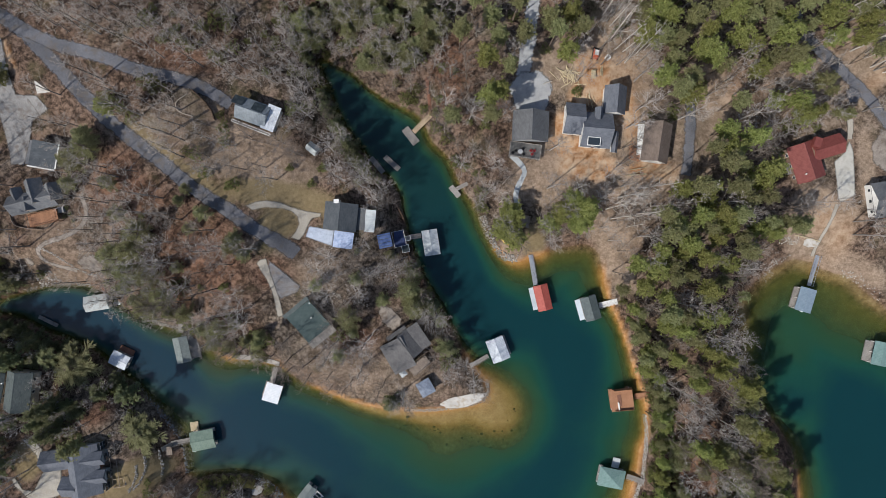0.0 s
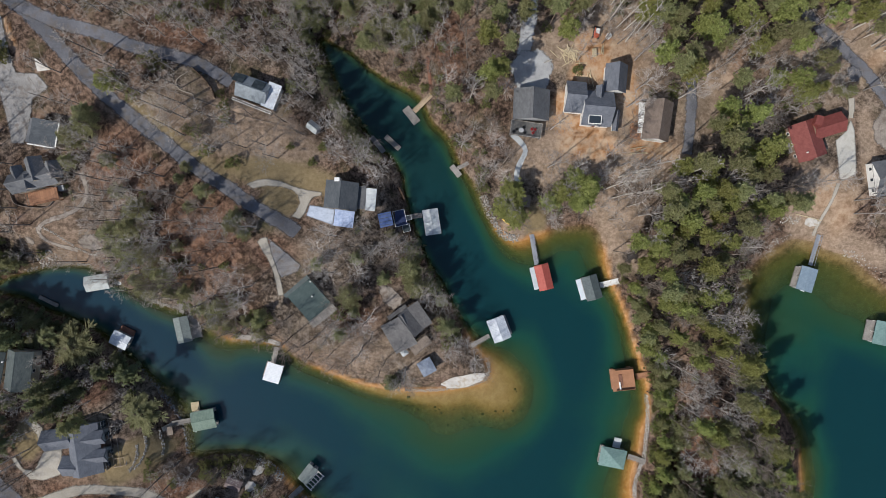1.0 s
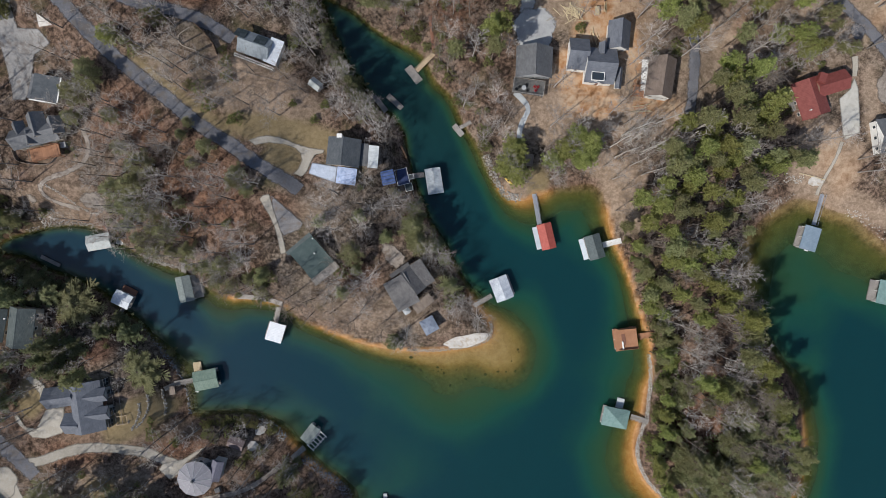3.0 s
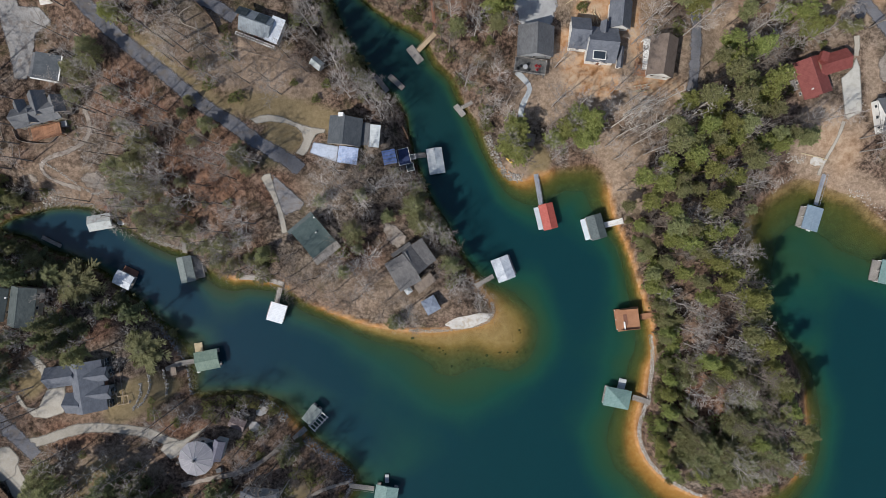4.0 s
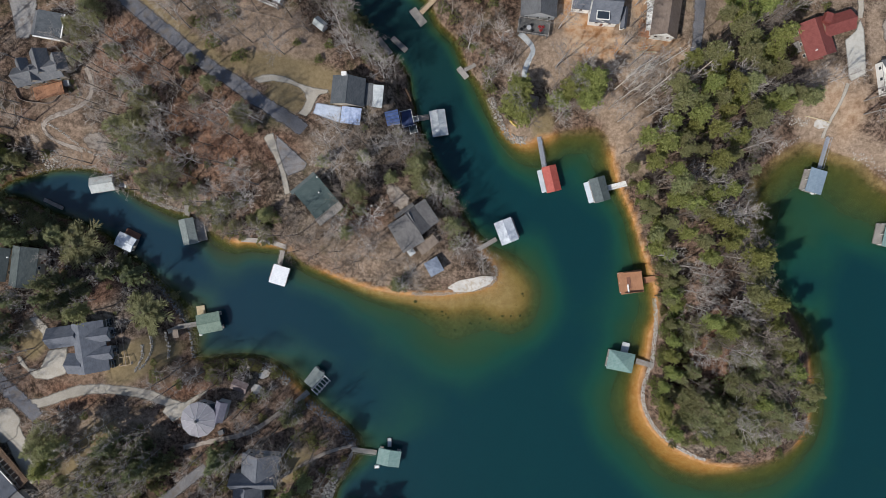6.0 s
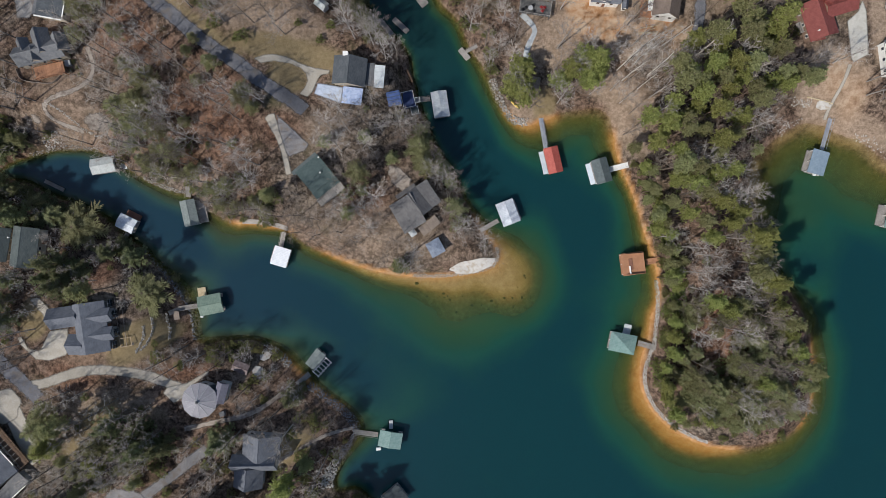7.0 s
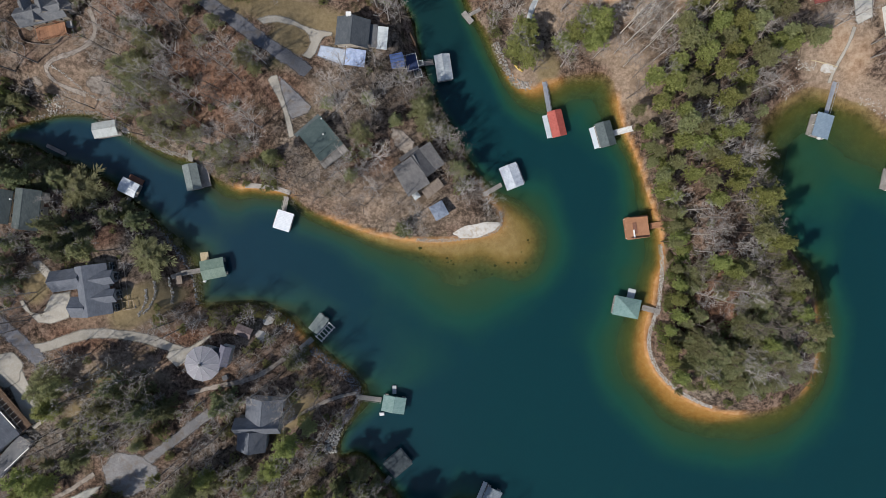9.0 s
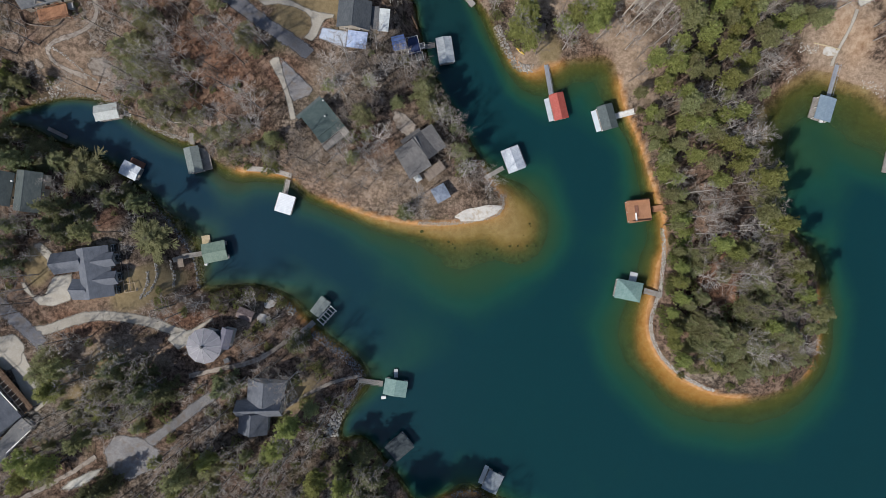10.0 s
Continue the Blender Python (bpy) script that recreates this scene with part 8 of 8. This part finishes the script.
for x, y in [(19.5, 6.7), (17.7, 2.6), (20.6, 0.3), (30.8, 3.8), (33.9, 6.8), (37.2, 10.1), (40.2, 6.8), (38.1, 4.1)]:
    low_pine = plant([PINE[2]], x, y, 1.1)
    if low_pine:
        low_pine.scale.z *= 0.55
for x, y in [(50.7, 11.0), (56.3, 6.5), (49.1, 5.1), (64.2, 8.4), (67.4, 9.7), (59.4, 14.1), (53.4, 2.7), (69.8, 11.8), (49.3, 52.3), (47.4, 54.2), (51.5, 51.7), (54.7, 56.4), (57.5, 52.0), (113.0, 59.2), (117.0, 56.9), (109.8, 61.5), (120.9, 47.4), (45.6, 61.4), (47.7, 58.6), (49.9, 62.9), (52.7, 60.4), (55.2, 51.2), (52.0, 48.5), (59.4, 15.7), (54.6, 11.8), (51.5, 8.6), (47.5, 7.8), (115.0, 51.8), (118.7, 49.8), (122.4, 52.9), (114.6, 63.1), (124.4, 45.9)]:
    plant(POLE, x, y, 1.0)
low = undergrowth(620)
for x, y, d in low[:270]:
    plant(SHRUB, x, y, rng.uniform(0.7, 1.3))
woods("undergrowth", SHRUB, low[270:], "low evergreen undergrowth beneath bare trees")
for x, y in [(-100.7, 9.5), (-99.6, 7.7), (-98.6, 6.2), (-102.0, 8.4), (-100.1, 5.4), (-101.1, 7.1), (-103.9, 5.0), (-97.9, 4.3), (-102.6, 10.4)]:
    plant([SHRUB[2]], x, y, 0.5)
for x, y in [(60.6, -50.9), (60.9, -54.9), (61.4, -58.6), (61.1, -62.2), (60.7, -65.7), (60.5, -68.9), (59.9, -74.7), (60.1, -81.5), (64.2, -87.4), (69.1, -91.0), (60.1, -46.9), (59.1, -42.1), (58.0, -37.7), (57.0, -33.3), (61.8, -60.6), (60.9, -70.2)]:
    plant(SHRUB, x + 0.8, y, rng.uniform(0.7, 1.0))
for x, y in [(-66.7, -70.1), (-64.8, -70.0), (-62.9, -69.8), (-61.0, -69.5), (-59.1, -69.4), (-57.2, -69.5), (-55.3, -70.0), (-53.7, -70.8), (-65.8, -71.6), (-61.9, -71.1), (-58.1, -71.0)]:
    plant(SHRUB, x, y, rng.uniform(0.7, 1.1))
for x, y in [(-113.3, 41.9), (-112.1, 41.0), (-114.6, 40.7), (-69.2, 53.6), (-66.9, 50.9), (-71.3, 52.0), (-65.1, 49.5), (-73.1, 38.9), (-74.9, 39.5), (-76.3, 56.3), (-59.9, 48.3), (-57.6, 47.0), (-62.2, 54.8)]:
    plant(SHRUB, x, y, rng.uniform(1.2, 1.7))
CREEK_SHADE = [(-113.0, -29.0), (-109.5, -31.0), (-104.6, -31.5), (-101.9, -46.5), (-104.2, -49.2), (-98.9, -47.7), (-91.2, -41.4), (-88.3, -44.2), (-94.3, -43.7), (-111.0, -34.0)]
# soft pines of the western woods, the point and the south-western slope
for x, y, size in [(-77.7, 1.1, 1.0), (-81.0, -3.8, 1.0), (-86.7, -4.8, 0.9), (-82.3, -9.3, 1.0), (-76.8, -10.5, 0.9), (-89.3, -9.3, 0.8), (-70.0, -8.3, 0.7), (-74.2, -16.4, 0.9), (-65.8, 2.1, 0.7), (-94.5, 19.8, 0.9), (-89.3, 22.8, 0.9), (-90.7, 26.0, 0.8), (-68.0, 9.5, 0.6), (-84.0, 6.0, 0.7), (-79.0, -15.0, 0.8), (-86.0, -14.0, 0.8), (-97.0, 14.0, 0.7), (-85.5, 14.0, 0.7),
                   (-60.1, -25.3, 0.85), (-53.3, -29.1, 0.8), (-58.2, -30.4, 0.8), (-62.8, -29.9, 0.7), (-50.6, -31.8, 0.8), (-48.7, -27.2, 0.8), (-69.3, -21.0, 0.8), (-74.6, -21.4, 0.8), (-79.9, -19.9, 0.9), (-83.7, -17.6, 0.8), (-56.0, -24.0, 0.7), (-65.0, -25.5, 0.7),
                   (-24.1, -21.6, 0.9), (-23.4, -26.2, 0.7), (-7.7, -14.8, 1.0), (-7.0, -19.0, 0.9), (-22.6, -11.7, 0.75), (2.2, -30.8, 0.85), (-13.2, -5.2, 0.5), (-15.3, -17.4, 0.8), (-33.2, -13.2, 0.6), (-27.2, -32.3, 0.8),
                   (-53.4, -0.8, 0.75), (-51.6, -4.9, 0.8), (-54.6, -2.6, 0.8), (-61.5, 6.2, 0.7), (-66.0, 12.4, 0.6),
                   (-101.5, -36.2, 1.85), (-82.6, -54.0, 1.6), (-107.6, -33.5, 0.9), (-113.8, -29.8, 0.9), (-77.6, -50.2, 0.7),
                   (-106.7, -85.3, 0.9), (-108.3, -89.1, 0.9), (-105.4, -93.6, 1.0), (-64.7, -114.1, 1.0), (-68.5, -115.2, 0.9), (-92.8, -93.7, 0.9), (-86.2, -99.7, 0.8), (-82.4, -96.0, 0.8), (-110.9, -113.1, 0.8), (-108.0, -116.1, 0.9), (-99.0, -101.0, 0.8), (-94.0, -104.0, 0.8)]:
    copy = copy_thing(SOFT[1 if size > 0.88 else rng.choice((0, 2))], Matrix.Translation((x, y, ground_z(x, y))) @ pose(0, 0, 0, 0, 0, rng.uniform(0, 360)))
    copy.scale = (size, size, size * ((0.25 if size > 1.5 else 0.38) if x < -75 and -60 < y < -25 else 0.9))
# pines through the lower spit
for i in range(26):
    a, q = rng.uniform(0, 6.28), rng.random() ** 0.5
    plant(SOFT, 80.0 + 16.0 * q * math.cos(a), -71.0 + 19.0 * q * math.sin(a), 0.68)
for i in range(30):
    a, q = rng.uniform(0, 6.28), rng.random() ** 0.5
    plant(SOFT, 81.0 + 15.0 * q * math.cos(a), -84.0 + 11.0 * q * math.sin(a), 0.85)
# tall pines behind the southern shore, out of view, added to shade its water
for x, y in [(-21.5, -131.0), (-17.5, -133.5), (-13.5, -134.0), (-9.5, -135.0), (-5.5, -134.0), (-19.5, -137.0), (-11.0, -138.5), (-24.5, -134.0), (-2.0, -136.0)]:
    plant(PINE, x, y, 1.1)
# saplings at the head of the narrows
for i in range(120):
    a, q = rng.uniform(0, 6.28), rng.random() ** 0.5
    x, y = -20.0 + 21.0 * q * math.cos(a), 57.0 + 11.0 * q * math.sin(a)
    if shore_at(x, y) > 2.0:
        plant([SOFT[2], SOFT[0]] if i % 3 else SHRUB, x, y, 0.85 if i % 3 else 0.9)
for x, y, size in [(-13.1, 51.0, 1.3), (-11.6, 48.7, 1.2), (-7.8, 39.6, 1.2), (-9.3, 38.6, 1.1), (-5.8, 41.6, 1.1), (-83.3, 34.2, 1.5), (-85.6, 35.7, 1.3), (-81.6, 33.0, 1.2)]:
    plant(SHRUB, x, y, size)
# bright shrubs behind the stone band
for p in smooth_line(COVE[7:] + SPIT_WEST[:7], 2.2):
    for inset in (3.4, 5.4):
        if rng.random() < 0.75:
            plant(LAUREL, p[0] + inset + rng.uniform(-0.6, 0.6), p[1] + rng.uniform(-0.8, 0.8), rng.uniform(0.7, 1.1))
# the wooded tip of the spit
for x, y in PINES_POINT:
    if shore_at(x, y) > 4.0:
        plant(SOFT, x, y, 0.82 if x > 66 else 0.6)
for x, y in [(62.8, -76.8), (66.6, -80.5), (74.9, -79.7), (79.1, -77.2), (70.0, -83.8), (81.6, -85.5), (64.0, -72.1), (88.2, -77.2), (78.2, -72.2), (91.0, -62.2), (86.0, -56.0), (67.0, -62.2), (70.5, -86.5), (77.0, -86.0), (86.5, -82.5), (83.5, -75.5), (72.2, -79.6), (81.0, -83.2), (83.9, -80.3), (67.2, -77.4), (92.6, -74.6), (88.2, -72.4), (75.3, -93.6), (81.1, -94.4), (86.2, -92.7), (90.5, -89.8), (94.1, -86.2), (97.1, -87.7), (93.4, -91.3), (98.5, -85.5), (78.2, -95.8), (84.0, -89.8), (74.5, -89.8)]:
    plant(SOFT, x, y, 0.8)
for p in smooth_line(SPIT_WEST[8:] + SPIT_EAST[:4], 2.4):
    way = Vector((80.0, -82.0)) - Vector(p)
    for inset in (2.0, 4.2):
        q = Vector(p) + way.normalized() * (inset + rng.uniform(-0.5, 0.5))
        plant(SOFT if rng.random() < 0.5 else SHRUB, q.x, q.y, 0.42 if inset < 2 else 0.55)
for x, y in [(-26.9, -115.8), (-23.0, -120.7), (-26.3, -125.8), (-31.7, -119.0), (-21.1, -127.5)]:
    south_cone = plant(HEMLOCK, x, y, 1.2)
    if south_cone:
        south_cone.scale.z *= 0.55
for x, y in [(-24.3, -114.5), (-26.7, -118.8), (-22.7, -120.3), (-29.1, -111.2), (-32.4, -113.4)]:
    plant(SOFT, x, y, 0.6)
# conifers added along the narrows bank to darken its water with their shade
for x, y in [(-36.6, 49.5), (-35.1, 44.5), (-32.5, 39.4), (-30.8, 35.3), (-28.7, 31.2), (-26.5, 27.3), (-24.0, 23.8), (-21.3, 20.0), (-18.1, 16.5), (-9.3, -2.7), (-6.9, -9.5), (-4.5, -14.3), (-1.9, -19.5), (0.6, -23.7)]:
    plant(HEMLOCK, x, y, rng.uniform(0.7, 0.95))
for x, y in [(-119.6, -120.9), (-114.7, -119.1), (-116.9, -123.4), (-108.5, -112.4), (-112.5, -115.4), (-96.3, -104.2), (-92.0, -103.6), (-86.6, -104.8), (-82.6, -103.2), (-99.2, -96.5), (-94.7, -98.0), (-91.0, -99.3), (-55.6, -111.7), (-51.1, -113.6), (-53.4, -115.8), (-58.7, -114.0), (-49.2, -110.5), (-104.2, -106.9), (-76.9, -111.6), (-72.5, -119.3), (-63.3, -119.4)]:
    plant(PINE, x, y, 0.6)
for x, y in [(60.3, -38.5), (61.3, -42.4), (60.1, -50.7), (62.4, -52.6), (61.0, -46.6), (62.9, -48.7), (59.7, -42.4), (58.4, -35.4), (57.5, -31.5)]:
    plant(PINE, x, y, 0.66)
for x, y in [(-119.0, -47.8), (-113.5, -47.6), (-106.9, -44.5), (-107.0, -39.0), (-119.5, -33.8), (-116.3, -49.3), (-113.3, -51.6), (-109.5, -49.3), (-105.9, -53.1), (-115.6, -55.4), (-111.2, -58.4), (-116.5, -61.4), (-112.0, -63.7), (-115.8, -67.5), (-109.9, -69.0), (-103.6, -50.9), (-114.4, -71.2), (-107.4, -56.9), (-117.1, -73.5)]:
    plant(BARE, x, y, 0.9)
plant([HEMLOCK[1]], *(-13.3, -47.0), 0.9)
for x, y in [(-13.5, -47.8), (-14.5, -47.2), (-12.5, -47.2), (-13.5, -46.5)]:
    plant(SHRUB, x, y, 1.1)
for x, y in [(85.5, -50.4), (88.2, -53.9), (89.8, -57.5), (91.6, -61.3), (93.5, -65.1), (94.4, -69.0), (95.1, -73.2), (95.4, -77.6), (94.5, -82.2), (83.9, -43.7), (82.4, -39.5)]:
    plant(SOFT if y < -80 else PINE, x - 2.5, y, 0.78 if y < -80 else 1.2)
for x, y in [(62.0, -66.6), (61.3, -71.3), (60.5, -76.0), (63.6, -72.9), (62.9, -78.9), (64.5, -83.9), (67.2, -87.4), (64.4, -63.2), (66.0, -69.8), (65.1, -59.1), (74.8, -92.6)]:
    plant(SOFT, x + 1.2, y, 0.55)
for x, y in [(107.5, 39.8), (103.6, 34.7), (106.8, 33.5), (110.7, 33.2), (100.5, 33.0), (97.4, 31.6)]:
    plant(PINE, x, y, 0.6)
for x, y in [(-117.0, -26.5), (-121.0, -25.5), (-123.0, -28.0), (-118.0, -31.0), (-125.0, -24.5), (-121.5, -32.0), (-126.0, -31.0), (-115.0, -33.5), (-104.0, -52.5), (-107.5, -50.3), (-117.5, -50.5), (-119.5, -56.0), (-118.0, -61.0), (-104.5, -46.0), (-121.5, -13.6), (-124.8, -15.0), (-118.8, -12.2), (-127.0, -12.5), (-123.5, -10.5)]:
    plant(HEMLOCK, x, y, 1.0)
for x, y in CREEK_SHADE:
    low_cone = plant(HEMLOCK, x, y, 1.0)
    if low_cone:
        low_cone.scale.z *= 0.36
for x, y in [(-100.1, -119.5), (-95.9, -122.0), (-76.7, -94.8), (-85.8, -94.7), (-81.3, -94.7), (-73.6, -88.7), (-69.1, -91.0), (-61.5, -93.3), (-89.5, -88.6), (-93.4, -94.7), (-82.7, -90.2), (-92.2, -119.2), (-70.9, -116.3), (-43.2, -82.7)]:
    plant(HEMLOCK, x, y, 1.0)
for k in BARE + POLE + THIN + PINE + HEMLOCK + SOFT + LAUREL + SHRUB:
    for o in (*k.children, k):
        bpy.data.objects.remove(o)
